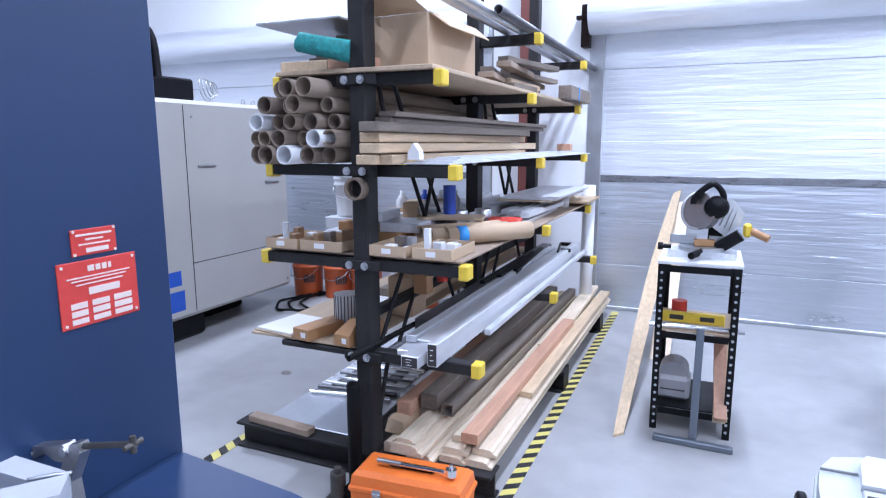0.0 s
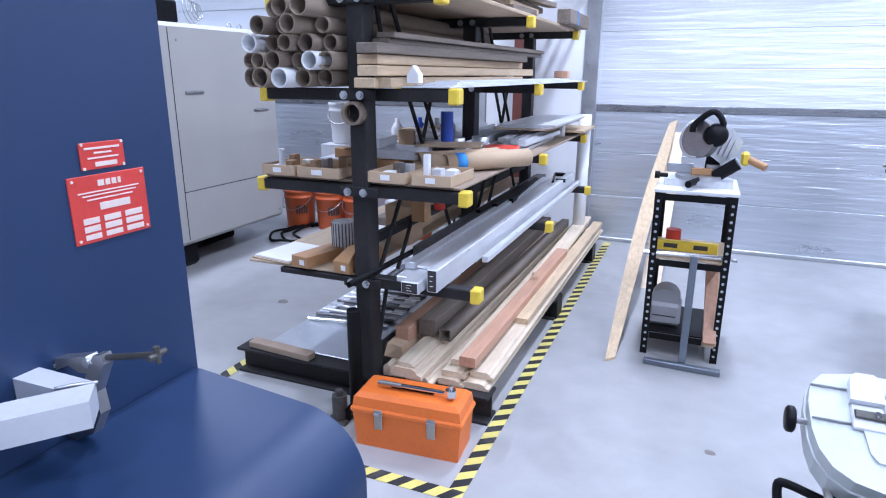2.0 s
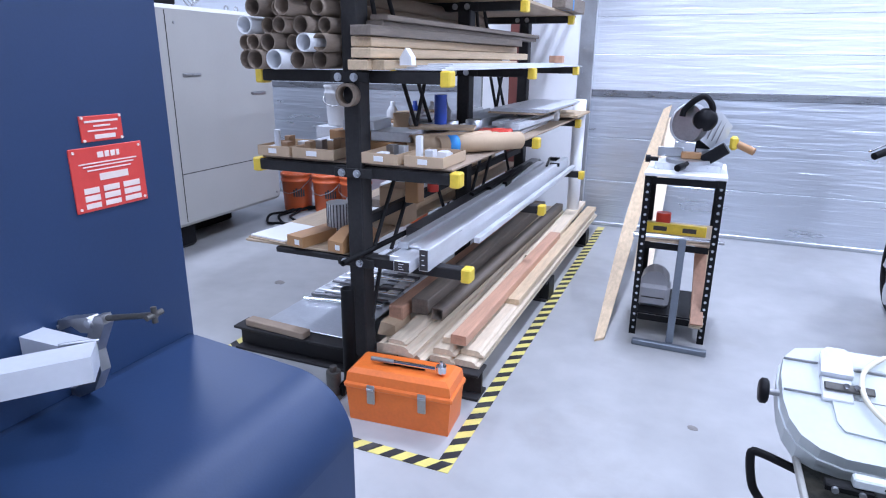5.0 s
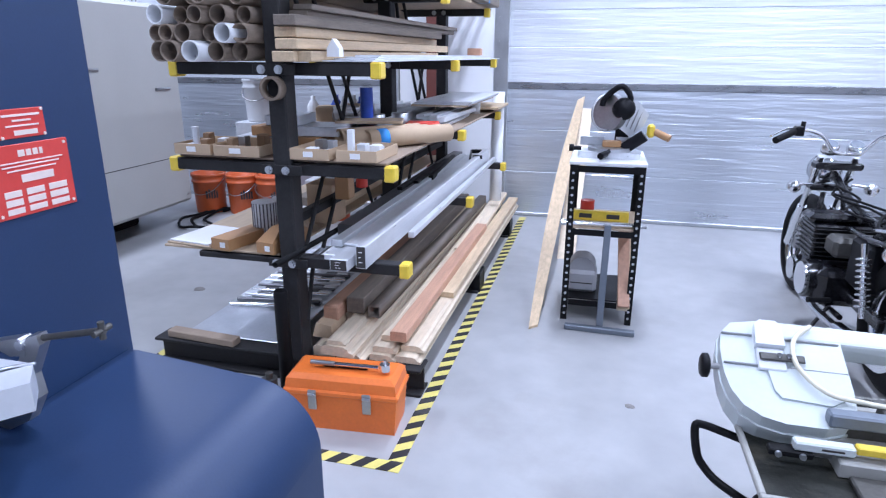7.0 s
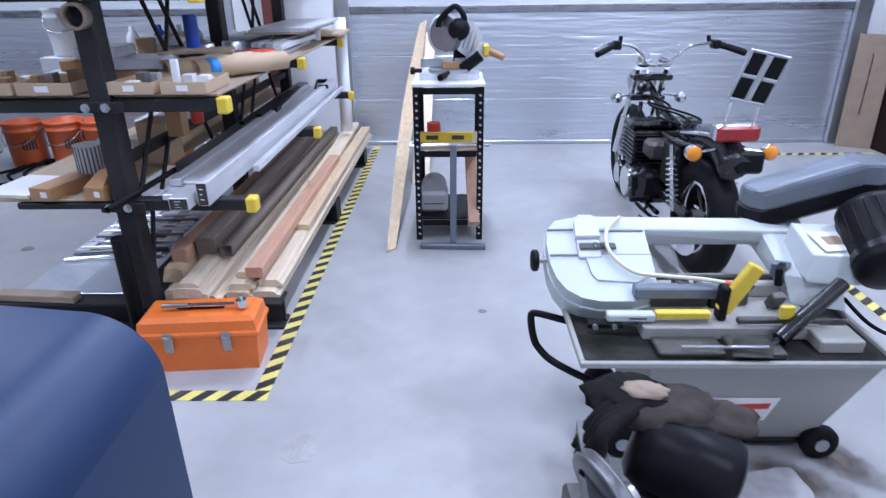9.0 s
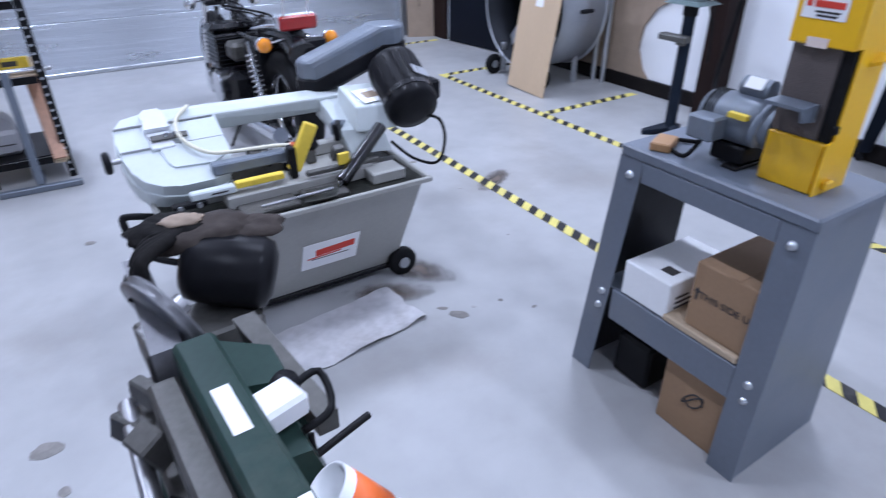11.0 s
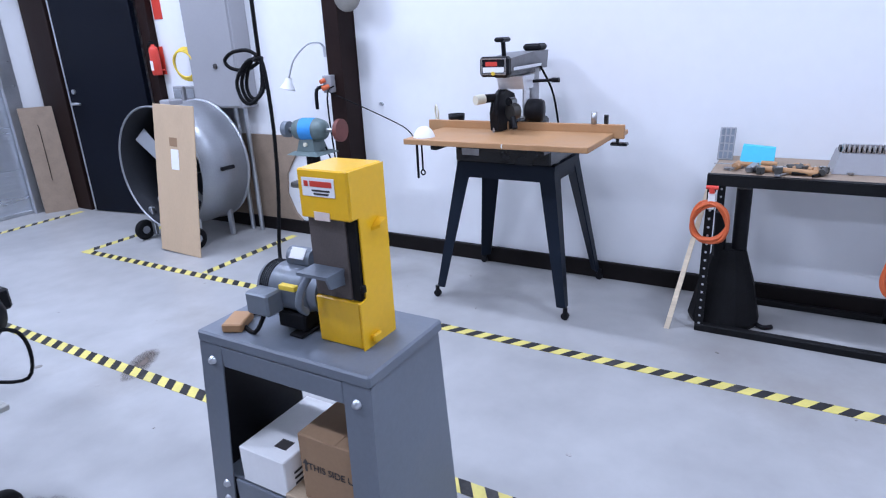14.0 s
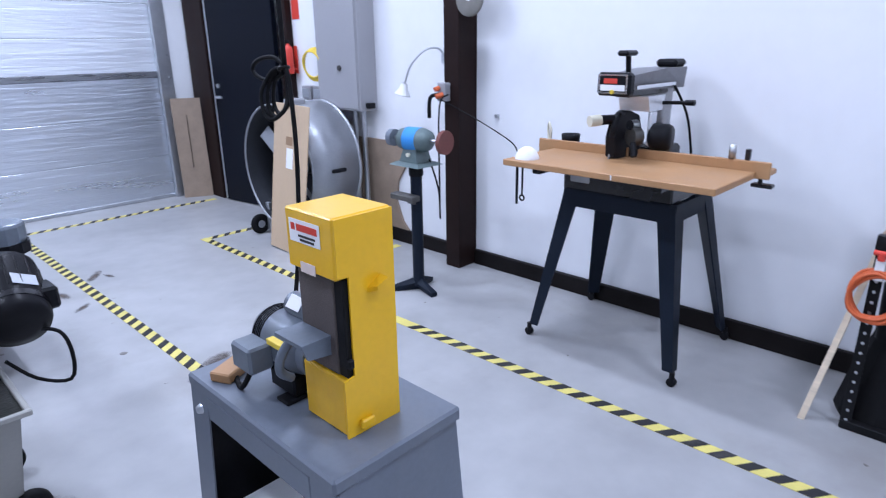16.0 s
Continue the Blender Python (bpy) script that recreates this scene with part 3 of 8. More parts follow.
# ---- blue vertical band saw next to the walker ----
bs = thing("band_saw_machine", "large dark blue enamelled industrial band saw with red plates", "band saw", (0, 0, 0))
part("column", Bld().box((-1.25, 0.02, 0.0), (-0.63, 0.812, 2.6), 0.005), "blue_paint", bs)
prof = [(-0.628, 0.0)] + [(-0.628 + 0.0164 * k, 0.899 - 0.00147 * k) for k in range(16)]
for k in range(26):
    a = math.radians(85 - 3.4 * k)
    prof.append((-0.377 + 0.13 * math.cos(a), 0.746 + 0.13 * math.sin(a)))
prof.append((-0.247, 0.0))
cov = Bld().prism(prof, -0.10, 0.798, "xz")
ed = [e for e in cov.bm.edges if all(v.co.y > 0.79 for v in e.verts) and min(v.co.z for v in e.verts) > 0.3]
bmesh.ops.bevel(cov.bm, geom=ed, offset=0.004, segments=2, affect="EDGES", profile=0.5)
for f in cov.bm.faces:
    f.smooth = len(f.verts) == 4 and f.calc_area() < 0.4 and abs(f.normal.y) < 0.9
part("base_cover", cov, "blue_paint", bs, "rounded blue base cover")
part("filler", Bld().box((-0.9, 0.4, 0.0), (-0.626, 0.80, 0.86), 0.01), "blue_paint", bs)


def plate(y0, y1, z0, z1, rows, skew):
    """A riveted red plate on the column's face, with bars for its small print."""
    mm = Matrix.Translation((-0.6295, (y0 + y1) / 2, (z0 + z1) / 2)) @ pose(0, 0, 0, skew, 0, 0)
    w, h = y1 - y0, z1 - z0
    p = part("name_plate", Bld().box((-0.001, -w / 2, -h / 2), (0.002, w / 2, h / 2), 0.0008, mm), "red_plate", bs, "red riveted name plate with pale print")
    q = Bld()
    for zf, segs in rows:
        for a, b, t in segs:
            q.box((0.001, -w / 2 + a * w, -h / 2 + zf * h - t * h / 2), (0.0028, -w / 2 + b * w, -h / 2 + zf * h + t * h / 2), 0.0002, mm)
    for sy in (-1, 1):
        for sz in (-1, 1):
            q.cyl(mm @ Vector((0.001, sy * w * 0.45, sz * h * 0.44)), mm @ Vector((0.0035, sy * w * 0.45, sz * h * 0.44)), 0.0025, seg=8)
    part("print", q, "plate_text", p, "pale embossed print")


plate(0.623, 0.703, 1.310, 1.352, [(0.78, [(0.1, 0.9, 0.08)]), (0.6, [(0.3, 0.7, 0.07)]), (0.42, [(0.15, 0.85, 0.06)]), (0.18, [(0.3, 0.8, 0.17)])], 0)
plate(0.595, 0.737, 1.196, 1.302, [(0.87, [(0.36, 0.44, 0.09), (0.46, 0.52, 0.09), (0.54, 0.6, 0.09), (0.62, 0.66, 0.09)]), (0.75, [(0.1, 0.9, 0.02)]), (0.70, [(0.15, 0.85, 0.02)]), (0.64, [(0.2, 0.8, 0.02)]), (0.52, [(0.35, 0.75, 0.11)]), (0.33, [(0.12, 0.32, 0.09), (0.38, 0.6, 0.09), (0.66, 0.9, 0.09)]), (0.21, [(0.12, 0.32, 0.09), (0.38, 0.6, 0.09), (0.66, 0.9, 0.09)]), (0.09, [(0.12, 0.32, 0.08), (0.38, 0.6, 0.08), (0.66, 0.9, 0.08)])], 0)

part("work_table", Bld().box((-0.62, -0.35, 0.945), (-0.40, 0.27, 0.993), 0.006), "cast", bs, "ground cast iron work table")
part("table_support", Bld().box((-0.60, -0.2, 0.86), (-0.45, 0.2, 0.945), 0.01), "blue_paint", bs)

# welded aluminium frame with a clamp, lying on the saw table
fr = thing("aluminium_tubing", "mitred aluminium square tube frame corner held by a clamp", "metal tubing", (0, 0, 0.994))
part("tube", Bld().hull([(x, y, z) for x, y in ((-0.508, 0.502), (-0.470, 0.462), (-0.82, 0.085), (-0.78, 0.055)) for z in (0, 0.04)]), "bright_alu", fr)
part("tube", Bld().hull([(x, y, z) for x, y in ((-0.512, 0.506), (-0.545, 0.468), (-0.80, 0.463), (-0.80, 0.505)) for z in (0.001, 0.039)]), "bright_alu", fr)
part("weld_bead", Bld().path([(-0.506, 0.505, 0.040), (-0.525, 0.487, 0.0415), (-0.545, 0.468, 0.040)], 0.003, 6), "galv", fr, "rough weld bead along the mitre")
cl = thing("locking_clamp", "worn steel locking clamp with a long threaded screw", "clamp", (-0.54, 0.54, 1.034))
part("upper_jaw", Bld().prism([(-0.125, -0.026), (-0.118, -0.006), (-0.02, 0.018), (-0.008, 0.008), (-0.012, -0.008), (-0.04, -0.012), (-0.06, -0.004), (-0.10, -0.022)], -0.010, 0.010, "xz"), "steel", cl)
part("arm", Bld().prism([(-0.004, 0.022), (0.012, 0.026), (0.016, 0.012), (-0.012, -0.04), (-0.008, -0.075), (-0.032, -0.115), (-0.075, -0.138), (-0.122, -0.138), (-0.126, -0.126), (-0.080, -0.122), (-0.050, -0.100), (-0.036, -0.070), (-0.040, -0.038), (-0.016, 0.004)], -0.009, 0.009, "xz"), "steel", cl, "curved steel lower jaw")
part("pivot", Bld().cyl((-0.018, -0.013, 0.008), (-0.018, 0.013, 0.008), 0.007), "bolt", cl)
part("pivot", Bld().cyl((-0.095, -0.013, -0.010), (-0.095, 0.013, -0.010), 0.006), "bolt", cl)
part("screw", Bld().cyl((0.0, 0.0, 0.016), (0.116, 0.004, 0.041), 0.0048).cyl((0.112, -0.012, 0.040), (0.112, 0.018, 0.041), 0.0045).cyl((0.112, 0.003, 0.028), (0.112, 0.003, 0.053), 0.0045), "cast", cl, "rusty threaded screw with a tommy bar")

# ---- cantilever rack ----
RX = -1.035
POSTS = (2.2, 3.48, 4.77)
LEVELS = ((0.60, -1.48, -0.53), (1.01, -1.55, -0.585), (1.40, -1.50, -0.63), (1.76, -1.44, -0.69))
rack = thing("cantilever_rack", "double-sided charcoal steel cantilever rack with yellow arm caps", "storage rack", (0, 0, 0))
for i, py in enumerate(POSTS):
    part("post", Bld().box((RX - 0.038, py - 0.045, 0.13), (RX + 0.038, py + 0.045, 2.75), 0.006), "rack_steel", rack)
    part("base_beam", Bld().box((-1.80, py - 0.005, 0.0), (-0.47, py + 0.115, 0.014), 0.002).box((-1.80, py - 0.005, 0.116), (-0.47, py + 0.115, 0.13), 0.002).box((-1.80, py + 0.048, 0.014), (-0.47, py + 0.062, 0.116), 0.001), "rack_steel", rack, "dark steel I-beam foot")
    for k, (z, xl, xr) in enumerate(LEVELS):
        for x0, x1 in ((xl, RX - 0.039), (RX + 0.039, xr)):
            z = LEVELS[k][0] + (0.014 if k == 0 and x1 == xr else 0.0)
            part("arm", Bld().box((x0, py - 0.028, z - (0.026 if k == 0 and x0 == xl else 0.048)), (x1, py + 0.028, z - 0.0), 0.004), "rack_steel", rack)
            c = x0 if x0 == xl else x1
            if k == 0 and c == xl:
                continue
            part("arm_cap", Bld().box((c - 0.022, py - 0.031, z - 0.058), (c + 0.022, py + 0.031, z + 0.004), 0.006), "cap_yellow", rack, "yellow plastic end cap")
        part("clip_plate", Bld().box((RX - 0.09, py - 0.054, z - 0.045), (RX + 0.09, py - 0.0455, z - 0.005), 0.002), "rack_steel", rack)
        for bx in (-0.052, 0.022):
            part("bolt", Bld().cyl((RX + bx, py - 0.054, z - 0.026), (RX + bx, py - 0.060, z - 0.026), 0.017, seg=16).cyl((RX + bx, py - 0.060, z - 0.026), (RX + bx, py - 0.068, z - 0.026), 0.011, seg=6), "bolt", rack, "zinc bolt and washer")
    if i > 0:
        part("arm", Bld().box((RX + 0.039, py - 0.028, 2.03), (-0.66, py + 0.028, 2.085), 0.004), "rack_steel", rack)
        part("arm_cap", Bld().box((-0.68, py - 0.031, 2.027), (-0.636, py + 0.031, 2.089), 0.006), "cap_yellow", rack, "yellow plastic end cap")
for y0, y1 in zip(POSTS, POSTS[1:]):
    part("spreader", Bld().box((RX - 0.02, y0 + 0.05, 0.74), (RX + 0.02, y1 - 0.05, 0.78), 0.003), "rack_steel", rack)
ZIG = [((2.26, 1.76), (2.31, 1.60)), ((2.39, 1.76), (2.49, 1.60)), ((2.54, 1.38), (2.72, 1.11)), ((2.70, 1.38), (2.90, 1.11)), ((2.70, 1.12), (2.83, 1.38)), ((2.47, 0.92), (2.25, 0.63)), ((2.66, 0.88), (2.42, 0.58)), ((2.95, 0.83), (3.10, 0.60)), ((2.32, 0.56), (2.22, 0.30))]
for (ya, za), (yb, zb) in ZIG:
    for dy in (0.0, 1.28):
        part("brace", Bld().cyl((RX + 0.035, ya + dy, za), (RX + 0.035, yb + dy, zb), 0.010, seg=8), "rack_steel", rack, "thin diagonal brace rod")

# decks
solo("plywood_deck", Bld().box((-1.42, 2.14, 1.761), (-0.70, 5.0, 1.779), 0.003), "ply", "thin brown plywood sheet laid across the rack arms", "plywood sheet")
solo("plywood_deck", Bld().box((-1.53, 2.19, 1.0145), (-0.60, 5.0, 1.026), 0.003), "osb", "thin brown plywood sheet laid across the rack arms", "plywood sheet")
solo("plywood_deck", Bld().box((-1.66, 2.18, 0.6045), (-1.09, 5.0, 0.616), 0.003), "ply", "thin brown plywood sheet laid across the rack arms", "plywood sheet")

# paperboard tubes, stacked on the outer side of the third level
rows = [(1.407, [-1.47, -1.395, -1.315, -1.235, -1.16]), (1.473, [-1.495, -1.425, -1.35, -1.275, -1.20, -1.13]), (1.540, [-1.47, -1.385, -1.30, -1.215, -1.135]), (1.608, [-1.425, -1.34, -1.255, -1.17]), (1.672, [-1.385, -1.29, -1.20])]
rr = random.Random(5)
for z, xs in rows:
    for x in xs:
        r = rr.choice((0.032, 0.036, 0.039))
        white = rr.random() < 0.09
        y0 = 2.02 + rr.uniform(0, 0.13)
        t = thing("paperboard_tube", "white plastic tube end among stacked tubes" if white else "brown paperboard tube stacked lengthwise on the rack", "tube", (x + rr.uniform(-0.006, 0.006), y0, z + 0.033), group="stacked tubes")
        part("wall", Bld().pipe((0, 0, 0), (0, 2.2 + rr.uniform(-0.3, 0.3), 0), r, r - 0.004, 16), "white_plastic" if white else "tube_card", t)

# wood studs on the third level
for k, (x, z, L) in enumerate([(-0.945, 1.404, 1.9), (-0.89, 1.404, 1.7), (-0.93, 1.448, 1.95), (-0.945, 1.490, 2.0), (-0.93, 1.530, 1.95)]):
    solo("wooden_stud", Bld().box((-0.045 - (0.03 if k == 1 else 0), 0, 0), (0.045, L, 0.038), 0.003), "pine" if k < 4 else "old_wood", "rough sawn pine stud lying on the rack", "timber", (x, 2.06 + 0.03 * (k % 2), z), rz=-1.2 * (k % 3), group="pine studs")
for k in range(2):
    solo("grey_timber", Bld().box((-0.04, 0, 0), (0.04, 2.2, 0.022), 0.003), "old_wood", "long weathered grey timber on the rack", "timber", (-0.955 + 0.02 * k, 2.22, 1.569 + 0.023 * k), rz=-1.5)
for k in range(4):
    solo("aluminium_sheet", Bld().box((0, 0, 0), (0.20 - 0.03 * k, 2.75 - 0.25 * k, 0.006), 0.001), "aluminium", "thin bright aluminium sheet strip on the rack", "metal sheet", (-0.84 + 0.02 * k, 2.17 + 0.06 * k, 1.404 + 0.0065 * k), rz=-0.6 + 0.5 * k, group="aluminium sheets")
solo("label_roll", Bld().hull([(-0.025, -0.02, 0), (0.025, -0.02, 0), (0.025, 0.02, 0), (-0.025, 0.02, 0), (-0.025, -0.02, 0.03), (0.025, -0.02, 0.03), (0, -0.02, 0.065), (0, 0.02, 0.065), (0.025, 0.02, 0.03), (-0.025, 0.02, 0.03)]), "white_plastic", "small white pointed plastic cap on sheet metal", "cap", (-0.80, 2.20, 1.4225))

# top level
solo("wooden_block", Bld().box((-0.12, 0, 0), (0.12, 0.10, 0.045), 0.004), "pine", "short offcut of pine on the rack arm", "timber", (-1.32, 2.2, 1.781))
solo("wooden_block", Bld().box((-0.1, 0, 0), (0.1, 0.09, 0.05), 0.004), "red_wood", "short reddish hardwood offcut on the rack", "timber", (-1.10, 2.2, 1.781))
for k in range(5):
    solo("weathered_board", Bld().box((0, 0, 0), (0.34 - 0.02 * k, 2.3, 0.028), 0.004), "old_wood", "grey weathered board stacked on the top shelf", "timber", (-1.40 + 0.01 * k, 2.35 + 0.04 * k, 1.83 + 0.03 * k), rz=(-1) ** k * 0.8, group="top shelf boards")
solo("sheet_metal", Bld().box((0, 0, 0), (0.42, 0.9, 0.01), 0.002), "galv", "bent galvanised sheet overhanging the top shelf", "metal sheet", (-1.56, 2.2, 1.985))
nb = thing("teal_net_roll", "rolled teal plastic netting lying on the shelf edge", "netting", (-1.17, 2.12, 1.845))
nn = Bld().cyl((-0.09, -0.03, 0.04), (0.11, 0.04, 0.0), 0.04, 0.045, 14)
for v in nn.bm.verts:
    v.co += Vector((noise.noise(v.co * 60), noise.noise(v.co * 50 + Vector((3, 0, 0))), noise.noise(v.co * 40))) * 0.014
part("roll", nn, "teal", nb)
cb = thing("cardboard_box", "open brown cardboard box with raised flaps", "box", (-0.90, 2.52, 1.781), rz=-4)
part("carton", Bld().box((-0.16, -0.2, 0), (0.12, 0.25, 0.22), 0.003), "card", cb)
part("flap", Bld().hull([(-0.16, -0.2, 0.221), (0.12, -0.2, 0.221), (0.05, -0.30, 0.30), (-0.2, -0.30, 0.28), (-0.16, -0.196, 0.221), (0.12, -0.196, 0.221), (0.05, -0.296, 0.303), (-0.2, -0.296, 0.283)]), "card", cb, "folded out cardboard flap")
part("flap", Bld().hull([(0.12, -0.2, 0.221), (0.12, 0.25, 0.221), (0.20, 0.22, 0.16), (0.20, -0.17, 0.16), (0.123, -0.2, 0.224), (0.123, 0.25, 0.224), (0.203, 0.22, 0.163), (0.203, -0.17, 0.163)]), "card", cb)
r4 = random.Random(11)
for k in range(14):
    L = r4.uniform(0.35, 0.8)
    solo("timber_offcut", Bld().box((-0.03, 0, 0), (0.03 + r4.uniform(0, 0.03), L, 0.03), 0.003), r4.choice(("old_wood", "pine", "old_wood", "osb")), "short timber offcut heaped on the top shelf", "timber", (-0.86 + r4.uniform(-0.05, 0.10), 2.95 + 0.07 * k, 1.781 + 0.033 * (k % 5)), rz=r4.uniform(-14, 14), group="timber offcuts")
for k in range(3):
    solo("steel_pipe", Bld().pipe((0, 0, 0), (0, 3.6, 0), 0.024, 0.02, 14), "galv" if k else "dark_alu", "long grey steel pipe on the top arms", "pipe", (-0.70 - 0.055 * k, 2.9 - 0.6 * k, 2.11), rz=0.5 * k, group="top pipes")
solo("dark_timber", Bld().box((0, 0, 0), (0.09, 0.7, 0.09), 0.004), "old_wood", "dark square timber with a band of blue tape", "timber", (-0.72, 4.25, 1.782))
solo("blue_tape_band", Bld().box((-0.001, 0, -0.001), (0.0925, 0.03, 0.0925), 0.001), "tape_blue", "band of blue masking tape round a timber", "tape", (-0.72, 4.5, 1.783))

# ---- second level: trays and small stock ----


def tray(x, y, w, d, label):
    t = thing("cardboard_tray", label, "tray", (x, y, 1.0285))
    part("bottom", Bld().box((0, 0, 0), (w, d, 0.003), 0.001), "card", t)
    for lo, hi in (((0, 0, 0.003), (w, 0.004, 0.045)), ((0, d - 0.004, 0.003), (w, d, 0.045)), ((0, 0.004, 0.003), (0.004, d - 0.004, 0.045)), ((w - 0.004, 0.004, 0.003), (w, d - 0.004, 0.045))):
        part("side", Bld().box(lo, hi, 0.001), "card", t)
    part("label_sticker", Bld().box((w * 0.35, -0.0016, 0.012), (w * 0.6, -0.0003, 0.034), 0.0003), "paper", t, "small white paper label")
    return t


trays = [(-1.53, 2.16, 0.17), (-1.345, 2.16, 0.21), (-1.00, 2.16, 0.17), (-0.80, 2.16, 0.17), (-1.28, 2.62, 0.2)]
r5 = random.Random(3)
for x, y, w in trays:
    tray(x, y, w, 0.26, "shallow brown cardboard parts tray with small metal pieces")
    for k in range(4):
        px, py_ = x + 0.02 + r5.uniform(0, w - 0.065), y + 0.02 + 0.058 * k
        solo("metal_offcut", Bld().box((0, 0, 0), (r5.uniform(0.025, 0.045), 0.045, r5.uniform(0.02, 0.07)), 0.002), r5.choice(("aluminium", "white_plastic", "steel", "card_dark", "aluminium")), "small machined offcut standing in a parts tray", "offcut", (px, py_, 1.032), group="tray offcuts")
solo("round_bar_offcut", Bld().cyl((0, 0, 0), (0, 0, 0.11), 0.014), "aluminium", "upright aluminium round bar offcut in a tray", "offcut", (-1.44, 2.19, 1.032))
solo("white_bar_offcut", Bld().box((-0.012, -0.012, 0), (0.012, 0.012, 0.12), 0.002), "white_plastic", "upright white plastic bar offcut in a tray", "offcut", (-0.745, 2.19, 1.032))
for k in range(5):
    solo("aluminium_block", Bld().box((0, 0, 0), (0.12 + 0.02 * k, 0.22, 0.045), 0.003), "aluminium" if k % 2 == 0 else "mdf", "sawn block of bar stock piled behind the trays", "block", (-1.42 + 0.07 * k, 2.46 + 0.01 * k, 1.028 + 0.047 * (k % 3)), rz=(-1) ** k * 5, group="stock blocks")


def pail(x, y, z, r, h, material, label, lidcol=None, marks=False):
    t = thing("bucket", label, "bucket", (x, y, z))
    part("body", Bld().lathe([(0, 0), (r * 0.88, 0), (r * 0.9, 0.01), (r * 0.99, h * 0.78), (r * 1.05, h * 0.79), (r * 1.05, h * 0.83), (r, h * 0.84), (r, h * 0.93), (r * 1.06, h * 0.94), (r * 1.06, h), (r * 0.97, h), (r * 0.95, h * 0.5), (0, h * 0.5)]), material, t)
    part("handle", Bld().path([(-r * 1.06, 0, h * 0.86), (-r * 0.8, -r * 0.8, h * 0.62), (0, -r * 1.1, h * 0.5), (r * 0.8, -r * 0.8, h * 0.62), (r * 1.06, 0, h * 0.86)], 0.003), "steel", t, "wire bail handle")
    if marks:
        q = Bld()
        for k in range(5):
            a = math.radians(-68 + 9 * k)
            q.box((-0.008, -0.001, 0), (0.008, 0.002, 0.07 + 0.015 * (k % 2)), 0.0005, pose(r * 0.985 * math.cos(a), r * 0.985 * math.sin(a), h * 0.4, 0, 0, -68 + 9 * k + 90))
        part("print", q, "ink", t, "dark printed marks")
    return t


solo("stock_block", Bld().box((0, 0, 0), (0.21, 0.20, 0.088), 0.003), "aluminium", "sawn aluminium block under a white pail", "block", (-1.525, 2.62, 1.0275), rz=3)
pail(-1.42, 2.72, 1.1165, 0.09, 0.20, "white_plastic", "small white plastic pail with a wire handle")
pail(-1.12, 3.05, 1.027, 0.07, 0.14, "white_plastic", "small white plastic pail with a wire handle")
for k in range(3):
    solo("tin_can", Bld().lathe([(0, 0), (0.045, 0), (0.045, 0.11), (0.042, 0.112), (0.04, 0.108), (0, 0.108)]), "galv", "grey metal tin on the rack shelf", "tin", (-1.0 + 0.09 * k - 0.02, 2.86 + 0.12 * k, 1.027), group="shelf tins")
bt = thing("blue_tube", "upright blue plastic tube in a grey socket", "tube", (-0.93, 2.85, 1.027))
part("tube", Bld().cyl((0, 0, 0.06), (0, 0, 0.25), 0.032), "blue_plastic", bt)
part("socket", Bld().pipe((0, 0, 0), (0, 0, 0.075), 0.05, 0.034), "galv", bt, "grey metal socket")
for k, (x, y, L) in enumerate([(-0.93, 2.50, 0.62), (-0.87, 2.47, 0.60), (-0.80, 2.5, 0.66)]):
    t = thing("kraft_tube", "short brown kraft paper tube lying on the shelf", "tube", (x, y, 1.073 + 0.0 * k), rz=-38)
    part("wall", Bld().pipe((0, 0, 0), (0, L * 0.7, 0), 0.042, 0.036, 20), "card", t)
    if k == 2:
        part("tape_band", Bld().pipe((0, 0.05, 0), (0, 0.1, 0), 0.0428, 0.0421, 20), "tape_blue", t, "band of blue masking tape")
solo("flat_board", Bld().box((0, 0, 0), (0.32, 0.16, 0.014), 0.002), "ply", "small plywood board lying across tubes", "board", (-1.02, 2.66, 1.118), rz=15)
for k in range(8):
    solo("aluminium_bar", Bld().box((0, 0, 0), (0.05, r5.uniform(0.8, 1.5), 0.02 + 0.008 * (k % 3)), 0.002), "aluminium", "flat aluminium bar stacked on the shelf", "bar stock", (-0.72 - 0.055 * (k % 4), 3.2 + 0.05 * k, 1.027 + 0.034 * (k // 4)), rz=r5.uniform(-2, 2), group="aluminium bars")
for k in range(6):
    solo("aluminium_angle", Bld().prism([(0, 0), (0.06, 0), (0.06, 0.005), (0.005, 0.005), (0.005, 0.06), (0, 0.06)], 0, 1.1 + 0.08 * k, "xz"), "aluminium", "aluminium angle section laid on the shelf", "bar stock", (-1.0 - 0.075 * k, 3.3, 1.027), rz=0.5 * k, group="aluminium angles")
for k in range(3):
    solo("shelf_board", Bld().box((0, 0, 0), (0.36, 1.0, 0.012), 0.002), "aluminium" if k else "ply", "flat panel stacked at the back of the shelf", "panel", (-0.98 + 0.02 * k, 3.75, 1.12 + 0.013 * k), group="stacked panels")
rc = random.Random(17)
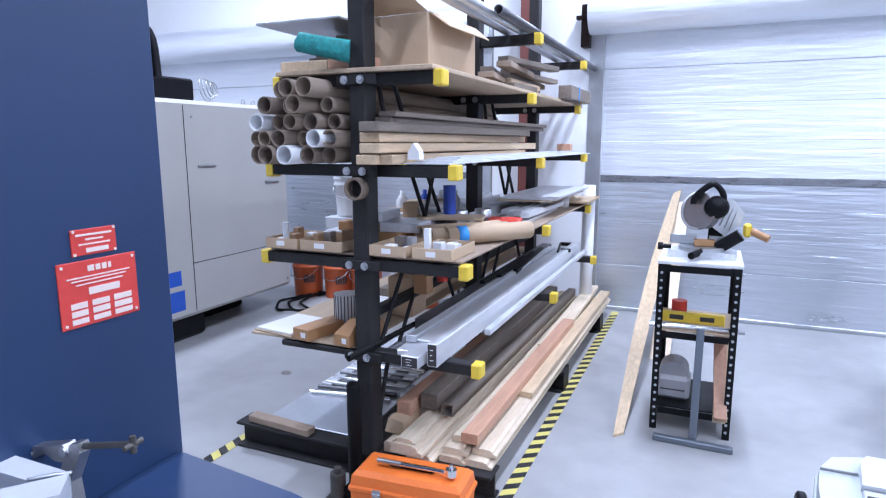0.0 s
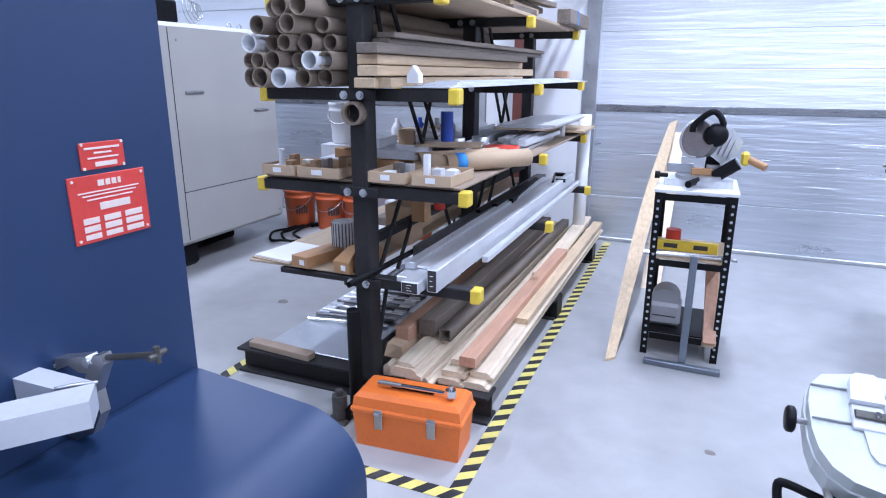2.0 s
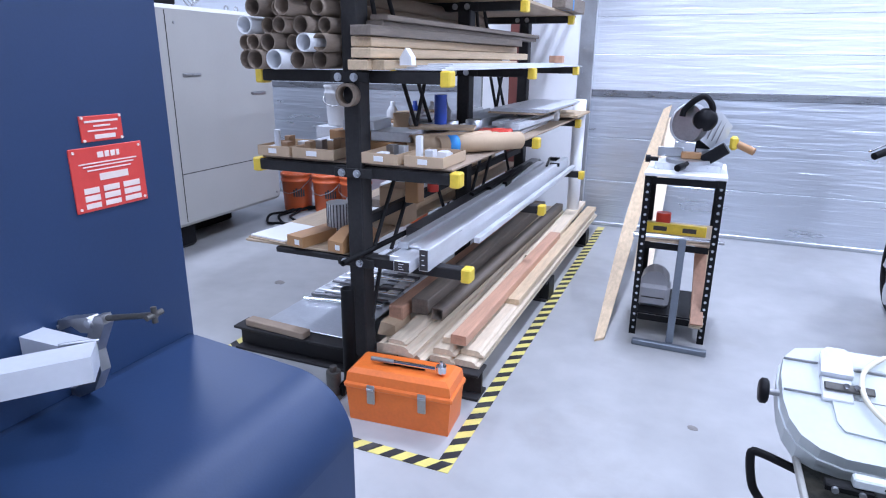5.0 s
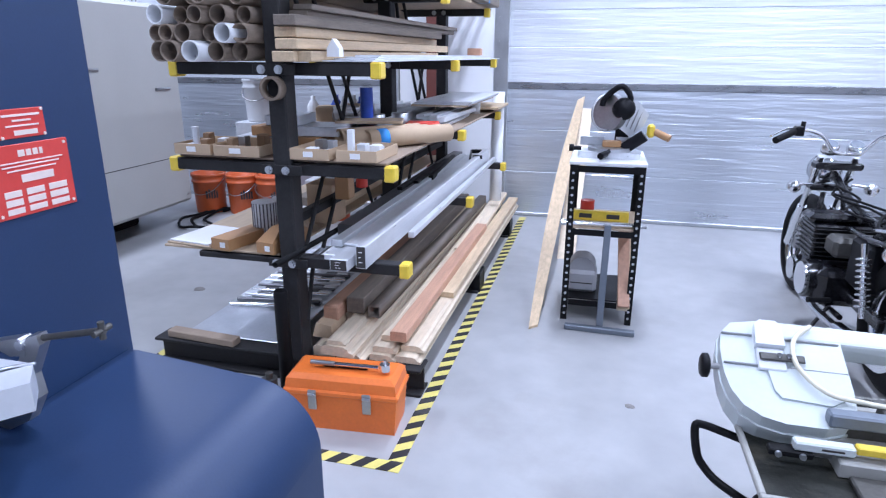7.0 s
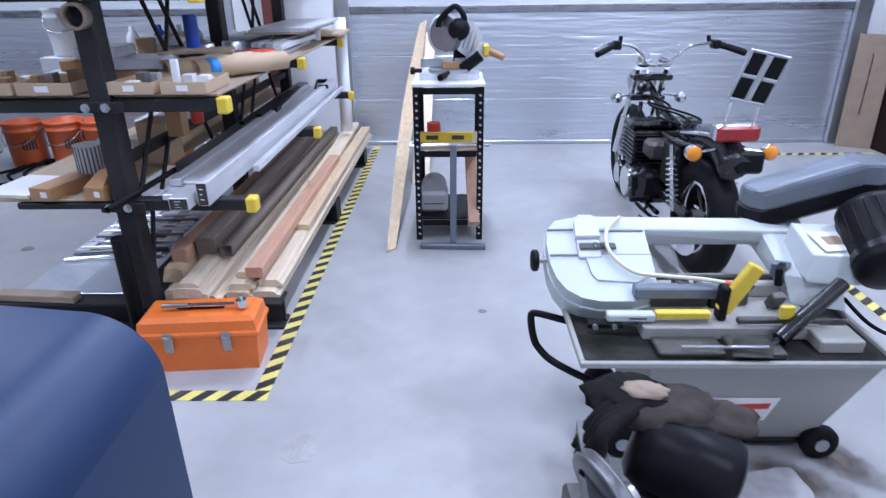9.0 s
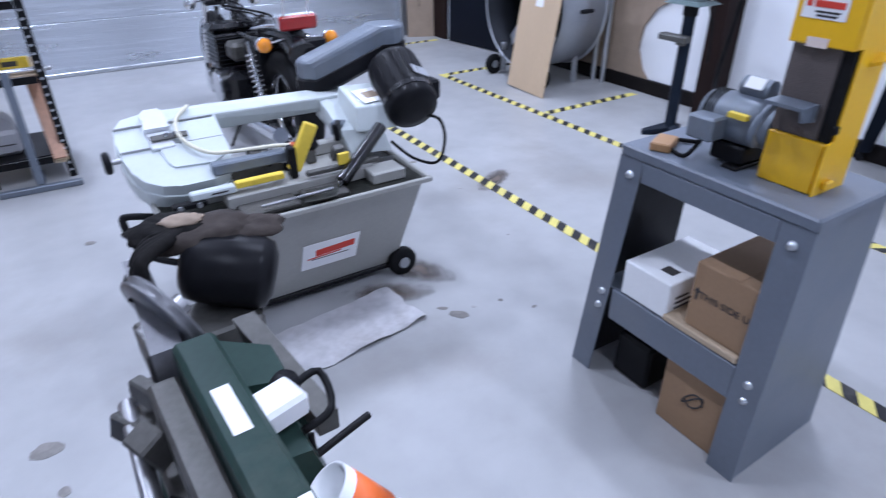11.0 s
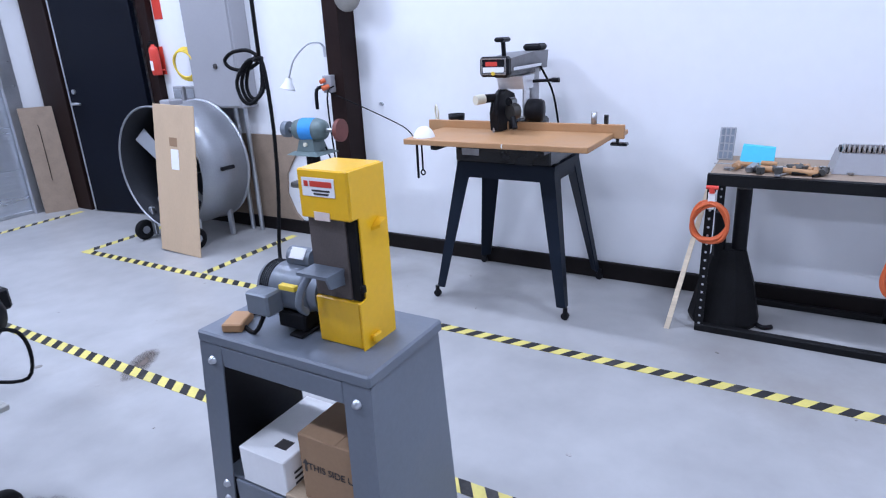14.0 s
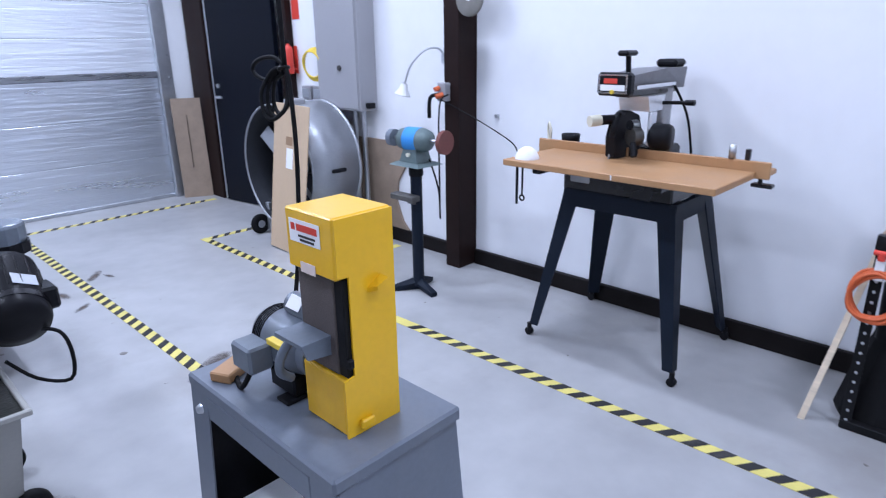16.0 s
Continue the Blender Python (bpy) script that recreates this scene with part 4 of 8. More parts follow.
for k in range(16):
    kind_ = rc.choice(("carton", "bottle", "block"))
    px, py_ = -1.48 + 0.105 * (k % 4) + rc.uniform(-0.01, 0.01), 3.12 + 0.13 * (k // 4)
    if kind_ == "carton":
        solo("small_carton", Bld().box((-0.045, -0.05, 0), (0.045, 0.05, rc.uniform(0.07, 0.15)), 0.003), rc.choice(("paper", "card", "card", "white_plastic")), "small carton of parts on the rack shelf", "box", (px, py_, 1.027), rz=rc.uniform(-12, 12), group="shelf clutter")
    elif kind_ == "bottle":
        solo("plastic_bottle", Bld().lathe([(0, 0), (0.034, 0), (0.036, 0.01), (0.036, 0.11), (0.02, 0.14), (0.013, 0.145), (0.013, 0.17), (0, 0.17)], seg=18), rc.choice(("white_plastic", "blue_plastic", "white_plastic", "clear")), "plastic bottle on the rack shelf", "bottle", (px, py_, 1.027), group="shelf clutter")
    else:
        solo("bar_offcut", Bld().box((-0.04, -0.045, 0), (0.04, 0.045, rc.uniform(0.03, 0.08)), 0.003), rc.choice(("aluminium", "dark_alu", "mdf")), "sawn bar offcut on the rack shelf", "offcut", (px, py_, 1.027), rz=rc.uniform(-20, 20), group="shelf clutter")
rp = thing("red_tool_case", "small red plastic tool case with blue tape", "case", (-0.78, 2.98, 1.027), rz=8)
part("case", Bld().box((0, 0, 0), (0.17, 0.14, 0.07), 0.008), "red_label", rp)
part("strip", Bld().box((0.07, -0.002, 0.01), (0.10, 0.0, 0.06), 0.0005), "tape_blue", rp, "strip of blue tape")
for k in range(4):
    solo("glass_jar", Bld().lathe([(0, 0), (0.035, 0), (0.036, 0.08), (0.03, 0.09), (0.032, 0.105), (0, 0.106)], seg=18), ("white_plastic", "clear", "clear", "white_plastic")[k], "small jar of fasteners on the shelf", "jar", (-0.70 - 0.08 * k, 4.45 + 0.06 * (k % 2), 1.155 if k < 0 else 1.027), group="jars")
wp = solo("white_pipe", Bld().pipe((0, 0, 0), (0, 0, 1.15), 0.05, 0.044, 24), "white_plastic", "white plastic drain pipe standing upright by the rack", "pipe", (-0.625, 5.02, 0.0))
solo("short_plank", Bld().box((-0.12, 0, 0), (0.14, 0.5, 0.02), 0.003), "pine", "short pine board on the far rack arm", "timber", (-0.68, 4.5, 1.0275 + 0.02))
solo("wooden_block", Bld().box((-0.05, 0, 0), (0.05, 0.07, 0.05), 0.004), "red_wood", "small brown wooden block on sheet metal", "timber", (-0.74, 4.55, 1.43))
rg = thing("pipe_ring", "grey plastic pipe ring hung on the rack post", "pipe", (RX + 0.0, 2.155, 1.305))
part("ring", Bld().pipe((0, -0.045, 0), (0, -0.001, 0), 0.046, 0.036, 26), "tube_card", rg)

# ---- first level: long bars ----
for k, (x, w, h, y, m, L) in enumerate([(-0.70, 0.045, 0.095, 2.13, "aluminium", 2.75), (-0.79, 0.075, 0.05, 2.08, "aluminium", 2.7), (-0.87, 0.07, 0.025, 2.2, "aluminium", 2.7), (-0.96, 0.08, 0.055, 2.55, "dark_alu", 2.4), (-0.63, 0.03, 0.03, 2.6, "aluminium", 2.3)]):
    solo("aluminium_channel", Bld().box((0, 0, 0), (w, L, h), 0.003), m, "long bright aluminium bar resting on the rack arms", "bar stock", (x, y - 0.05, 0.6185), rz=0.3 * (k % 2), group="long bars")
    if k < 2:
        q = Bld()
        for j in range(3):
            q.box((w * 0.3, -0.0014, h * (0.26 + 0.22 * j)), (w * (0.62 - 0.1 * (j % 2)), -0.0004, h * (0.30 + 0.22 * j)), 0.0001)
        solo("end_tag", Bld().box((0.004, -0.0008, 0.004), (w - 0.004, -0.0002, h - 0.004), 0.0002), "ink", "black label on the end of a bar", "label", (x, y - 0.05, 0.6185), rz=0.3 * (k % 2))
        solo("tag_print", q, "paper", "pale printed characters on a bar label", "label", (x, y - 0.05, 0.6185), rz=0.3 * (k % 2))
solo("aluminium_flat", Bld().box((0, 0, 0), (0.10, 2.6, 0.01), 0.002), "aluminium", "flat aluminium strip on top of the bars", "bar stock", (-0.80, 2.20, 0.671))
solo("aluminium_flat", Bld().box((0, 0, 0), (0.05, 2.5, 0.03), 0.002), "aluminium", "flat aluminium strip on top of the bars", "bar stock", (-0.88, 2.25, 0.6465))
solo("black_rod", Bld().pipe((0, 0, 0), (0.10, 1.9, 0), 0.013, 0.01, 12), "black_iron", "thin black steel pipe lying on the arms", "pipe", (-1.01, 2.0, 0.632))
bc = thing("bar_clamp", "black bar clamp lying on the bars", "clamp", (-0.75, 4.55, 0.70), rz=-80)
part("bar", Bld().box((-0.2, -0.008, 0), (0.2, 0.008, 0.012), 0.002), "black_iron", bc)
part("jaw", Bld().prism([(-0.2, 0.0), (-0.15, 0.0), (-0.15, 0.07), (-0.19, 0.08)], -0.006, 0.018, "xy"), "black_iron", bc)
part("handle", Bld().cyl((0.12, 0.02, 0.006), (0.12, 0.09, 0.006), 0.014), "black_plastic", bc)
for k in range(3):
    solo("strut", Bld().box((0, 0, 0), (0.03, 0.9, 0.03), 0.002), "black_iron", "short black bar across the rear arms", "bar stock", (-0.93 + 0.04 * k, 3.3 + 0.2 * k, 0.662 + 0.0 * k), rz=2 * k)
# outer side of the first level
solo("clipboard", Bld().box((0, 0, 0), (0.24, 0.30, 0.006), 0.002), "ply", "clipboard with white sheets on the shelf edge", "clipboard", (-1.66, 2.20, 0.6175), rz=-8)
solo("paper_pad", Bld().box((0.01, 0.01, 0), (0.23, 0.28, 0.008), 0.001), "paper", "small stack of white paper on a clipboard", "paper", (-1.66, 2.20, 0.6242), rz=-8)
for k, x in enumerate((-1.285, -1.235)):
    t = thing("ribbed_roll", "upright roll of striped corrugated film", "roll", (x, 2.42 + 0.10 * k, 0.617), group="striped rolls")
    part("core", Bld().cyl((0, 0, 0), (0, 0, 0.165), 0.057, seg=32), "white_plastic", t)
    q = Bld()
    for j in range(22):
        a = 2 * math.pi * j / 22
        q.box((0.0565, -0.003, 0.003), (0.0585, 0.003, 0.162), 0.0005, pose(0, 0, 0, 0, 0, math.degrees(a)))
    part("ribs", q, "dark_alu", t, "grey ribs")
for k, (x, w) in enumerate(((-1.41, 0.10), (-1.19, 0.09))):
    t = thing("wooden_offcut", "sawn wooden offcut with a white sticker", "timber", (x, 2.17, 0.617), rz=-12)
    part("block", Bld().hull([(0, 0, 0), (w, 0, 0), (w, 0.25, 0), (0, 0.25, 0), (0, 0, 0.05), (w, 0, 0.05), (w, 0.25, 0.05), (0, 0.25, 0.05)] + ([(0.02, 0.08, 0.1), (w - 0.02, 0.08, 0.1), (w - 0.02, 0.2, 0.1), (0.02, 0.2, 0.1)] if k else [])), "mdf", t)
    part("sticker", Bld().box((w * 0.5, -0.0015, 0.012), (w * 0.8, -0.0003, 0.036), 0.0002), "paper", t, "white sticker")
solo("paper_sheet", Bld().box((0, 0, 0), (0.32, 0.62, 0.003), 0.001), "paper", "loose white sheets lying on the shelf", "paper", (-1.45, 2.8, 0.6175), rz=6)
solo("cardboard_carton", Bld().box((0, 0, 0), (0.14, 0.16, 0.20), 0.004), "card", "small upright brown carton behind the post", "box", (-1.20, 2.68, 0.6175))
for k in range(3):
    solo("long_board", Bld().box((0, 0, 0), (0.09, 1.9, 0.05), 0.003), "pine" if k else "old_wood", "long wooden batten on the outer shelf", "timber", (-1.30 + 0.1 * k - 0.14, 3.0, 0.6175 + 0.052 * (k == 1)), rz=1.0 * k, group="battens")
solo("white_offcut", Bld().box((0, 0, 0), (0.30, 0.7, 0.02), 0.003), "white_plastic", "white plastic offcut lying on battens", "offcut", (-1.42, 3.1, 0.7225), rz=4)
solo("wood_block", Bld().box((0, 0, 0), (0.07, 0.07, 0.22), 0.004), "mdf", "upright wooden block beside the rack post", "timber", (-0.965, 2.50, 0.792))
solo("red_can", Bld().cyl((0, 0, 0), (0, 0, 0.14), 0.03), "red_label", "red spray can behind the rack post", "can", (-0.97, 2.85, 0.781))

# ---- floor level: mouldings and beams on the base feet ----

def moulding(x, y, z, L, w, h, material, label, rz=0.0, wavy=True):
    """A length of profiled moulding: a flat board with a stepped and rounded edge."""
    pr = [(0, 0), (w, 0), (w, h * 0.35), (w * 0.86, h * 0.5), (w * 0.82, h * 0.8), (w * 0.7, h), (w * 0.12, h), (0, h * 0.85)] if wavy else [(0, 0), (w, 0), (w, h * 0.9), (w * 0.95, h), (w * 0.05, h), (0, h * 0.9)]
    return solo("moulding", Bld().prism(pr, 0, L, "xz"), material, label, "timber", (x, y, z), rz, group="stacked mouldings")


for k, (x, y, z, L, w, h, m, rz) in enumerate([
        (-0.98, 2.22, 0.132, 2.6, 0.10, 0.05, "pale_pine", 0.5), (-0.86, 2.2, 0.132, 3.0, 0.13, 0.035, "pale_pine", 0.2), (-0.72, 2.24, 0.132, 3.1, 0.12, 0.03, "pale_pine", 0.0), (-0.605, 2.25, 0.132, 3.1, 0.12, 0.03, "pale_pine", -0.4),
        (-0.71, 2.26, 0.163, 3.0, 0.11, 0.03, "pale_pine", 0.2), (-0.59, 2.3, 0.163, 2.9, 0.11, 0.03, "pale_pine", -0.3), (-0.69, 2.32, 0.194, 3.0, 0.11, 0.028, "pale_pine", 0.1),
        (-0.905, 2.14, 0.185, 3.0, 0.15, 0.045, "pale_pine", -0.6), (-0.88, 2.15, 0.231, 2.6, 0.09, 0.02, "pale_pine", -0.4)]):
    moulding(x, y, z, L, w, h, m, "long pale pine moulding stacked on the rack feet", rz)
moulding(-0.63, 2.27, 0.223, 1.9, 0.075, 0.045, "red_wood", "reddish hardwood board with a painted end", -0.3, False)
moulding(-0.57, 2.9, 0.194, 2.4, 0.08, 0.03, "pine", "pine board on the moulding stack", -0.5, False)
moulding(-0.65, 3.6, 0.223, 1.75, 0.10, 0.03, "pale_pine", "pale board at the far end of the stack", 0.8, False)
solo("timber_post", Bld().box((0, 0, 0), (0.075, 2.4, 0.075), 0.006), "red_wood", "square reddish timber lying on the stack", "timber", (-1.0, 2.38, 0.232), rz=-0.4)
solo("dark_tube", Bld().pipe((0, 0, 0), (0, 2.5, 0), 0.04, 0.034, 4), "old_wood", "weathered square hollow tube on the stack", "bar stock", (-0.76, 2.42, 0.282), rz=-1.0)
solo("dark_beam", Bld().box((0, 0, 0), (0.09, 2.4, 0.08), 0.004), "old_wood", "dark weathered beam under the lowest arms", "timber", (-0.91, 2.45, 0.252))
for py in POSTS[1:]:
    solo("support_block", Bld().box((-0.52, py + 0.02, 0.0), (-0.46, py + 0.17, 0.128), 0.004), "black_iron", "black steel support block under the mouldings", "block")
solo("wrapped_end", Bld().hull([(0, 0, 0), (0.10, 0, 0), (0.1, 0.18, 0), (0, 0.2, 0), (0.01, 0.02, 0.06), (0.09, 0.01, 0.055), (0.09, 0.18, 0.06), (0.02, 0.17, 0.07)]), "card", "crumpled kraft paper around a moulding end", "paper", (-1.02, 2.3, 0.183))
# outer side floor: batten and metal strips
solo("wooden_batten", Bld().box((0, 0, 0), (0.37, 0.06, 0.035), 0.004), "osb", "short grey-brown batten on the rack foot", "timber", (-1.74, 2.215, 0.1315), rz=-4)
for k in range(7):
    solo("metal_strip", Bld().box((0, 0, 0), (0.07, 0.9 + 0.06 * k, 0.008), 0.001), ("aluminium", "dark_alu", "white_plastic")[k % 3], "flat metal strip lying across the rack feet", "bar stock", (-1.68 + 0.08 * k, 2.75 + 0.03 * k, 0.132 + 0.006), rz=2 * (k % 3), group="metal strips")
solo("metal_sheet", Bld().box((0, 0, 0), (0.52, 2.2, 0.006), 0.002), "galv", "grey sheet panel lying on the rack feet", "metal sheet", (-1.68, 2.28, 0.1315))
for k in range(9):
    solo("silver_tube", Bld().cyl((0, 0, 0), (0.46, 0.03, 0), 0.010, seg=10), ("chrome", "dark_alu", "aluminium")[k % 3], "thin metal tube lying across the panel", "tube", (-1.66, 2.62 + 0.075 * k, 0.149), rz=r5.uniform(-6, 6), group="thin tubes")
solo("black_pole", Bld().lathe([(0, 0), (0.030, 0), (0.030, 0.485), (0.027, 0.49), (0.026, 0.46), (0, 0.46)], seg=20), "black_iron", "upright black steel pipe in front of the rack post", "pipe", (-1.045, 2.085, 0.0))

# orange toolbox
tb = thing("toolbox", "worn orange plastic toolbox with steel latches", "toolbox", (-0.713, 1.973, 0.0), rz=4.5)
tb.scale = (1.10, 0.92, 1.12)
part("body", Bld().hull([(sx * (0.205 if z else 0.195), sy * (0.102 if z else 0.094), z * 0.135) for sx in (-1, 1) for sy in (-1, 1) for z in (0, 1)]), "orange", tb)
part("lid_rim", Bld().box((-0.213, -0.110, 0.135), (0.213, 0.110, 0.158), 0.006), "orange", tb)
part("lid", Bld().hull([(sx * (0.205 - k * 0.012), sy * (0.102 - k * 0.012), 0.158 + z) for sx in (-1, 1) for sy in (-1, 1) for k, z in ((0, 0.0), (0.4, 0.036), (2.0, 0.052))]), "orange", tb, "raised orange lid with a sunk handle bed")
part("handle", Bld().box((-0.085, -0.018, 0.2105), (0.085, 0.018, 0.222), 0.006), "black_plastic", tb, "black folding handle")
for sx in (-0.1, 0.1):
    lt = part("latch", Bld().box((sx - 0.016, -0.1175, 0.085), (sx + 0.016, -0.1105, 0.162), 0.003), "steel", tb, "steel draw latch")
    part("latch_hook", Bld().cyl((sx - 0.014, -0.119, 0.145), (sx + 0.014, -0.119, 0.145), 0.005, seg=8), "bolt", lt)
rt = thing("ratchet_wrench", "chromed ratchet wrench lying on a toolbox", "wrench", (-0.690, 1.950, 0.2495), rz=4)
part("shaft", Bld().cyl((-0.15, 0, 0.010), (0.12, 0.0, 0.010), 0.008), "chrome", rt)
part("head", Bld().cyl((0.145, 0, 0.0), (0.145, 0, 0.028), 0.021).cyl((0.145, 0, 0.028), (0.145, 0, 0.045), 0.009, seg=4), "chrome", rt)
part("grip", Bld().cyl((-0.16, 0, 0.010), (-0.06, 0, 0.010), 0.0098), "steel", rt)

# bottle jack behind the toolbox
jk = thing("bottle_jack", "small grey hydraulic bottle jack", "jack", (-1.08, 2.0, 0.0))
part("foot", Bld().box((-0.05, -0.045, 0), (0.05, 0.045, 0.012), 0.004), "cast", jk)
part("cylinder", Bld().cyl((0, 0, 0.012), (0, 0, 0.12), 0.033).cyl((0, 0, 0.12), (0, 0, 0.145), 0.016), "cast", jk)
part("socket", Bld().cyl((0.045, 0, 0.012), (0.045, 0, 0.06), 0.011).cyl((0.03, 0, 0.05), (0.085, 0.03, 0.11), 0.009), "black_iron", jk)

# ---- cream machine cabinet ----
mc = thing("machine_cabinet", "tall cream-painted machine enclosure on a black plinth", "machine", (-3.24, 2.4, 0.0))
part("body", Bld().box((-1.6, 0, 0.20), (0, 2.15, 1.80), 0.03), "beige", mc)
part("plinth", Bld().box((-1.5, 0.08, 0.0), (-0.10, 1.18, 0.20), 0.03).box((-1.5, 1.181, 0.0), (-0.42, 1.95, 0.20), 0.02), "black_plastic", mc, "black recessed plinth")
part("panel_seam", Bld().box((0.0002, 0.98, 0.24), (0.0016, 0.988, 1.76), 0.0004).box((0.0002, 0.988, 0.60), (0.0016, 2.1, 0.606), 0.0004), "ink", mc, "thin dark panel joint")
for y, z in ((1.18, 1.32), (1.92, 1.16)):
    part("pull_handle", Bld().box((0.001, y - 0.09, z - 0.012), (0.012, y + 0.09, z + 0.012), 0.004).box((0.012, y - 0.08, z - 0.004), (0.022, y + 0.08, z + 0.004), 0.003), "steel", mc, "flush steel pull handle")
part("stripe", Bld().box((0.0005, 0.45, 0.46), (0.002, 0.86, 0.57), 0.0005), "stripe_blue", mc, "dark blue stripe")
part("stripe", Bld().box((0.0005, 0.45, 0.27), (0.002, 0.88, 0.42), 0.0005), "stripe_blue", mc, "blue stripe")
part("screws", Bld().cyl((0.0, 1.06, 1.68), (0.006, 1.06, 1.68), 0.01, seg=8).cyl((0.0, 2.08, 0.27), (0.006, 2.08, 0.27), 0.01, seg=8).cyl((0.0, 2.08, 0.55), (0.006, 2.08, 0.55), 0.01, seg=8), "steel", mc)
for k in range(3):
    solo("hydraulic_hose", Bld().path([(0, 0, 0), (-0.02, 0.02, 0.25), (-0.05, 0.0, 0.5), (-0.2, -0.1, 0.62), (-0.45, -0.25, 0.6), (-0.6, -0.35, 0.3), (-0.6, -0.35, 0.0)], 0.032, 10), "black_plastic", "thick black hydraulic hose arching over the cabinet", "hose", (-3.55, 3.28 + 0.09 * k, 1.801), group="hydraulic hoses")
solo("hose_coupling", Bld().box((-0.09, -0.1, 0), (0.09, 0.18, 0.16), 0.015), "black_plastic", "black junction block on the machine roof", "coupling", (-3.42, 3.42, 1.801))
for k in range(4):
    solo("coiled_wire", Bld().torus((0, 0, 0.10), 0.09 - 0.012 * k, 0.004, (1, 0.3, 0.2), 24, 6), "steel", "loose coil of grey wire on the machine roof", "wire", (-3.40 + 0.03 * k, 3.78, 1.80), group="wire coils")
for k in range(2):
    solo("lifting_eye", Bld().torus((0, 0, 0.025), 0.022, 0.005, (1, 0, 0), 18, 6), "steel", "small steel lifting eye on the machine roof", "eye bolt", (-3.4, 4.2 + 0.12 * k, 1.80), group="lifting eyes")
for k in range(3):
    solo("rubber_cable", Bld().path([(0.5 * math.cos(0.7 * j + k) * (0.5 + 0.06 * k), 0.34 * math.sin(0.7 * j + k), 0.012 + 0.022 * ((j + k) % 2)) for j in range(11)], 0.012, 8), "rubber", "loose black cable coiled on the floor", "cable", (-3.12 + 0.1 * k, 4.62 + 0.07 * k, 0.0), group="floor cables")
for k, (x, y) in enumerate([(-3.35, 4.95), (-3.02, 5.0), (-2.72, 5.02), (-2.1, 5.0)]):
    pail(x, y, 0, 0.15, 0.37, "bucket_orange", "orange plastic builder's bucket with dark print", marks=True)

# ---- mitre saw on its stand ----
st = thing("slotted_stand", "black slotted-angle steel stand with a pale top", "stand", (0.06, 3.22, 0.0))
SW, SD, SH = 0.385, 0.46, 0.885
for sx in (0, 1):
    for sy in (0, 1):
        x, y = sx * SW, sy * SD
        ix, iy = (1 if sx == 0 else -1), (1 if sy == 0 else -1)
        lg = Bld()
        lg.box((min(x, x + ix * 0.035), min(y, y + iy * 0.003), 0.0), (max(x, x + ix * 0.035), max(y, y + iy * 0.003), SH), 0.0008)
        lg.box((min(x, x + ix * 0.003), min(y + iy * 0.003, y + iy * 0.035), 0.0), (max(x, x + ix * 0.003), max(y + iy * 0.003, y + iy * 0.035), SH), 0.0008)
        lp = part("leg", lg, "black_iron", st)
        hb = Bld()
        for k in range(21):
            hb.cyl((x + ix * 0.019, y - iy * 0.0008, 0.04 + 0.04 * k), (x + ix * 0.019, y - iy * 0.0002, 0.04 + 0.04 * k), 0.0075, seg=8)
        tagged(part("slot_strip", hb, "galv", lp, "row of bright slot holes"), kind="stuff")
for z in (0.09, 0.50, SH - 0.04):
    for lo, hi in (((0.037, 0.004, z), (SW - 0.037, 0.007, z + 0.035)), ((0.037, SD - 0.007, z), (SW - 0.037, SD - 0.004, z + 0.035)), ((0.004, 0.037, z), (0.007, SD - 0.037, z + 0.035)), ((SW - 0.007, 0.037, z), (SW - 0.004, SD - 0.037, z + 0.035))):
        part("rail", Bld().box(lo, hi, 0.001), "black_iron", st)
part("shelf", Bld().box((0.008, 0.01, 0.126), (SW - 0.008, SD - 0.01, 0.134), 0.001), "black_iron", st)
part("shelf", Bld().box((0.008, 0.01, 0.536), (SW - 0.008, SD - 0.01, 0.546), 0.001), "ply", st)
part("top_board", Bld().box((-0.005, -0.005, SH), (SW + 0.005, SD + 0.005, SH + 0.018), 0.003), "white_plastic", st, "pale work top")
TOPZ = SH + 0.018
ms = thing("mitre_saw", "grey compound mitre saw with a black guard, raised", "mitre saw", (0.255, 3.42, TOPZ))
part("base", Bld().prism([(-0.16, -0.08), (0.16, -0.08), (0.17, 0.05), (0.12, 0.11), (-0.12, 0.11), (-0.17, 0.05)], 0.0, 0.035, "xy"), "aluminium", ms)
part("turntable", Bld().cyl((0, 0, 0.035), (0, 0, 0.055), 0.115, seg=30), "galv", ms)
part("mitre_handle", Bld().cyl((0.0, -0.10, 0.045), (-0.03, -0.17, 0.035), 0.012).cyl((-0.02, -0.15, 0.036), (-0.045, -0.2, 0.03), 0.018), "black_plastic", ms)
part("fence", Bld().box((-0.16, 0.03, 0.056), (-0.03, 0.045, 0.105), 0.003).box((0.03, 0.03, 0.056), (0.16, 0.045, 0.105), 0.003), "galv", ms)
part("work_piece", Bld().box((-0.04, -0.03, 0.056), (0.06, 0.028, 0.088), 0.003), "mdf", ms, "small block of wood in the saw")
part("clamp_knob", Bld().cyl((-0.19, -0.02, 0.045), (-0.15, -0.02, 0.045), 0.012).cyl((-0.215, -0.02, 0.045), (-0.19, -0.02, 0.045), 0.02), "black_plastic", ms)
part("pivot", Bld().hull([(0.02, 0.06, 0.03), (0.10, 0.06, 0.03), (0.03, 0.12, 0.03), (0.10, 0.12, 0.03), (0.03, 0.06, 0.22), (0.09, 0.06, 0.22), (0.03, 0.12, 0.22), (0.09, 0.12, 0.22)]), "black_plastic", ms, "black pivot post")
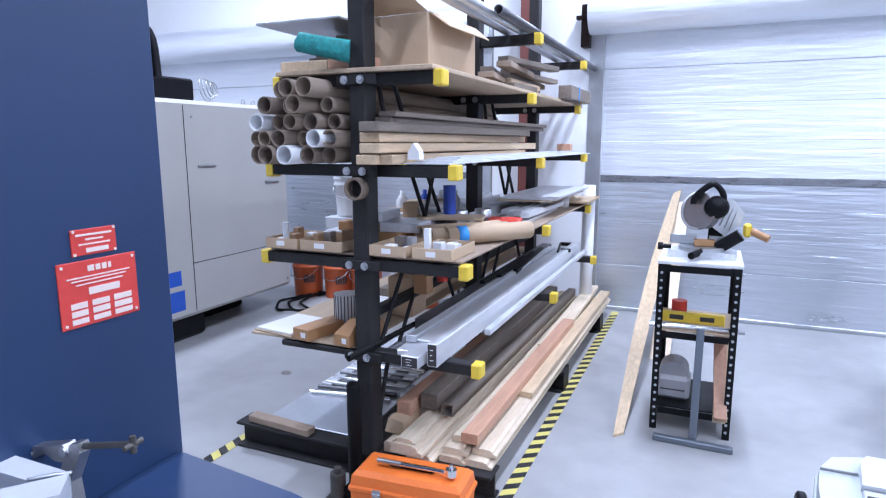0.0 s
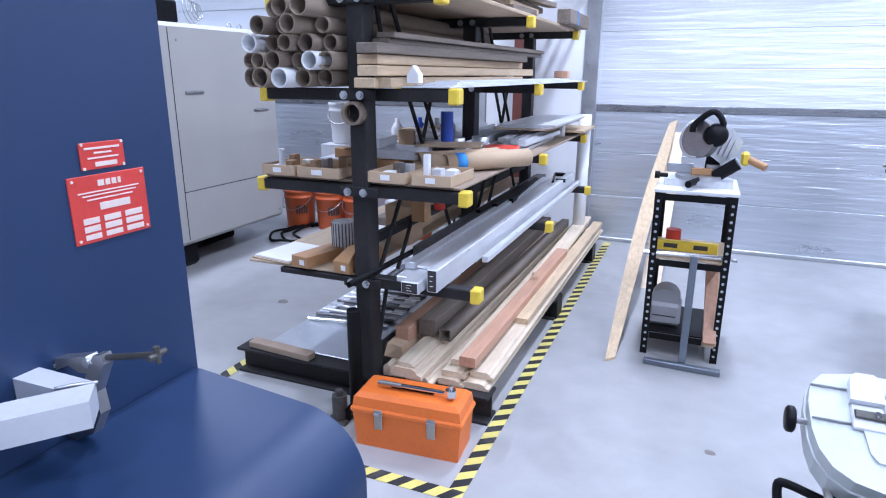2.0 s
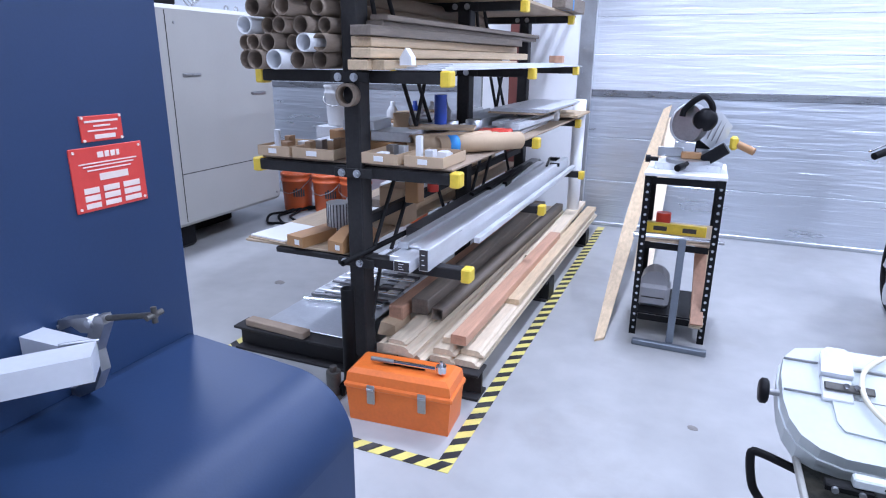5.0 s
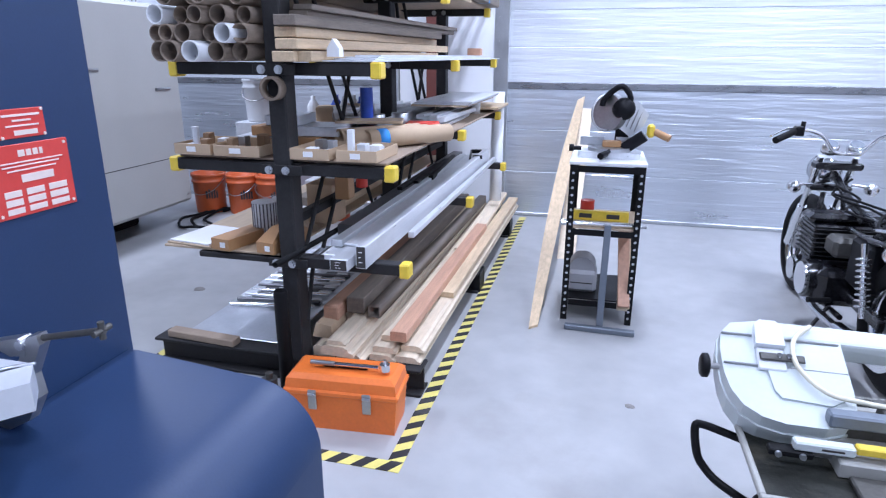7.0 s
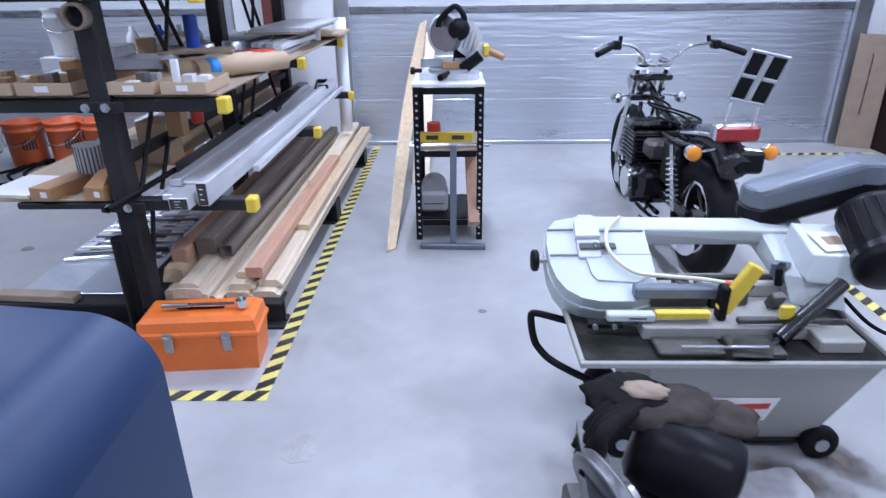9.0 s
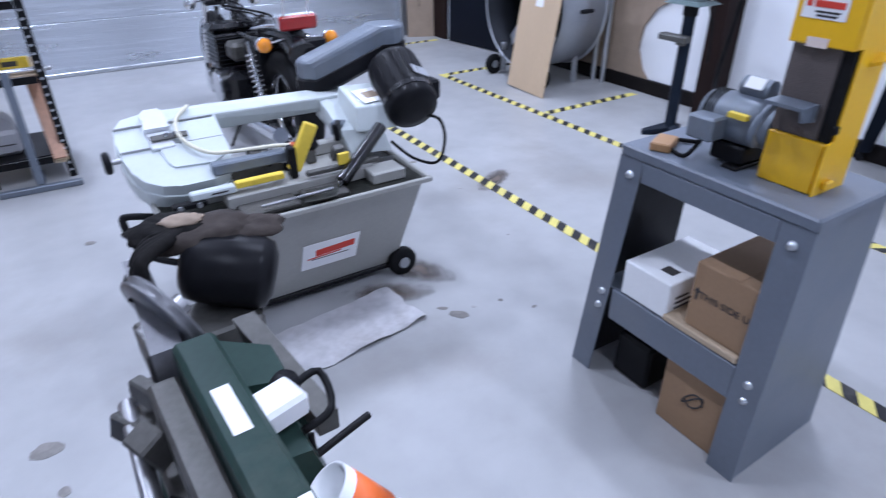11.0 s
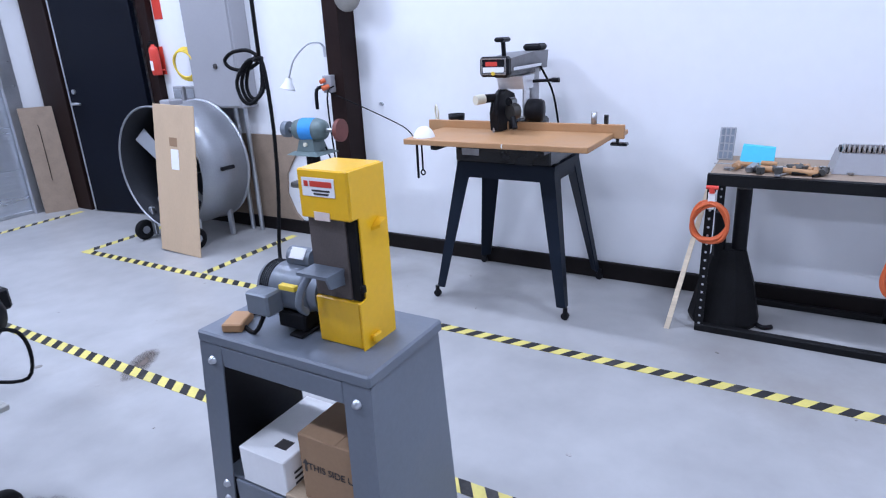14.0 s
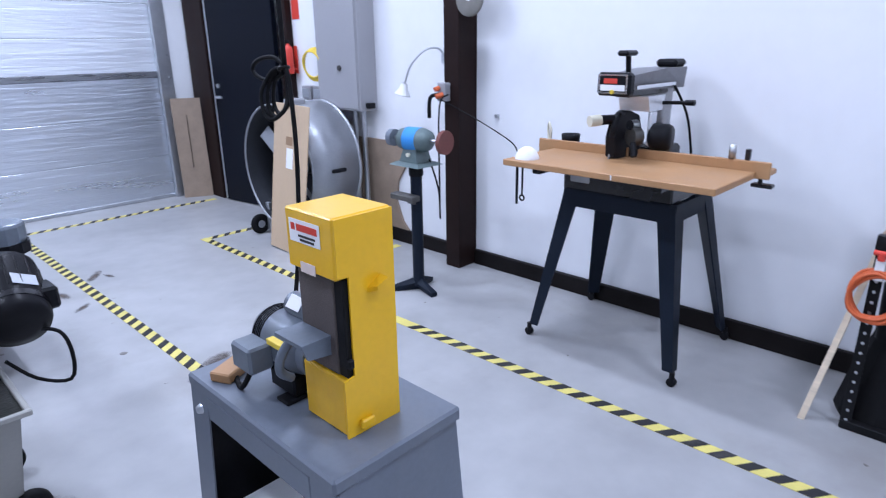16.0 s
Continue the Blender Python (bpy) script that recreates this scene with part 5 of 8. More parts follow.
part("motor_arm", Bld().hull([(0.02, 0.0, 0.17), (0.10, 0.02, 0.11), (0.17, 0.02, 0.17), (0.19, 0.02, 0.23), (0.13, 0.0, 0.30), (0.05, 0.0, 0.31), (0.02, 0.09, 0.2), (0.12, 0.10, 0.14), (0.17, 0.09, 0.24), (0.08, 0.09, 0.30)]), "bright_alu", ms, "silver cast motor arm")
for k in range(4):
    part("arm_rib", Bld().cyl((0.055 + 0.022 * k, -0.004 + 0.005 * k, 0.175 - 0.012 * k), (0.095 + 0.02 * k, -0.002 + 0.005 * k, 0.285 - 0.012 * k), 0.003, seg=6), "steel", ms)
part("motor", Bld().cyl((0.075, -0.02, 0.05), (0.175, -0.03, 0.125), 0.032).cyl((0.07, -0.02, 0.046), (0.075, -0.02, 0.05), 0.024), "black_plastic", ms, "black motor barrel")
part("blade_guard", Bld().cyl((-0.03, -0.03, 0.240), (0.0, 0.01, 0.240), 0.098, seg=36), "steel", ms, "round grey blade guard")
part("guard_rim", Bld().torus((-0.03, -0.031, 0.240), 0.094, 0.006, (0.6, -0.8, 0), 36, 8), "galv", ms)
part("guard_cover", Bld().lathe([(0, 0.05), (0.04, 0.045), (0.058, 0.02), (0.06, -0.01), (0, -0.01)], (0.055, -0.045, 0.262), (0.2, -1, 0.1), 24), "black_plastic", ms, "round black motor cover")
part("carry_handle", Bld().path([(-0.055, -0.05, 0.275), (-0.045, -0.05, 0.315), (0.015, -0.05, 0.37), (0.05, -0.05, 0.372), (0.085, -0.05, 0.32), (0.075, -0.05, 0.25)], 0.016, 10, 3), "black_plastic", ms, "black D-shaped carry handle")
part("switch_housing", Bld().box((0.185, -0.05, 0.115), (0.225, 0.0, 0.185), 0.012), "cap_yellow", ms, "yellow switch housing")
part("trigger_grip", Bld().cyl((0.225, -0.03, 0.145), (0.30, -0.06, 0.115), 0.019), "mdf", ms, "tan trigger handle")
gm = thing("grinder_head", "grey plastic machine cover stored on the lower shelf", "machine cover", (0.16, 3.38, 0.136))
part("cover", Bld().box((-0.085, -0.07, 0.0), (0.085, 0.1, 0.13), 0.02), "grey_box", gm)
part("dome", Bld().cyl((0, -0.05, 0.13), (0, 0.09, 0.13), 0.075, seg=26), "grey_box", gm, "rounded grey dome")
part("slot", Bld().box((-0.06, -0.0715, 0.055), (0.06, -0.0705, 0.062), 0.0003), "ink", gm)
lvl = thing("spirit_level", "yellow aluminium spirit level on the shelf", "spirit level", (0.07, 3.38, 0.5465))
part("beam", Bld().box((0, 0, 0), (0.32, 0.03, 0.055), 0.003), "cap_yellow", lvl)
for x in (0.05, 0.2):
    part("vial_window", Bld().box((x, -0.001, 0.015), (x + 0.07, 0.0, 0.04), 0.0003), "ink", lvl, "dark vial window")
solo("chrome_rod", Bld().cyl((0, 0, 0), (0.42, 0.02, 0.0), 0.014), "chrome", "bright chrome rod across the stand shelf", "rod", (0.03, 3.245, 0.5605))
solo("chrome_rod", Bld().cyl((0, 0, 0), (0.45, -0.02, 0.0), 0.011), "steel", "bright steel rod across the stand shelf", "rod", (0.03, 3.285, 0.5585))
solo("red_tin", Bld().cyl((0, 0, 0), (0, 0, 0.08), 0.04), "red_label", "small red tin on the stand shelf", "tin", (0.16, 3.55, 0.5465))
ro = thing("roller_stand", "grey tubular floor stand with a flat T-shaped foot", "stand", (0.275, 3.09, 0.0), rz=-2)
part("foot", Bld().box((-0.185, -0.018, 0.0), (0.185, 0.018, 0.03), 0.004), "motor_grey", ro)
part("foot_stem", Bld().box((-0.016, 0.019, 0.001), (0.016, 0.24, 0.028), 0.003), "motor_grey", ro)
part("upright", Bld().box((-0.018, -0.015, 0.031), (0.018, 0.018, 0.58), 0.003, pose(0, 0.02, 0, -9, 0, 0)), "motor_grey", ro)
for k, (dx, w, c) in enumerate(((0.0, 0.062, "red_wood"), (0.004, 0.060, "pine"), (-0.004, 0.058, "pale_pine"))):
    solo("painted_board", Bld().box((-w / 2, 0, 0), (w / 2, 0.47, 0.018), 0.002, pose(0, 0, 0, 50, 0, 0)), c, "pinkish board propped up through the stand", "timber", (0.395 + dx, 3.185 + 0.016 * k, 0.118 - 0.016 * k), rz=4 - 1.5 * k, group="leaning boards")
pl = thing("leaning_plank", "long thin pale plank bowed against the roller door", "timber", (0, 0, 0))
pb = Bld()
sec = []
for k in range(13):
    t = k / 12
    x, y, z = -0.097 + 0.085 * t - 0.034 * math.sin(math.pi * t), 3.03 + 2.43 * t, 1.055 * t + 0.02 * math.sin(math.pi * t)
    w, up = 0.045 + 0.040 * math.sin(math.pi * t) + 0.015 * t, 0.035 * t
    sec.append([pb.bm.verts.new(p) for p in ((x, y, z), (x + w, y + 0.05 * (1 - t), z + up), (x + w, y + 0.05 * (1 - t), z + up + 0.014), (x, y, z + 0.014))])
for a, b in zip(sec, sec[1:]):
    for i in range(4):
        pb.bm.faces.new((a[i], a[(i + 1) % 4], b[(i + 1) % 4], b[i]))
pb.bm.faces.new(sec[0])
pb.bm.faces.new(sec[-1])
part("plank", pb, "pine", pl)
pn = thing("hardboard_offcut", "narrow pale hardboard strip leaning on the roller door", "board", (-0.04, 4.32, 0.0))
part("panel", Bld().hull([(0, 0, 0), (0.13, 0, 0), (0.13, 0.012, 0), (0, 0.012, 0), (0.03, 1.15, 1.0), (0.16, 1.15, 1.0), (0.16, 1.162, 1.0), (0.03, 1.162, 1.0)]), "pale_pine", pn)

# ---- pale grey horizontal band saw ----
hs = thing("horizontal_band_saw", "pale grey-green horizontal band saw on a wheeled steel base", "band saw", (0.92, 1.25, 0.0))
part("base_body", Bld().hull([(x, y, z) for z, x0, x1, y0, y1 in ((0.05, -0.05, 0.50, 0.20, 0.46), (0.455, -0.10, 0.525, 0.012, 0.50)) for x in (x0, x1) for y in (y0, y1)]), "saw_base", hs, "tapered greenish grey base cabinet")
part("bottom_rail", Bld().box((-0.05, 0.19, 0.03), (0.50, 0.47, 0.05), 0.004), "black_iron", hs)
for lo, hi in (((-0.30, -0.015, 0.456), (0.55, 0.0, 0.474)), ((-0.30, 0.52, 0.456), (0.55, 0.535, 0.474)), ((0.535, 0.0, 0.456), (0.55, 0.52, 0.474)), ((-0.30, 0.0, 0.456), (-0.285, 0.52, 0.474))):
    part("tray_rim", Bld().box(lo, hi, 0.003), "saw_base", hs, "folded rim of the chip tray")
part("tray_floor", Bld().box((-0.285, 0.0, 0.456), (0.535, 0.52, 0.461), 0.001), "sump", hs, "oily dark tray floor with chips")
for x, y in ((0.50, 0.20), (0.50, 0.47), (-0.12, 0.47), (-0.12, 0.20)):
    w = part("wheel", Bld().lathe([(0.0, -0.018), (0.03, -0.02), (0.052, -0.018), (0.058, -0.01), (0.058, 0.01), (0.052, 0.018), (0.03, 0.02), (0, 0.018)], (x + 0.015, y - 0.03 if y < 0.3 else y + 0.03, 0.058), (0, 1, 0)), "rubber", hs)
    part("hub", Bld().cyl((x + 0.015, y - 0.054 if y < 0.3 else y + 0.006, 0.058), (x + 0.015, y - 0.047 if y < 0.3 else y + 0.054, 0.058), 0.022), "galv", w)
part("axle_bracket", Bld().box((-0.13, 0.19, 0.05), (-0.04, 0.21, 0.075), 0.003).box((-0.13, 0.455, 0.05), (-0.04, 0.475, 0.075), 0.003), "black_iron", hs)
lm = pose(0.207, 0.116, 0.223, 24.8, 0, 0)
lb = part("label_plate", Bld().box((-0.105, -0.0005, -0.07), (0.105, 0.001, 0.07), 0.0003, lm), "paper", hs, "white maker's label with a red mark")
part("mark", Bld().box((-0.055, -0.0012, 0.0), (0.09, -0.0002, 0.034), 0.0002, lm @ pose(0, 0, 0, 0, -4, 0)).box((-0.085, -0.0012, -0.010), (0.04, -0.0002, -0.003), 0.0002, lm @ pose(0, 0, 0, 0, -4, 0)), "red_label", lb, "slanted red bar mark")
part("small_print", Bld().box((-0.07, -0.0012, -0.022), (0.07, -0.0002, -0.018), 0.0002, lm), "ink", lb)
part("front_handle", Bld().path([(-0.20, 0.32, 0.385), (-0.30, 0.35, 0.40), (-0.365, 0.365, 0.41), (-0.385, 0.365, 0.40), (-0.375, 0.345, 0.33), (-0.355, 0.33, 0.295), (-0.31, 0.29, 0.27), (-0.20, 0.22, 0.25), (-0.12, 0.21, 0.25)], 0.012, 8), "black_iron", hs, "black tubular lifting handle")
# bow: wheel housing, back bar, drive housing
HB = pose(0, 0, 0) @ Matrix.Translation((-0.185, 0.365, 0.598)) @ pose(0, 0, 0, 26, 0, 0) @ Matrix.Diagonal((0.97, 0.91, 1, 1))


def housing(k, cut):
    """Wheel cover outline: chamfered shoulder, round lower corner, straight inner side."""
    pts = [(0.165, 0.185), (-0.055, 0.185), (-0.125, 0.168), (-0.155, 0.125), (-0.162, 0.06), (-0.158, -0.03), (-0.145, -0.09), (-0.118, -0.14), (-0.075, -0.172), (-0.02, -0.187), (0.08, -0.187), (0.135, -0.165), (0.160, -0.12), (0.165, -0.05)]
    return [(min(x * k, cut), y * k) for x, y in pts]


def soften(b, d, seg=3):
    """Round the sharp rims of a prism."""
    es = [e for e in b.bm.edges if len(e.link_faces) == 2 and e.calc_face_angle() > 0.9]
    bmesh.ops.bevel(b.bm, geom=es, offset=d, segments=seg, affect="EDGES", profile=0.5)
    return b


wh = part("wheel_housing", soften(Bld().prism(housing(1.0, 0.165), -0.09, 0.02, "xy", HB), 0.014), "saw_grey", hs, "rounded pale grey wheel housing")
part("cover_lip", Bld().prism(housing(1.03, 0.168), -0.035, -0.022, "xy", HB), "saw_grey", wh, "raised seam of the cover")
part("cover_plate", soften(Bld().prism([(-0.045, 0.003), (0.158, 0.003), (0.158, -0.075), (0.10, -0.115), (-0.02, -0.105), (-0.035, -0.08)], 0.0195, 0.027, "xy", HB), 0.002, 1), "saw_grey", wh, "stepped lower cover plate")
part("cover_plate", soften(Bld().prism([(0.02, 0.008), (0.160, 0.008), (0.160, 0.105), (0.03, 0.105)], 0.0195, 0.025, "xy", HB), 0.002, 1), "saw_grey", wh, "hinged upper cover plate")
for ry_, x0_, x1_ in ((0.118, -0.155, -0.07), (0.112, 0.0, 0.158), (0.002, -0.157, 0.160)):
    part("cover_joint", Bld().box((x0_, ry_, 0.0190), (x1_, ry_ + 0.0035, 0.0285), 0.001, HB), "steel", wh, "thin dark cover joint")
part("tension_box", soften(Bld().prism([(-0.07, 0.07), (0.008, 0.07), (0.006, 0.15), (-0.008, 0.168), (-0.05, 0.168), (-0.066, 0.15)], 0.0205, 0.047, "xy", HB), 0.010), "bright_alu", hs, "polished blade tension block")
part("tension_foot", Bld().box((-0.068, -0.012, 0.0205), (0.006, 0.069, 0.032), 0.003, HB), "bright_alu", hs)
part("adjuster", Bld().box((-0.062, 0.018, 0.0325), (0.055, 0.046, 0.040), 0.003, HB), "cast", hs, "dark adjuster bar")
for x in (-0.012, 0.012):
    part("adjuster_screw", Bld().cyl(HB @ Vector((x, 0.032, 0.040)), HB @ Vector((x, 0.032, 0.048)), 0.007), "chrome", hs)
kn = part("tension_shaft", Bld().cyl(HB @ Vector((-0.155, 0.02, -0.02)), HB @ Vector((-0.192, 0.02, -0.02)), 0.009), "steel", hs)
part("knob", Bld().lathe([(0, -0.012), (0.028, -0.012), (0.036, -0.006), (0.036, 0.006), (0.028, 0.012), (0, 0.012)], HB @ Vector((-0.20, 0.02, -0.02)), (1, 0, 0), 10), "black_plastic", kn, "black lobed tension knob")
part("back_bar", soften(Bld().hull([HB @ Vector(p) for p in ((-0.03, 0.118, -0.05), (-0.03, 0.184, -0.05), (-0.03, 0.118, 0.028), (-0.03, 0.184, 0.028))] + [Vector(p) for p in ((0.46, 0.48, 0.60), (0.46, 0.57, 0.59), (0.46, 0.47, 0.655), (0.46, 0.56, 0.665))]), 0.008, 2), "saw_grey", hs, "long pale grey top beam of the bow")
part("lower_cover", Bld().box((-0.20, 0.135, 0.510), (-0.065, 0.165, 0.535), 0.004), "saw_grey", hs, "pale blade cover under the housing")
part("cover_slot", Bld().box((-0.14, 0.1335, 0.520), (-0.09, 0.1348, 0.525), 0.0003), "ink", hs)
part("front_bracket", Bld().box((-0.255, 0.13, 0.492), (-0.155, 0.16, 0.5095), 0.003), "black_iron", hs, "black hinge bracket with bolts")
for x in (-0.235, -0.18):
    part("bracket_bolt", Bld().cyl((x, 0.13, 0.501), (x, 0.122, 0.501), 0.008, seg=8), "bolt", hs)
part("saw_bed", Bld().box((-0.10, 0.12, 0.4615), (0.40, 0.40, 0.503), 0.004), "saw_base", hs, "pale cast saw bed")
part("bed_wall", Bld().box((-0.02, 0.30, 0.503), (0.36, 0.33, 0.55), 0.006), "saw_base", hs)
part("drive_housing", Bld().hull([(0.36, 0.52, 0.66), (0.52, 0.56, 0.66), (0.50, 0.24, 0.58), (0.36, 0.30, 0.58), (0.36, 0.52, 0.58), (0.52, 0.56, 0.56), (0.52, 0.22, 0.50), (0.38, 0.26, 0.50)]), "saw_grey", hs, "pale grey drive-side housing")
part("gear_box", soften(Bld().hull([(0.40, 0.24, 0.58), (0.55, 0.22, 0.58), (0.56, 0.42, 0.60), (0.41, 0.44, 0.60), (0.41, 0.26, 0.665), (0.54, 0.24, 0.665), (0.55, 0.41, 0.70), (0.42, 0.43, 0.70)]), 0.006, 2), "saw_grey", hs, "pale grey gear box")
part("rating_plate", Bld().box((-0.05, -0.05, -0.0005), (0.05, 0.05, 0.001), 0.0003, pose(0.49, 0.315, 0.683, 11.6, 0, 6)), "paper", hs, "white rating plate with dark print")
part("rating_print", Bld().box((-0.025, -0.02, 0.0012), (0.03, 0.025, 0.002), 0.0003, pose(0.49, 0.315, 0.683, 11.6, 0, 6)), "osb", hs, "brown printed panel")
MO, MA = Vector((0.615, 0.36, 0.745)), Vector((-0.10, -0.85, -0.45)).normalized()
mo = part("motor", Bld().lathe([(0, -0.03), (0.07, -0.03), (0.093, -0.018), (0.095, 0.0), (0.095, 0.19), (0.088, 0.208), (0.05, 0.218), (0, 0.22)], MO, MA), "black_plastic", hs, "black electric motor")
MU = MA.orthogonal().normalized()
for k in range(18):
    d = Matrix.Rotation(2 * math.pi * k / 18, 3, MA) @ MU
    part("motor_fin", Bld().cyl(MO + d * 0.094 + MA * 0.005, MO + d * 0.094 + MA * 0.125, 0.0035, seg=6), "black_plastic", mo)
part("motor_collar", Bld().cyl(MO + MA * 0.150, MO + MA * 0.172, 0.0975, seg=28), "black_enamel", mo)
part("motor_plate", Bld().box((-0.035, -0.022, 0.0945), (0.035, 0.022, 0.0965), 0.0005, Matrix.Translation(MO + MA * 0.11) @ pose(0, 0, 0, 27, 0, -6) @ pose(0, 0, 0, 0, 28, 0)), "galv", mo, "bright rating plate")
part("belt_cover", soften(Bld().hull([(0.41 + 0.08 * math.cos(a), 0.59 + 0.08 * math.sin(a), z) for a in (k * math.pi / 6 for k in range(12)) for z in (0.70, 0.765)] + [(0.66 + 0.07 * math.cos(a), 0.50 + 0.07 * math.sin(a), z) for a in (k * math.pi / 6 for k in range(12)) for z in (0.82, 0.885)]), 0.012, 2), "motor_grey", hs, "long grey belt guard")
part("belt_cover_base", Bld().hull([(0.41 + 0.085 * math.cos(a), 0.59 + 0.085 * math.sin(a), z) for a in (k * math.pi / 6 for k in range(12)) for z in (0.665, 0.70)] + [(0.66 + 0.075 * math.cos(a), 0.50 + 0.075 * math.sin(a), z) for a in (k * math.pi / 6 for k in range(12)) for z in (0.785, 0.82)]), "black_plastic", hs, "black belt guard base")
part("blade_arm", Bld().box((0.16, 0.12, 0.512), (0.42, 0.14, 0.530), 0.004), "cast", hs)
part("blade", Bld().box((-0.16, 0.172, 0.478), (0.50, 0.1735, 0.50), 0.0003), "steel", hs, "thin saw blade")
part("guide_block", Bld().box((0.118, 0.15, 0.504), (0.142, 0.19, 0.61), 0.005), "black_iron", hs)
part("guide_arm", Bld().box((-0.11, 0.20, 0.548), (0.13, 0.24, 0.585), 0.005), "motor_grey", hs)
part("blade_guard", Bld().box((-0.064, 0.135, 0.520), (0.09, 0.160, 0.541), 0.003), "cap_yellow", hs, "yellow blade guard strip with dark mark")
part("yellow_guide", Bld().box((-0.022, -0.014, -0.08), (0.022, 0.014, 0.08), 0.004, pose(0.17, 0.17, 0.60, 0, 28, 0)), "cap_yellow", hs, "yellow adjustable guide")
part("yellow_tag", Bld().box((0.27, 0.115, 0.53), (0.31, 0.13, 0.57), 0.003), "cap_yellow", hs)
part("cylinder", Bld().cyl((0.26, 0.08, 0.49), (0.46, 0.18, 0.61), 0.022).cyl((0.20, 0.045, 0.455), (0.26, 0.08, 0.49), 0.010), "black_enamel", hs, "black hydraulic feed cylinder")
part("vise", Bld().box((-0.08, 0.03, 0.4615), (0.10, 0.115, 0.478), 0.004), "cast", hs, "oily cast iron vise")
part("vise_wedge", Bld().prism([(0.0, 0.0), (0.18, 0.0), (0.18, 0.05), (0.06, 0.02)], 0.5035, 0.54, "xy", Matrix.Translation((-0.06, 0.24, 0))), "cast", hs)
part("vise_jaw", Bld().box((0.12, 0.02, 0.4615), (0.26, 0.115, 0.482), 0.004), "cast", hs)
part("stop_rod", Bld().cyl((-0.02, 0.04, 0.49), (0.20, 0.015, 0.505), 0.005), "steel", hs)
part("chip_scraper", Bld().hull([(0.10, -0.005, 0.486), (0.20, -0.012, 0.486), (0.24, 0.06, 0.492), (0.13, 0.07, 0.492), (0.10, -0.005, 0.489), (0.20, -0.012, 0.489), (0.24, 0.06, 0.495), (0.13, 0.07, 0.495)]), "sump", hs, "oily steel plate")
part("tray_box", Bld().box((0.36, 0.05, 0.4615), (0.48, 0.14, 0.50), 0.004), "saw_base", hs)
part("coolant_hose", Bld().path([HB @ Vector((0.09, 0.17, 0.035)), HB @ Vector((0.035, 0.10, 0.04)), HB @ Vector((0.028, 0.0, 0.045)), HB @ Vector((0.085, -0.085, 0.045)), HB @ Vector((0.17, -0.10, 0.04)), (0.09, 0.23, 0.60), (0.15, 0.19, 0.605)], 0.0065, 8), "cream_lamp", hs, "cream coolant hose")
part("hose_nozzle", Bld().cyl((0.14, 0.195, 0.605), (0.175, 0.175, 0.60), 0.010), "orange_cord", hs, "orange nozzle")
part("motor_box", Bld().box((0.655, 0.20, 0.66), (0.72, 0.30, 0.73), 0.008), "black_plastic", mo, "black terminal box")
part("cable", Bld().path([(0.62, 0.20, 0.62), (0.69, 0.17, 0.60), (0.71, 0.16, 0.52), (0.70, 0.20, 0.42), (0.62, 0.24, 0.44), (0.56, 0.3, 0.5)], 0.006, 8), "rubber", hs)
for k in range(14):
    r6 = random.Random(40 + k)
    a = part("machinery", Bld().box((0, 0, 0), (r6.uniform(0.02, 0.06), r6.uniform(0.02, 0.05), r6.uniform(0.03, 0.07)), 0.004, pose(0.02 + 0.027 * k, 0.24 + r6.uniform(-0.06, 0.12), 0.50 + r6.uniform(-0.05, 0.06), r6.uniform(-30, 30), 0, r6.uniform(0, 60))), r6.choice(("black_plastic", "cast", "motor_grey")), hs, "dark bracket inside the bow")
pp = Bld()
grid = {}
for i in range(25):
    for j in range(15):
        u, v = i / 24 - 0.5, j / 14 - 0.5
        n = noise.noise(Vector((u * 5, v * 5, 1.7)))
        z = 0.002 + 0.006 * abs(noise.noise(Vector((u * 9, v * 7, 4.0)))) + (0.02 * max(0.0, -v - 0.40) * 10 * (0.5 + n) if v < -0.40 else 0.0)
        grid[i, j] = pp.bm.verts.new((u * 0.52 + 0.02 * n, v * 0.26 + 0.03 * u + 0.015 * noise.noise(Vector((u * 8, 3, 2))), max(z, 0.001)))
for i in range(24):
    for j in range(14):
        pp.bm.faces.new((grid[i, j], grid[i + 1, j], grid[i + 1, j + 1], grid[i, j + 1])).smooth = True
ap = solo("absorbent_paper", pp, "oil_paper", "wrinkled oil-soaked paper sheet on the floor", "paper", (1.09, 1.20, 0.0), rz=4)

# ---- motorcycle ----
mb = thing("motorcycle", "black and chrome motorcycle parked facing the roller door", "motorcycle", (1.53, 2.78, 0.0), rz=1.5)


def wheel(y, R, w, name):
    wl = part(name, Bld().torus((0, y, R), R - w * 0.55, w * 0.55, (1, 0, 0), 40, 10), "rubber", mb, "black rubber tyre wheel")
    part("rim", Bld().pipe((-w * 0.4, y, R), (w * 0.4, y, R), R - w * 0.95, R - w * 0.95 - 0.012, 36), "chrome", wl, "chrome rim")
    part("hub", Bld().cyl((-0.06, y, R), (0.06, y, R), 0.035), "steel", wl)
    part("brake_disc", Bld().cyl((0.062, y, R), (0.066, y, R), 0.12, seg=28), "steel", wl)
    for k in range(7):
        a = 2 * math.pi * k / 7
        d = Vector((0, math.cos(a), math.sin(a)))
        part("spoke", Bld().cyl(Vector((0, y, R)) + d * 0.03, Vector((0, y, R)) + d * (R - w), 0.010, seg=8), "black_enamel", wl)


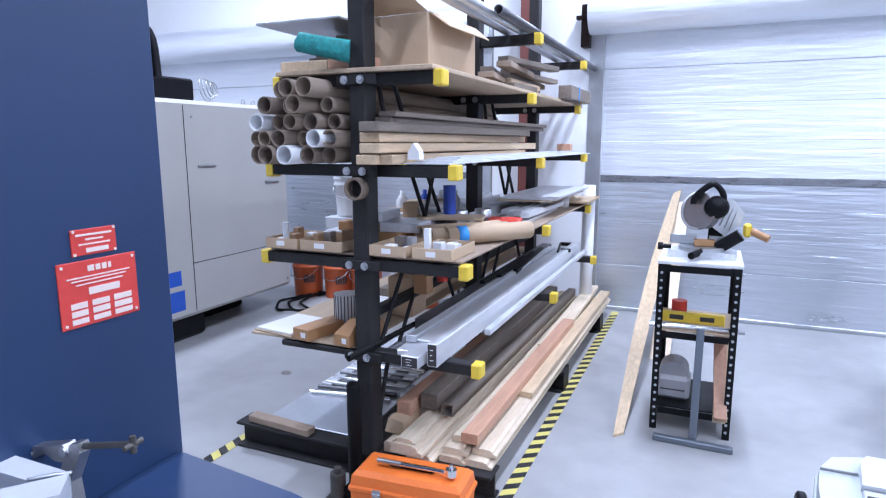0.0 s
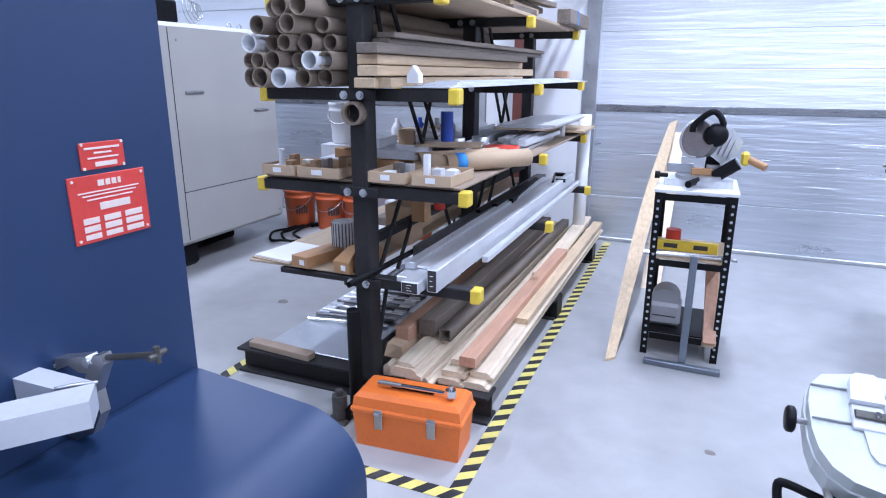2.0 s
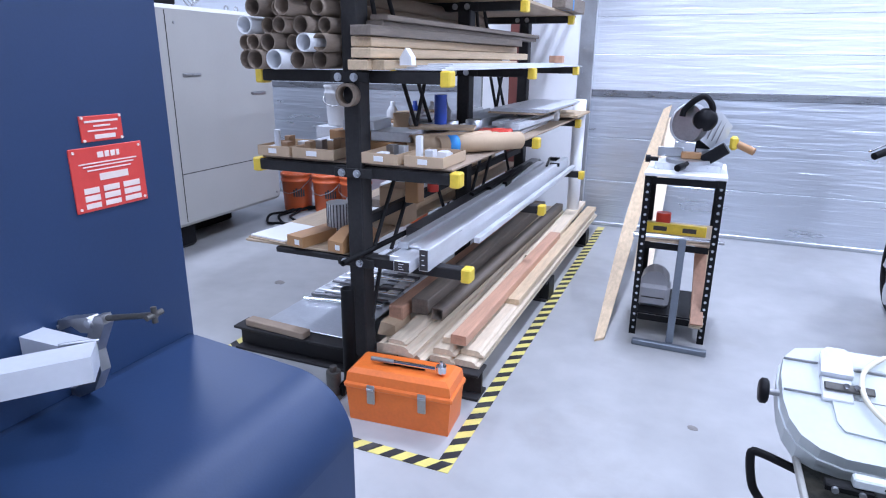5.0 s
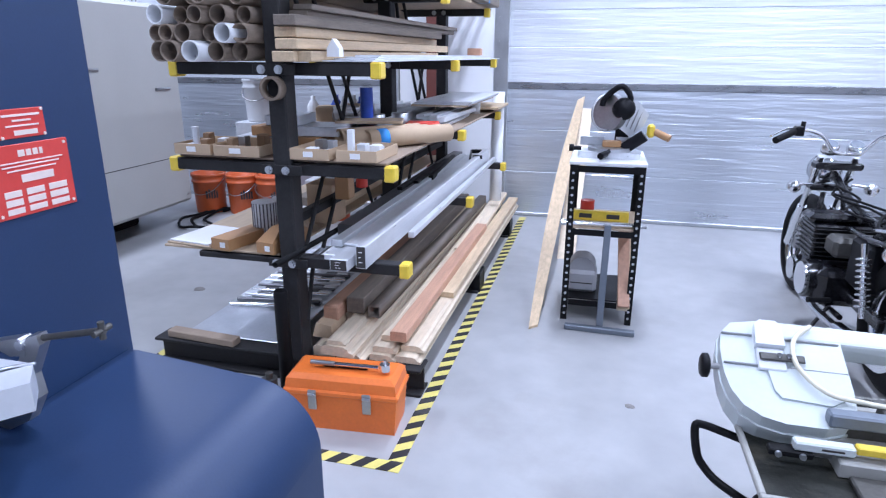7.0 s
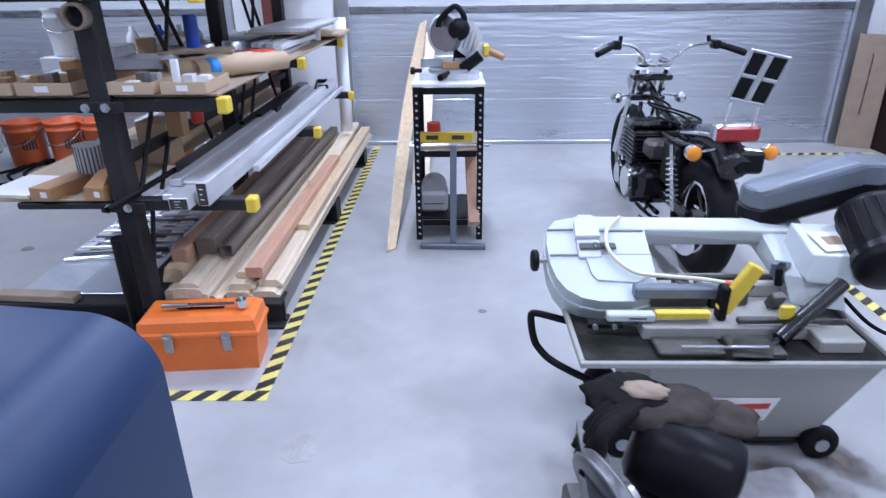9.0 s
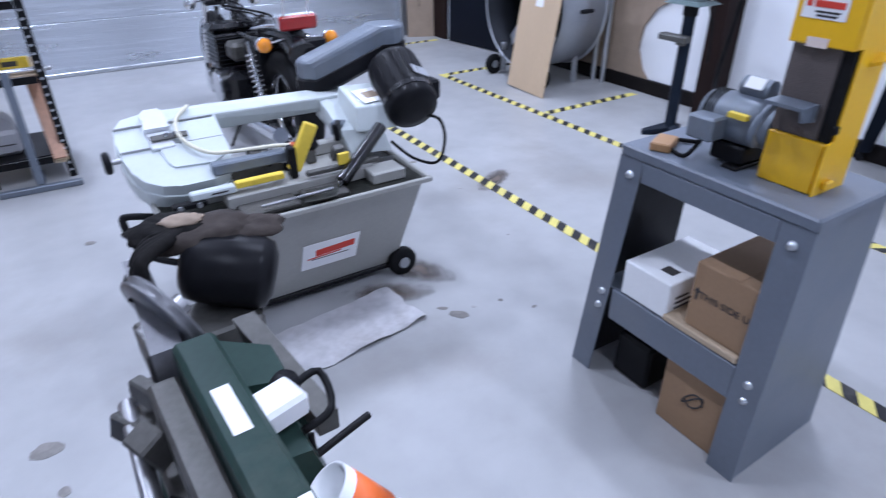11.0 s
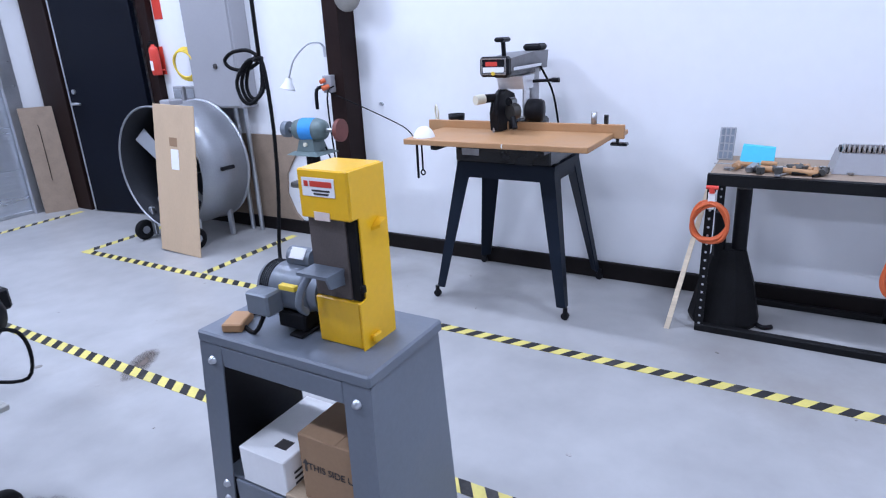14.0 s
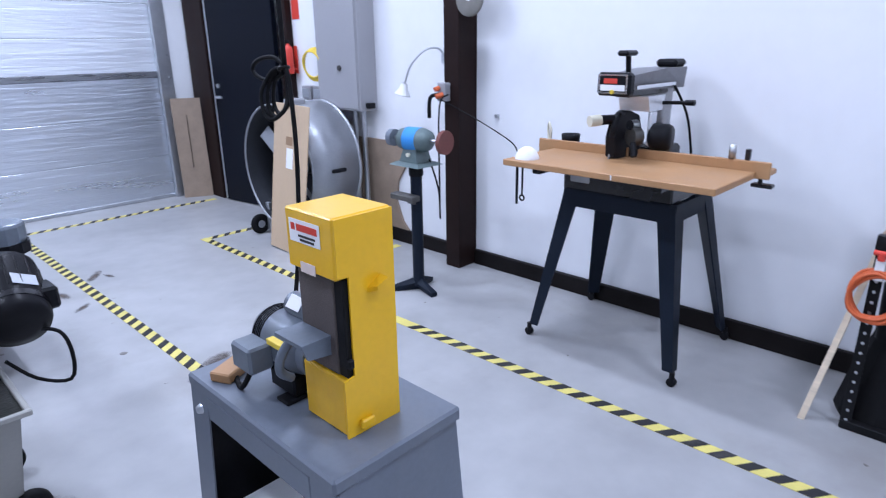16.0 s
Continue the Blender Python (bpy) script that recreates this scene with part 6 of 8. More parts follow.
wheel(0.0, 0.305, 0.13, "rear_wheel")
wheel(1.30, 0.315, 0.095, "front_wheel")
for s in (-1, 1):
    part("fork", Bld().cyl((s * 0.09, 1.30, 0.315), (s * 0.09, 1.02, 0.90), 0.018).cyl((s * 0.09, 1.30, 0.315), (s * 0.09, 1.17, 0.58), 0.026), "chrome", mb, "chrome fork leg")
    part("shock", Bld().cyl((s * 0.15, 0.02, 0.33), (s * 0.15, 0.14, 0.64), 0.012), "chrome", mb)
    sp = Bld()
    for k in range(9):
        t = k / 9
        sp.torus((s * 0.15, 0.04 + 0.085 * t, 0.38 + 0.22 * t), 0.026, 0.006, (0, 0.36, 0.93), 14, 6)
    part("shock_spring", sp, "chrome", mb, "chrome coil spring")
    part("exhaust", Bld().path([(s * 0.12, 0.85, 0.40), (s * 0.16, 0.80, 0.22), (s * 0.17, 0.5, 0.19), (s * 0.18, 0.1, 0.22)], 0.022, 10).cyl((s * 0.18, 0.15, 0.215), (s * 0.19, -0.30, 0.27), 0.04), "chrome", mb, "chrome exhaust pipe")
    part("swing_arm", Bld().box((s * 0.085 - 0.016, -0.02, 0.29), (s * 0.085 + 0.016, 0.50, 0.34), 0.005), "black_enamel", mb)
    tl = part("turn_signal", Bld().lathe([(0, 0), (0.03, 0.0), (0.036, 0.02), (0.034, 0.04), (0, 0.042)], (s * 0.172, -0.19, 0.68), (0, 1, 0)), "chrome", mb)
    part("amber_lens", Bld().lathe([(0, -0.018), (0.02, -0.016), (0.034, -0.004), (0.035, 0.002), (0, 0.003)], (s * 0.172, -0.193, 0.68), (0, 1, 0)), "amber", tl, "amber plastic lens")
    part("signal_stalk", Bld().cyl((s * 0.05, -0.15, 0.69), (s * 0.15, -0.17, 0.68), 0.007), "chrome", tl)
    fs = part("front_signal", Bld().lathe([(0, 0), (0.03, 0.0), (0.036, 0.02), (0.034, 0.045), (0, 0.047)], (s * 0.20, 1.00, 0.72), (0, 1, 0)), "chrome", mb, "chrome front turn signal")
    part("stalk", Bld().cyl((s * 0.1, 1.04, 0.74), (s * 0.2, 1.02, 0.73), 0.008), "chrome", fs)
    part("handlebar", Bld().path([(0, 0.93, 0.93), (s * 0.07, 0.92, 0.94), (s * 0.15, 0.90, 1.03), (s * 0.28, 0.84, 1.06), (s * 0.40, 0.74, 1.02)], 0.011, 8), "chrome", mb, "chrome high handlebar")
    gp = part("grip", Bld().cyl((s * 0.31, 0.815, 1.052), (s * 0.42, 0.725, 1.014), 0.018), "rubber", mb, "black rubber grip")
    part("switch_box", Bld().box((s * 0.285 - 0.022, 0.80, 1.03), (s * 0.285 + 0.022, 0.86, 1.08), 0.006), "black_plastic", gp)
    part("lever", Bld().path([(s * 0.27, 0.87, 1.06), (s * 0.34, 0.86, 1.06), (s * 0.43, 0.78, 1.03)], 0.006), "chrome", gp)
    part("mirror_clamp", Bld().cyl((s * 0.26, 0.86, 1.05), (s * 0.255, 0.87, 1.10), 0.012), "black_plastic", gp)
    ga = part("gauge", Bld().lathe([(0, 0), (0.042, 0.0), (0.046, 0.03), (0.043, 0.05), (0.036, 0.052), (0, 0.048)], (s * 0.065, 1.0, 0.93), (0, -0.45, 0.9)), "chrome", mb, "round chrome gauge")
    part("dial", Bld().cyl((s * 0.065, 0.977, 0.976), (s * 0.065, 0.9755, 0.979), 0.035), "motor_grey", ga, "grey dial face")
part("triple_clamp", Bld().box((-0.12, 0.97, 0.83), (0.12, 1.07, 0.87), 0.01).box((-0.11, 1.03, 0.70), (0.11, 1.12, 0.73), 0.01), "black_enamel", mb)
part("headlight", Bld().lathe([(0, -0.10), (0.05, -0.09), (0.085, -0.03), (0.09, 0.03), (0.082, 0.04), (0, 0.045)], (0, 1.18, 0.80), (0, 1, 0)), "chrome", mb)
part("frame_spine", Bld().path([(0, 1.03, 0.80), (0, 0.75, 0.70), (0, 0.4, 0.66), (0, 0.1, 0.66), (0, -0.12, 0.70)], 0.022, 10).path([(0.08, 0.5, 0.62), (0.10, 0.2, 0.64), (0.09, -0.1, 0.68)], 0.013, 8).path([(-0.08, 0.5, 0.62), (-0.10, 0.2, 0.64), (-0.09, -0.1, 0.68)], 0.013, 8), "black_enamel", mb, "bare black frame with the tank removed")
part("down_tube", Bld().path([(0.05, 1.0, 0.70), (0.09, 0.92, 0.35), (0.10, 0.80, 0.20), (0.10, 0.35, 0.20)], 0.014, 8).path([(-0.05, 1.0, 0.70), (-0.09, 0.92, 0.35), (-0.10, 0.80, 0.20), (-0.10, 0.35, 0.20)], 0.014, 8), "black_enamel", mb)
en = part("engine", Bld().box((-0.20, 0.42, 0.22), (0.20, 0.82, 0.42), 0.04).cyl((-0.23, 0.55, 0.33), (0.23, 0.55, 0.33), 0.10, seg=26).cyl((-0.22, 0.75, 0.32), (0.22, 0.75, 0.32), 0.075, seg=26), "black_enamel", mb, "black engine block")
for k in range(7):
    part("cooling_fin", Bld().box((-0.20, 0.60, 0.43 + 0.024 * k), (0.20, 0.84, 0.438 + 0.024 * k), 0.003), "black_enamel", en)
part("cylinder_head", Bld().box((-0.19, 0.61, 0.41), (0.19, 0.82, 0.60), 0.01).box((-0.21, 0.64, 0.60), (0.21, 0.80, 0.65), 0.02), "black_enamel", en)
part("engine_cover", Bld().cyl((-0.245, 0.55, 0.33), (-0.231, 0.55, 0.33), 0.085, seg=26).cyl((-0.235, 0.75, 0.32), (-0.221, 0.75, 0.32), 0.06, seg=26), "chrome", en, "polished engine side cover")
part("carburettor", Bld().box((-0.16, 0.42, 0.48), (0.16, 0.56, 0.58), 0.02), "cast", mb)
part("battery_box", Bld().box((-0.11, 0.16, 0.38), (0.11, 0.38, 0.62), 0.02), "black_plastic", mb)
for k in range(6):
    r7 = random.Random(70 + k)
    part("wiring", Bld().path([(r7.uniform(-0.1, 0.1), 1.0 - 0.16 * k * 0.8, 0.78 - 0.02 * k), (r7.uniform(-0.14, 0.14), 0.85 - 0.12 * k, 0.72), (r7.uniform(-0.1, 0.1), 0.62 - 0.1 * k, 0.70), (r7.uniform(-0.08, 0.08), 0.45 - 0.08 * k, 0.66)], 0.007, 6), "rubber", mb, "loose black wiring")
part("rear_fender", Bld().path([(0, 0.28, 0.60), (0, 0.12, 0.68), (0, -0.08, 0.69), (0, -0.24, 0.62)], 0.07, 12), "black_enamel", mb, "black rear mudguard")
part("fender_rail", Bld().path([(0.10, 0.2, 0.69), (0.10, -0.05, 0.74), (0.0, -0.20, 0.75), (-0.10, -0.05, 0.74), (-0.10, 0.2, 0.69)], 0.010, 8), "chrome", mb)
ta = part("tail_lamp", Bld().box((-0.10, -0.20, 0.735), (0.10, -0.14, 0.81), 0.012), "chrome", mb)
part("tail_lens", Bld().box((-0.095, -0.225, 0.738), (0.095, -0.201, 0.806), 0.010), "red_lens", ta, "red tail lamp lens")
part("plate_bracket", Bld().box((0.0, -0.26, 0.60), (0.12, -0.225, 0.70), 0.012), "black_plastic", mb)
part("chain_guard", Bld().box((0.12, 0.0, 0.38), (0.135, 0.42, 0.42), 0.004), "chrome", mb)
part("side_stand", Bld().cyl((-0.12, 0.45, 0.22), (-0.26, 0.40, 0.012), 0.010), "black_enamel", mb)
part("foot_peg", Bld().cyl((-0.14, 0.40, 0.27), (-0.25, 0.38, 0.27), 0.014).cyl((0.14, 0.40, 0.27), (0.25, 0.38, 0.27), 0.014), "rubber", mb)
part("brake_pedal", Bld().path([(0.14, 0.35, 0.26), (0.18, 0.42, 0.24), (0.17, 0.55, 0.25)], 0.008), "chrome", mb)

lr = part("luggage_rack", Bld().box((-0.10, -0.008, 0.0), (-0.088, 0.008, 0.24), 0.003).box((0.088, -0.008, 0.0), (0.10, 0.008, 0.24), 0.003).box((-0.088, -0.006, 0.0), (0.088, 0.006, 0.012), 0.003).box((-0.088, -0.006, 0.228), (0.088, 0.006, 0.24), 0.003).box((-0.014, -0.007, 0.013), (0.014, 0.007, 0.227), 0.003).box((-0.088, -0.0055, 0.112), (-0.015, 0.0055, 0.128), 0.003).box((0.015, -0.0055, 0.112), (0.088, 0.0055, 0.128), 0.003), "galv", mb, "upright pale metal rack frame behind the seat rail")
lr.matrix_basis = pose(-0.035, -0.30, 0.925, 14, 12, 0) @ Matrix.Diagonal((0.85, 1, 0.9, 1))
for i_ in (-1, 1):
    for z_ in (0.014, 0.13):
        part("dark_pad", Bld().box((i_ * 0.052 - 0.034, -0.004, z_), (i_ * 0.052 + 0.034, 0.004, z_ + 0.096), 0.002), "black_plastic", lr, "black pad")
for x0, x1 in ((-0.06, -0.095), (0.06, 0.03)):
    part("rack_stay", Bld().cyl((x0, -0.18, 0.74), (x1, -0.295, 0.93), 0.005, seg=8), "chrome", mb, "thin chrome rack stay")

# ---- small green band saw ----
gs = thing("green_band_saw", "old dark green metal-cutting band saw on thin legs", "band saw", (0.545, 0.16, 0.095), rz=3)
part("leg", Bld().hull([(-0.14, -0.30, -0.095), (-0.10, -0.30, -0.095), (-0.10, -0.25, -0.095), (-0.14, -0.25, -0.095), (-0.09, -0.22, 0.42), (-0.05, -0.22, 0.42), (-0.05, -0.18, 0.42), (-0.09, -0.18, 0.42)]), "green_paint", gs)
part("leg", Bld().hull([(0.10, -0.30, -0.095), (0.14, -0.30, -0.095), (0.14, -0.25, -0.095), (0.10, -0.25, -0.095), (0.05, -0.22, 0.42), (0.09, -0.22, 0.42), (0.09, -0.18, 0.42), (0.05, -0.18, 0.42)]), "green_paint", gs)
part("leg", Bld().hull([(-0.14, 0.30, -0.095), (-0.10, 0.30, -0.095), (-0.10, 0.34, -0.095), (-0.14, 0.34, -0.095), (-0.09, 0.24, 0.42), (-0.05, 0.24, 0.42), (-0.05, 0.28, 0.42), (-0.09, 0.28, 0.42)]), "green_paint", gs)
part("leg", Bld().hull([(0.10, 0.30, -0.095), (0.14, 0.30, -0.095), (0.14, 0.34, -0.095), (0.10, 0.34, -0.095), (0.05, 0.24, 0.42), (0.09, 0.24, 0.42), (0.09, 0.28, 0.42), (0.05, 0.28, 0.42)]), "green_paint", gs)
part("bed", Bld().box((-0.09, -0.30, 0.42), (0.09, 0.42, 0.47), 0.008), "cast", gs, "grimy cast iron bed")
part("beam", Bld().box((-0.022, -0.21, 0.54), (0.044, 0.27, 0.625), 0.008), "green_paint", gs, "dark green saw beam")
part("beam_side", Bld().box((-0.07, -0.20, 0.50), (-0.024, 0.26, 0.575), 0.006), "cast", gs)
part("paper_label", Bld().box((-0.004, 0.03, 0.6253), (0.022, 0.13, 0.6262), 0.0003), "paper", gs, "faded white label")
part("paper_label", Bld().box((-0.004, -0.20, 0.6253), (0.040, -0.10, 0.6262), 0.0003), "paper", gs, "faded white label")
part("gear_case", Bld().hull([(0.046, 0.15, 0.48), (0.14, 0.13, 0.48), (0.15, 0.26, 0.48), (0.046, 0.32, 0.48), (0.046, 0.17, 0.575), (0.115, 0.15, 0.57), (0.12, 0.24, 0.575), (0.046, 0.30, 0.58)]), "green_paint", gs, "dark green gear case")
pu = part("pulley", Bld().lathe([(0, -0.012), (0.085, -0.012), (0.09, -0.006), (0.078, 0.0), (0.09, 0.006), (0.085, 0.012), (0.03, 0.014), (0, 0.014)], (-0.005, 0.38, 0.60), (1, 0.35, 0.35)), "arm_grey", gs, "grey spoked pulley")
part("pulley_bracket", Bld().hull([(-0.05, 0.27, 0.52), (0.0, 0.27, 0.52), (-0.05, 0.29, 0.60), (0.0, 0.29, 0.60), (-0.035, 0.50, 0.66), (0.0, 0.50, 0.66), (-0.035, 0.50, 0.63), (0.0, 0.50, 0.63)]), "arm_grey", gs, "pale cast pulley bracket")
part("pulley_hub", Bld().cyl((-0.045, 0.366, 0.586), (0.03, 0.392, 0.612), 0.018), "steel", pu)
part("motor", Bld().lathe([(0, -0.085), (0.05, -0.083), (0.066, -0.072), (0.071, -0.05), (0.071, 0.055), (0.063, 0.075), (0.04, 0.085), (0, 0.087)], (0.135, 0.47, 0.60), (0.9, -0.5, -0.25)), "black_plastic", gs, "black motor")
part("gear_case", Bld().hull([(0.03, 0.0, 0.48), (0.11, 0.0, 0.48), (0.12, 0.10, 0.48), (0.03, 0.10, 0.48), (0.03, 0.02, 0.56), (0.09, 0.02, 0.55), (0.09, 0.09, 0.56), (0.03, 0.09, 0.57)]), "green_paint", gs)
part("case_knob", Bld().lathe([(0, -0.012), (0.018, -0.01), (0.023, 0.0), (0.018, 0.014), (0, 0.016)], (0.095, 0.115, 0.595), (0.2, -0.2, 1), 18), "black_plastic", gs, "black knob")
part("cast_arm", Bld().hull([(0.13, 0.10, 0.48), (0.165, 0.10, 0.48), (0.10, 0.33, 0.53), (0.15, 0.33, 0.53), (0.13, 0.10, 0.52), (0.165, 0.10, 0.52), (0.09, 0.34, 0.58), (0.13, 0.34, 0.58)]), "cast", gs, "grimy cast arm")
part("motor_mount", Bld().box((-0.05, 0.38, 0.47), (0.16, 0.50, 0.535), 0.006), "cast", gs)
part("screw_shaft", Bld().cyl((0.04, 0.02, 0.52), (0.20, 0.065, 0.515), 0.006).cyl((0.09, 0.02, 0.49), (0.10, 0.05, 0.55), 0.005), "black_iron", gs, "black cross handle screw")
part("vise_jaw", Bld().box((0.02, -0.20, 0.47), (0.13, -0.02, 0.484), 0.004), "cast", gs)
part("switch_box", Bld().box((0.03, 0.035, 0.575), (0.12, 0.095, 0.615), 0.006, pose(0, 0, 0, 0, 0, 12)), "white_plastic", gs, "white plastic switch box")
part("hose", Bld().path([(0.10, 0.10, 0.60), (0.15, 0.12, 0.59), (0.14, 0.06, 0.57), (0.09, 0.05, 0.56)], 0.006), "rubber", gs)
part("side_rod", Bld().cyl((-0.13, -0.2, 0.46), (-0.10, 0.30, 0.52), 0.014), "steel", gs)
part("side_knob", Bld().cyl((-0.19, -0.10, 0.47), (-0.11, -0.10, 0.47), 0.012).cyl((-0.21, -0.10, 0.47), (-0.19, -0.10, 0.47), 0.024), "black_plastic", gs)
for k in range(8):
    r8 = random.Random(90 + k)
    part("linkage", Bld().box((0, 0, 0), (r8.uniform(0.02, 0.05), r8.uniform(0.03, 0.07), r8.uniform(0.03, 0.06)), 0.004, pose(-0.12 + r8.uniform(0, 0.06), -0.2 + 0.07 * k, 0.44 + r8.uniform(0, 0.06), 0, r8.uniform(-30, 30), r8.uniform(0, 40))), r8.choice(("cast", "black_plastic", "steel")), gs, "grimy cast bracket")
cup = thing("paper_cup", "white cup with an orange print tipped over on the saw", "cup", (0.685, 0.075, 0.575))
CUP = pose(0, 0, 0, -16, -38, 0)
part("cup_wall", Bld().pipe(CUP @ Vector((0, 0, 0)), CUP @ Vector((0, 0, 0.11)), 0.037, 0.0345, 28), "white_plastic", cup)
part("cup_base", Bld().cyl(CUP @ Vector((0, 0, 0.002)), CUP @ Vector((0, 0, 0.006)), 0.0344, seg=28), "white_plastic", cup)
part("print_band", Bld().pipe(CUP @ Vector((0, 0, 0.02)), CUP @ Vector((0, 0, 0.092)), 0.0377, 0.0371, 28), "cup_orange", cup, "orange printed band")
gl = thing("work_gloves", "pair of grimy leather work gloves heaped on the saw", "gloves", (0.60, 0.68, 0.715))
def cloth(c, r, sx, sy, sz, seed):
    """A crumpled, folded pad of leather."""
    b = Bld().ball((0, 0, 0), 1.0, seg=26)
    for v in b.bm.verts:
        q = v.co.copy()
        k = 1 + 0.28 * noise.noise(q * 2.2 + Vector((seed, 0, 0))) + 0.14 * noise.noise(q * 6 + Vector((0, seed, 0)))
        v.co = Vector(c) + Vector((q.x * r * sx * k, q.y * r * sy * k, q.z * r * sz * k))
    return b


part("palm", cloth((0.03, 0.0, 0.045), 0.085, 1.15, 0.65, 0.30, 2), "leather", gl)
part("palm", cloth((-0.03, 0.02, 0.060), 0.07, 1.0, 0.7, 0.30, 7), "glove_dark", gl)
for k in range(4):
    part("finger", Bld().path([(0.0, 0.0, 0.06), (-0.06 - 0.008 * k, -0.015 - 0.02 * k, 0.062), (-0.095, -0.03 - 0.02 * k, 0.035), (-0.115, -0.045 - 0.02 * k, 0.002)], 0.0125, 8), "glove_dark", gl)
part("cuff", cloth((0.11, -0.01, 0.035), 0.055, 1.2, 0.8, 0.35, 4), "leather", gl)
part("patch", cloth((-0.005, 0.01, 0.074), 0.035, 1.2, 0.6, 0.32, 9), "osb", gl, "pale worn patch")

# ---- grey stand with belt sander ----
cs = thing("machine_stand", "slate grey pressed-steel machine stand with a shelf", "stand", (1.66, 0.09, 0.0))
T = 0.75
# splayed side panels and bolted front frame
def slab(b, quad, thick):
    """A flat plate through four corners, thickened along its normal."""
    q = [Vector(p) for p in quad]
    n = (q[1] - q[0]).cross(q[2] - q[0]).normalized() * thick
    return b.hull([tuple(p) for p in q] + [tuple(p + n) for p in q])


tl_, tr_, bl_, br_ = 0.51, 0.005, 0.585, 0.0
part("top", Bld().box((0.0, 0.0, T - 0.03), (0.30, 0.52, T), 0.005), "grey_cab", cs)
part("side_panel", slab(Bld(), [(0.012, 0.004, T - 0.03), (0.298, 0.012, T - 0.03), (0.37, 0.012, 0), (0.0, 0.004, 0)], 0.004), "grey_cab", cs)
part("side_panel", slab(Bld(), [(0.012, 0.516, T - 0.03), (0.298, 0.508, T - 0.03), (0.37, 0.575, 0), (0.0, 0.585, 0)], -0.004), "grey_cab", cs)
part("leg_front", slab(Bld(), [(0.008, 0.0, T - 0.03), (0.008, 0.075, T - 0.03), (-0.004, 0.075, 0), (-0.004, 0.0, 0)], 0.004), "grey_cab", cs)
part("leg_front", slab(Bld(), [(0.008, 0.445, T - 0.03), (0.008, 0.52, T - 0.03), (-0.004, 0.588, 0), (-0.004, 0.515, 0)], 0.004), "grey_cab", cs)
part("front_rail", Bld().box((0.002, 0.0755, T - 0.085), (0.010, 0.4445, T - 0.0305), 0.002), "grey_cab", cs)
part("front_rail", Bld().box((-0.002, 0.0755, 0.225), (0.006, 0.475, 0.325), 0.002), "grey_cab", cs)
part("back_rail", Bld().box((0.28, 0.02, T - 0.09), (0.288, 0.50, T - 0.031), 0.002).box((0.33, 0.02, 0.225), (0.338, 0.54, 0.325), 0.002), "grey_cab", cs)
part("shelf", Bld().box((0.008, 0.02, 0.318), (0.33, 0.53, 0.326), 0.002), "grey_cab", cs)
# Added black plate: shade on the side panel's inside put into colour.
part("inner_shade_panel", slab(Bld(), [(0.02, 0.506, T - 0.035), (0.29, 0.498, T - 0.035), (0.355, 0.566, 0.004), (0.012, 0.572, 0.004)], -0.003), "black_plastic", cs, "added black plate for the unlit inside of the side panel")
part("shelf_board", Bld().box((0.0, 0.08, 0.327), (0.26, 0.30, 0.345), 0.003), "ply", cs, "plywood board on the shelf")
for y, z in ((0.04, T - 0.075), (0.482, T - 0.075), (0.035, 0.30), (0.51, 0.30), (0.035, 0.25), (0.515, 0.25)):
    part("bolt", Bld().lathe([(0, 0.012), (0.008, 0.010), (0.012, 0.0)], (0.004 if z > 0.5 else -0.001, y, z), (-1, 0, 0), 14), "bolt", cs, "round-headed carriage bolt")
wb = thing("white_carton", "small white carton with black print on the shelf", "box", (1.665, 0.385, 0.327), rz=0)
part("carton", Bld().box((0, 0, 0), (0.26, 0.155, 0.105), 0.003), "paper", wb)
for k in range(3):
    part("print", Bld().box((0.03, -0.0012, 0.02 + 0.016 * k), (0.12 - 0.02 * k, -0.0002, 0.027 + 0.016 * k), 0.0002), "ink", wb, "black print")
part("print", Bld().box((0.04, 0.03, 0.1052), (0.075, 0.07, 0.106), 0.0002), "ink", wb, "black print")
bb_ = thing("brown_carton", "brown cardboard carton taped shut on the stand shelf", "box", (1.675, 0.135, 0.346))
part("carton", Bld().box((0, 0, 0), (0.27, 0.20, 0.185), 0.003), "card_dark", bb_)
part("tape_strip", Bld().box((0.0, 0.085, 0.1852), (0.27, 0.115, 0.1862), 0.0002), "card_dark", bb_, "glossy tape strip")
lettering("print", "THIS SIDE UP", 0.026, "ink", bb_, pose(-0.0012, 0.10, 0.10, 90, 0, -90), "black stencilled words")
for yy in (0.017, 0.183):
    part("arrow", Bld().prism([(-0.003, 0.0), (0.003, 0.0), (0.003, 0.022), (0.009, 0.022), (0.0, 0.036), (-0.009, 0.022), (-0.003, 0.022)], -0.0013, -0.0003, "yz", Matrix.Translation((0, yy, 0.082))), "ink", bb_, "black arrow")
fb = thing("floor_carton", "scuffed brown carton with faded scribble under the stand", "box", (1.68, 0.11, 0.0))
part("carton", Bld().box((0, 0, 0), (0.28, 0.25, 0.215), 0.003), "card_dark", fb)
part("scribble", Bld().path([(-0.001, 0.15 - 0.03 * math.cos(0.8 * j), 0.13 + 0.025 * math.sin(1.1 * j)) for j in range(12)], 0.0022, 6), "ink", fb, "dark scribble")
solo("dark_bin", Bld().box((0, 0, 0), (0.22, 0.13, 0.15), 0.01), "black_plastic", "black box pushed under the stand", "box", (1.72, 0.44, 0.0))

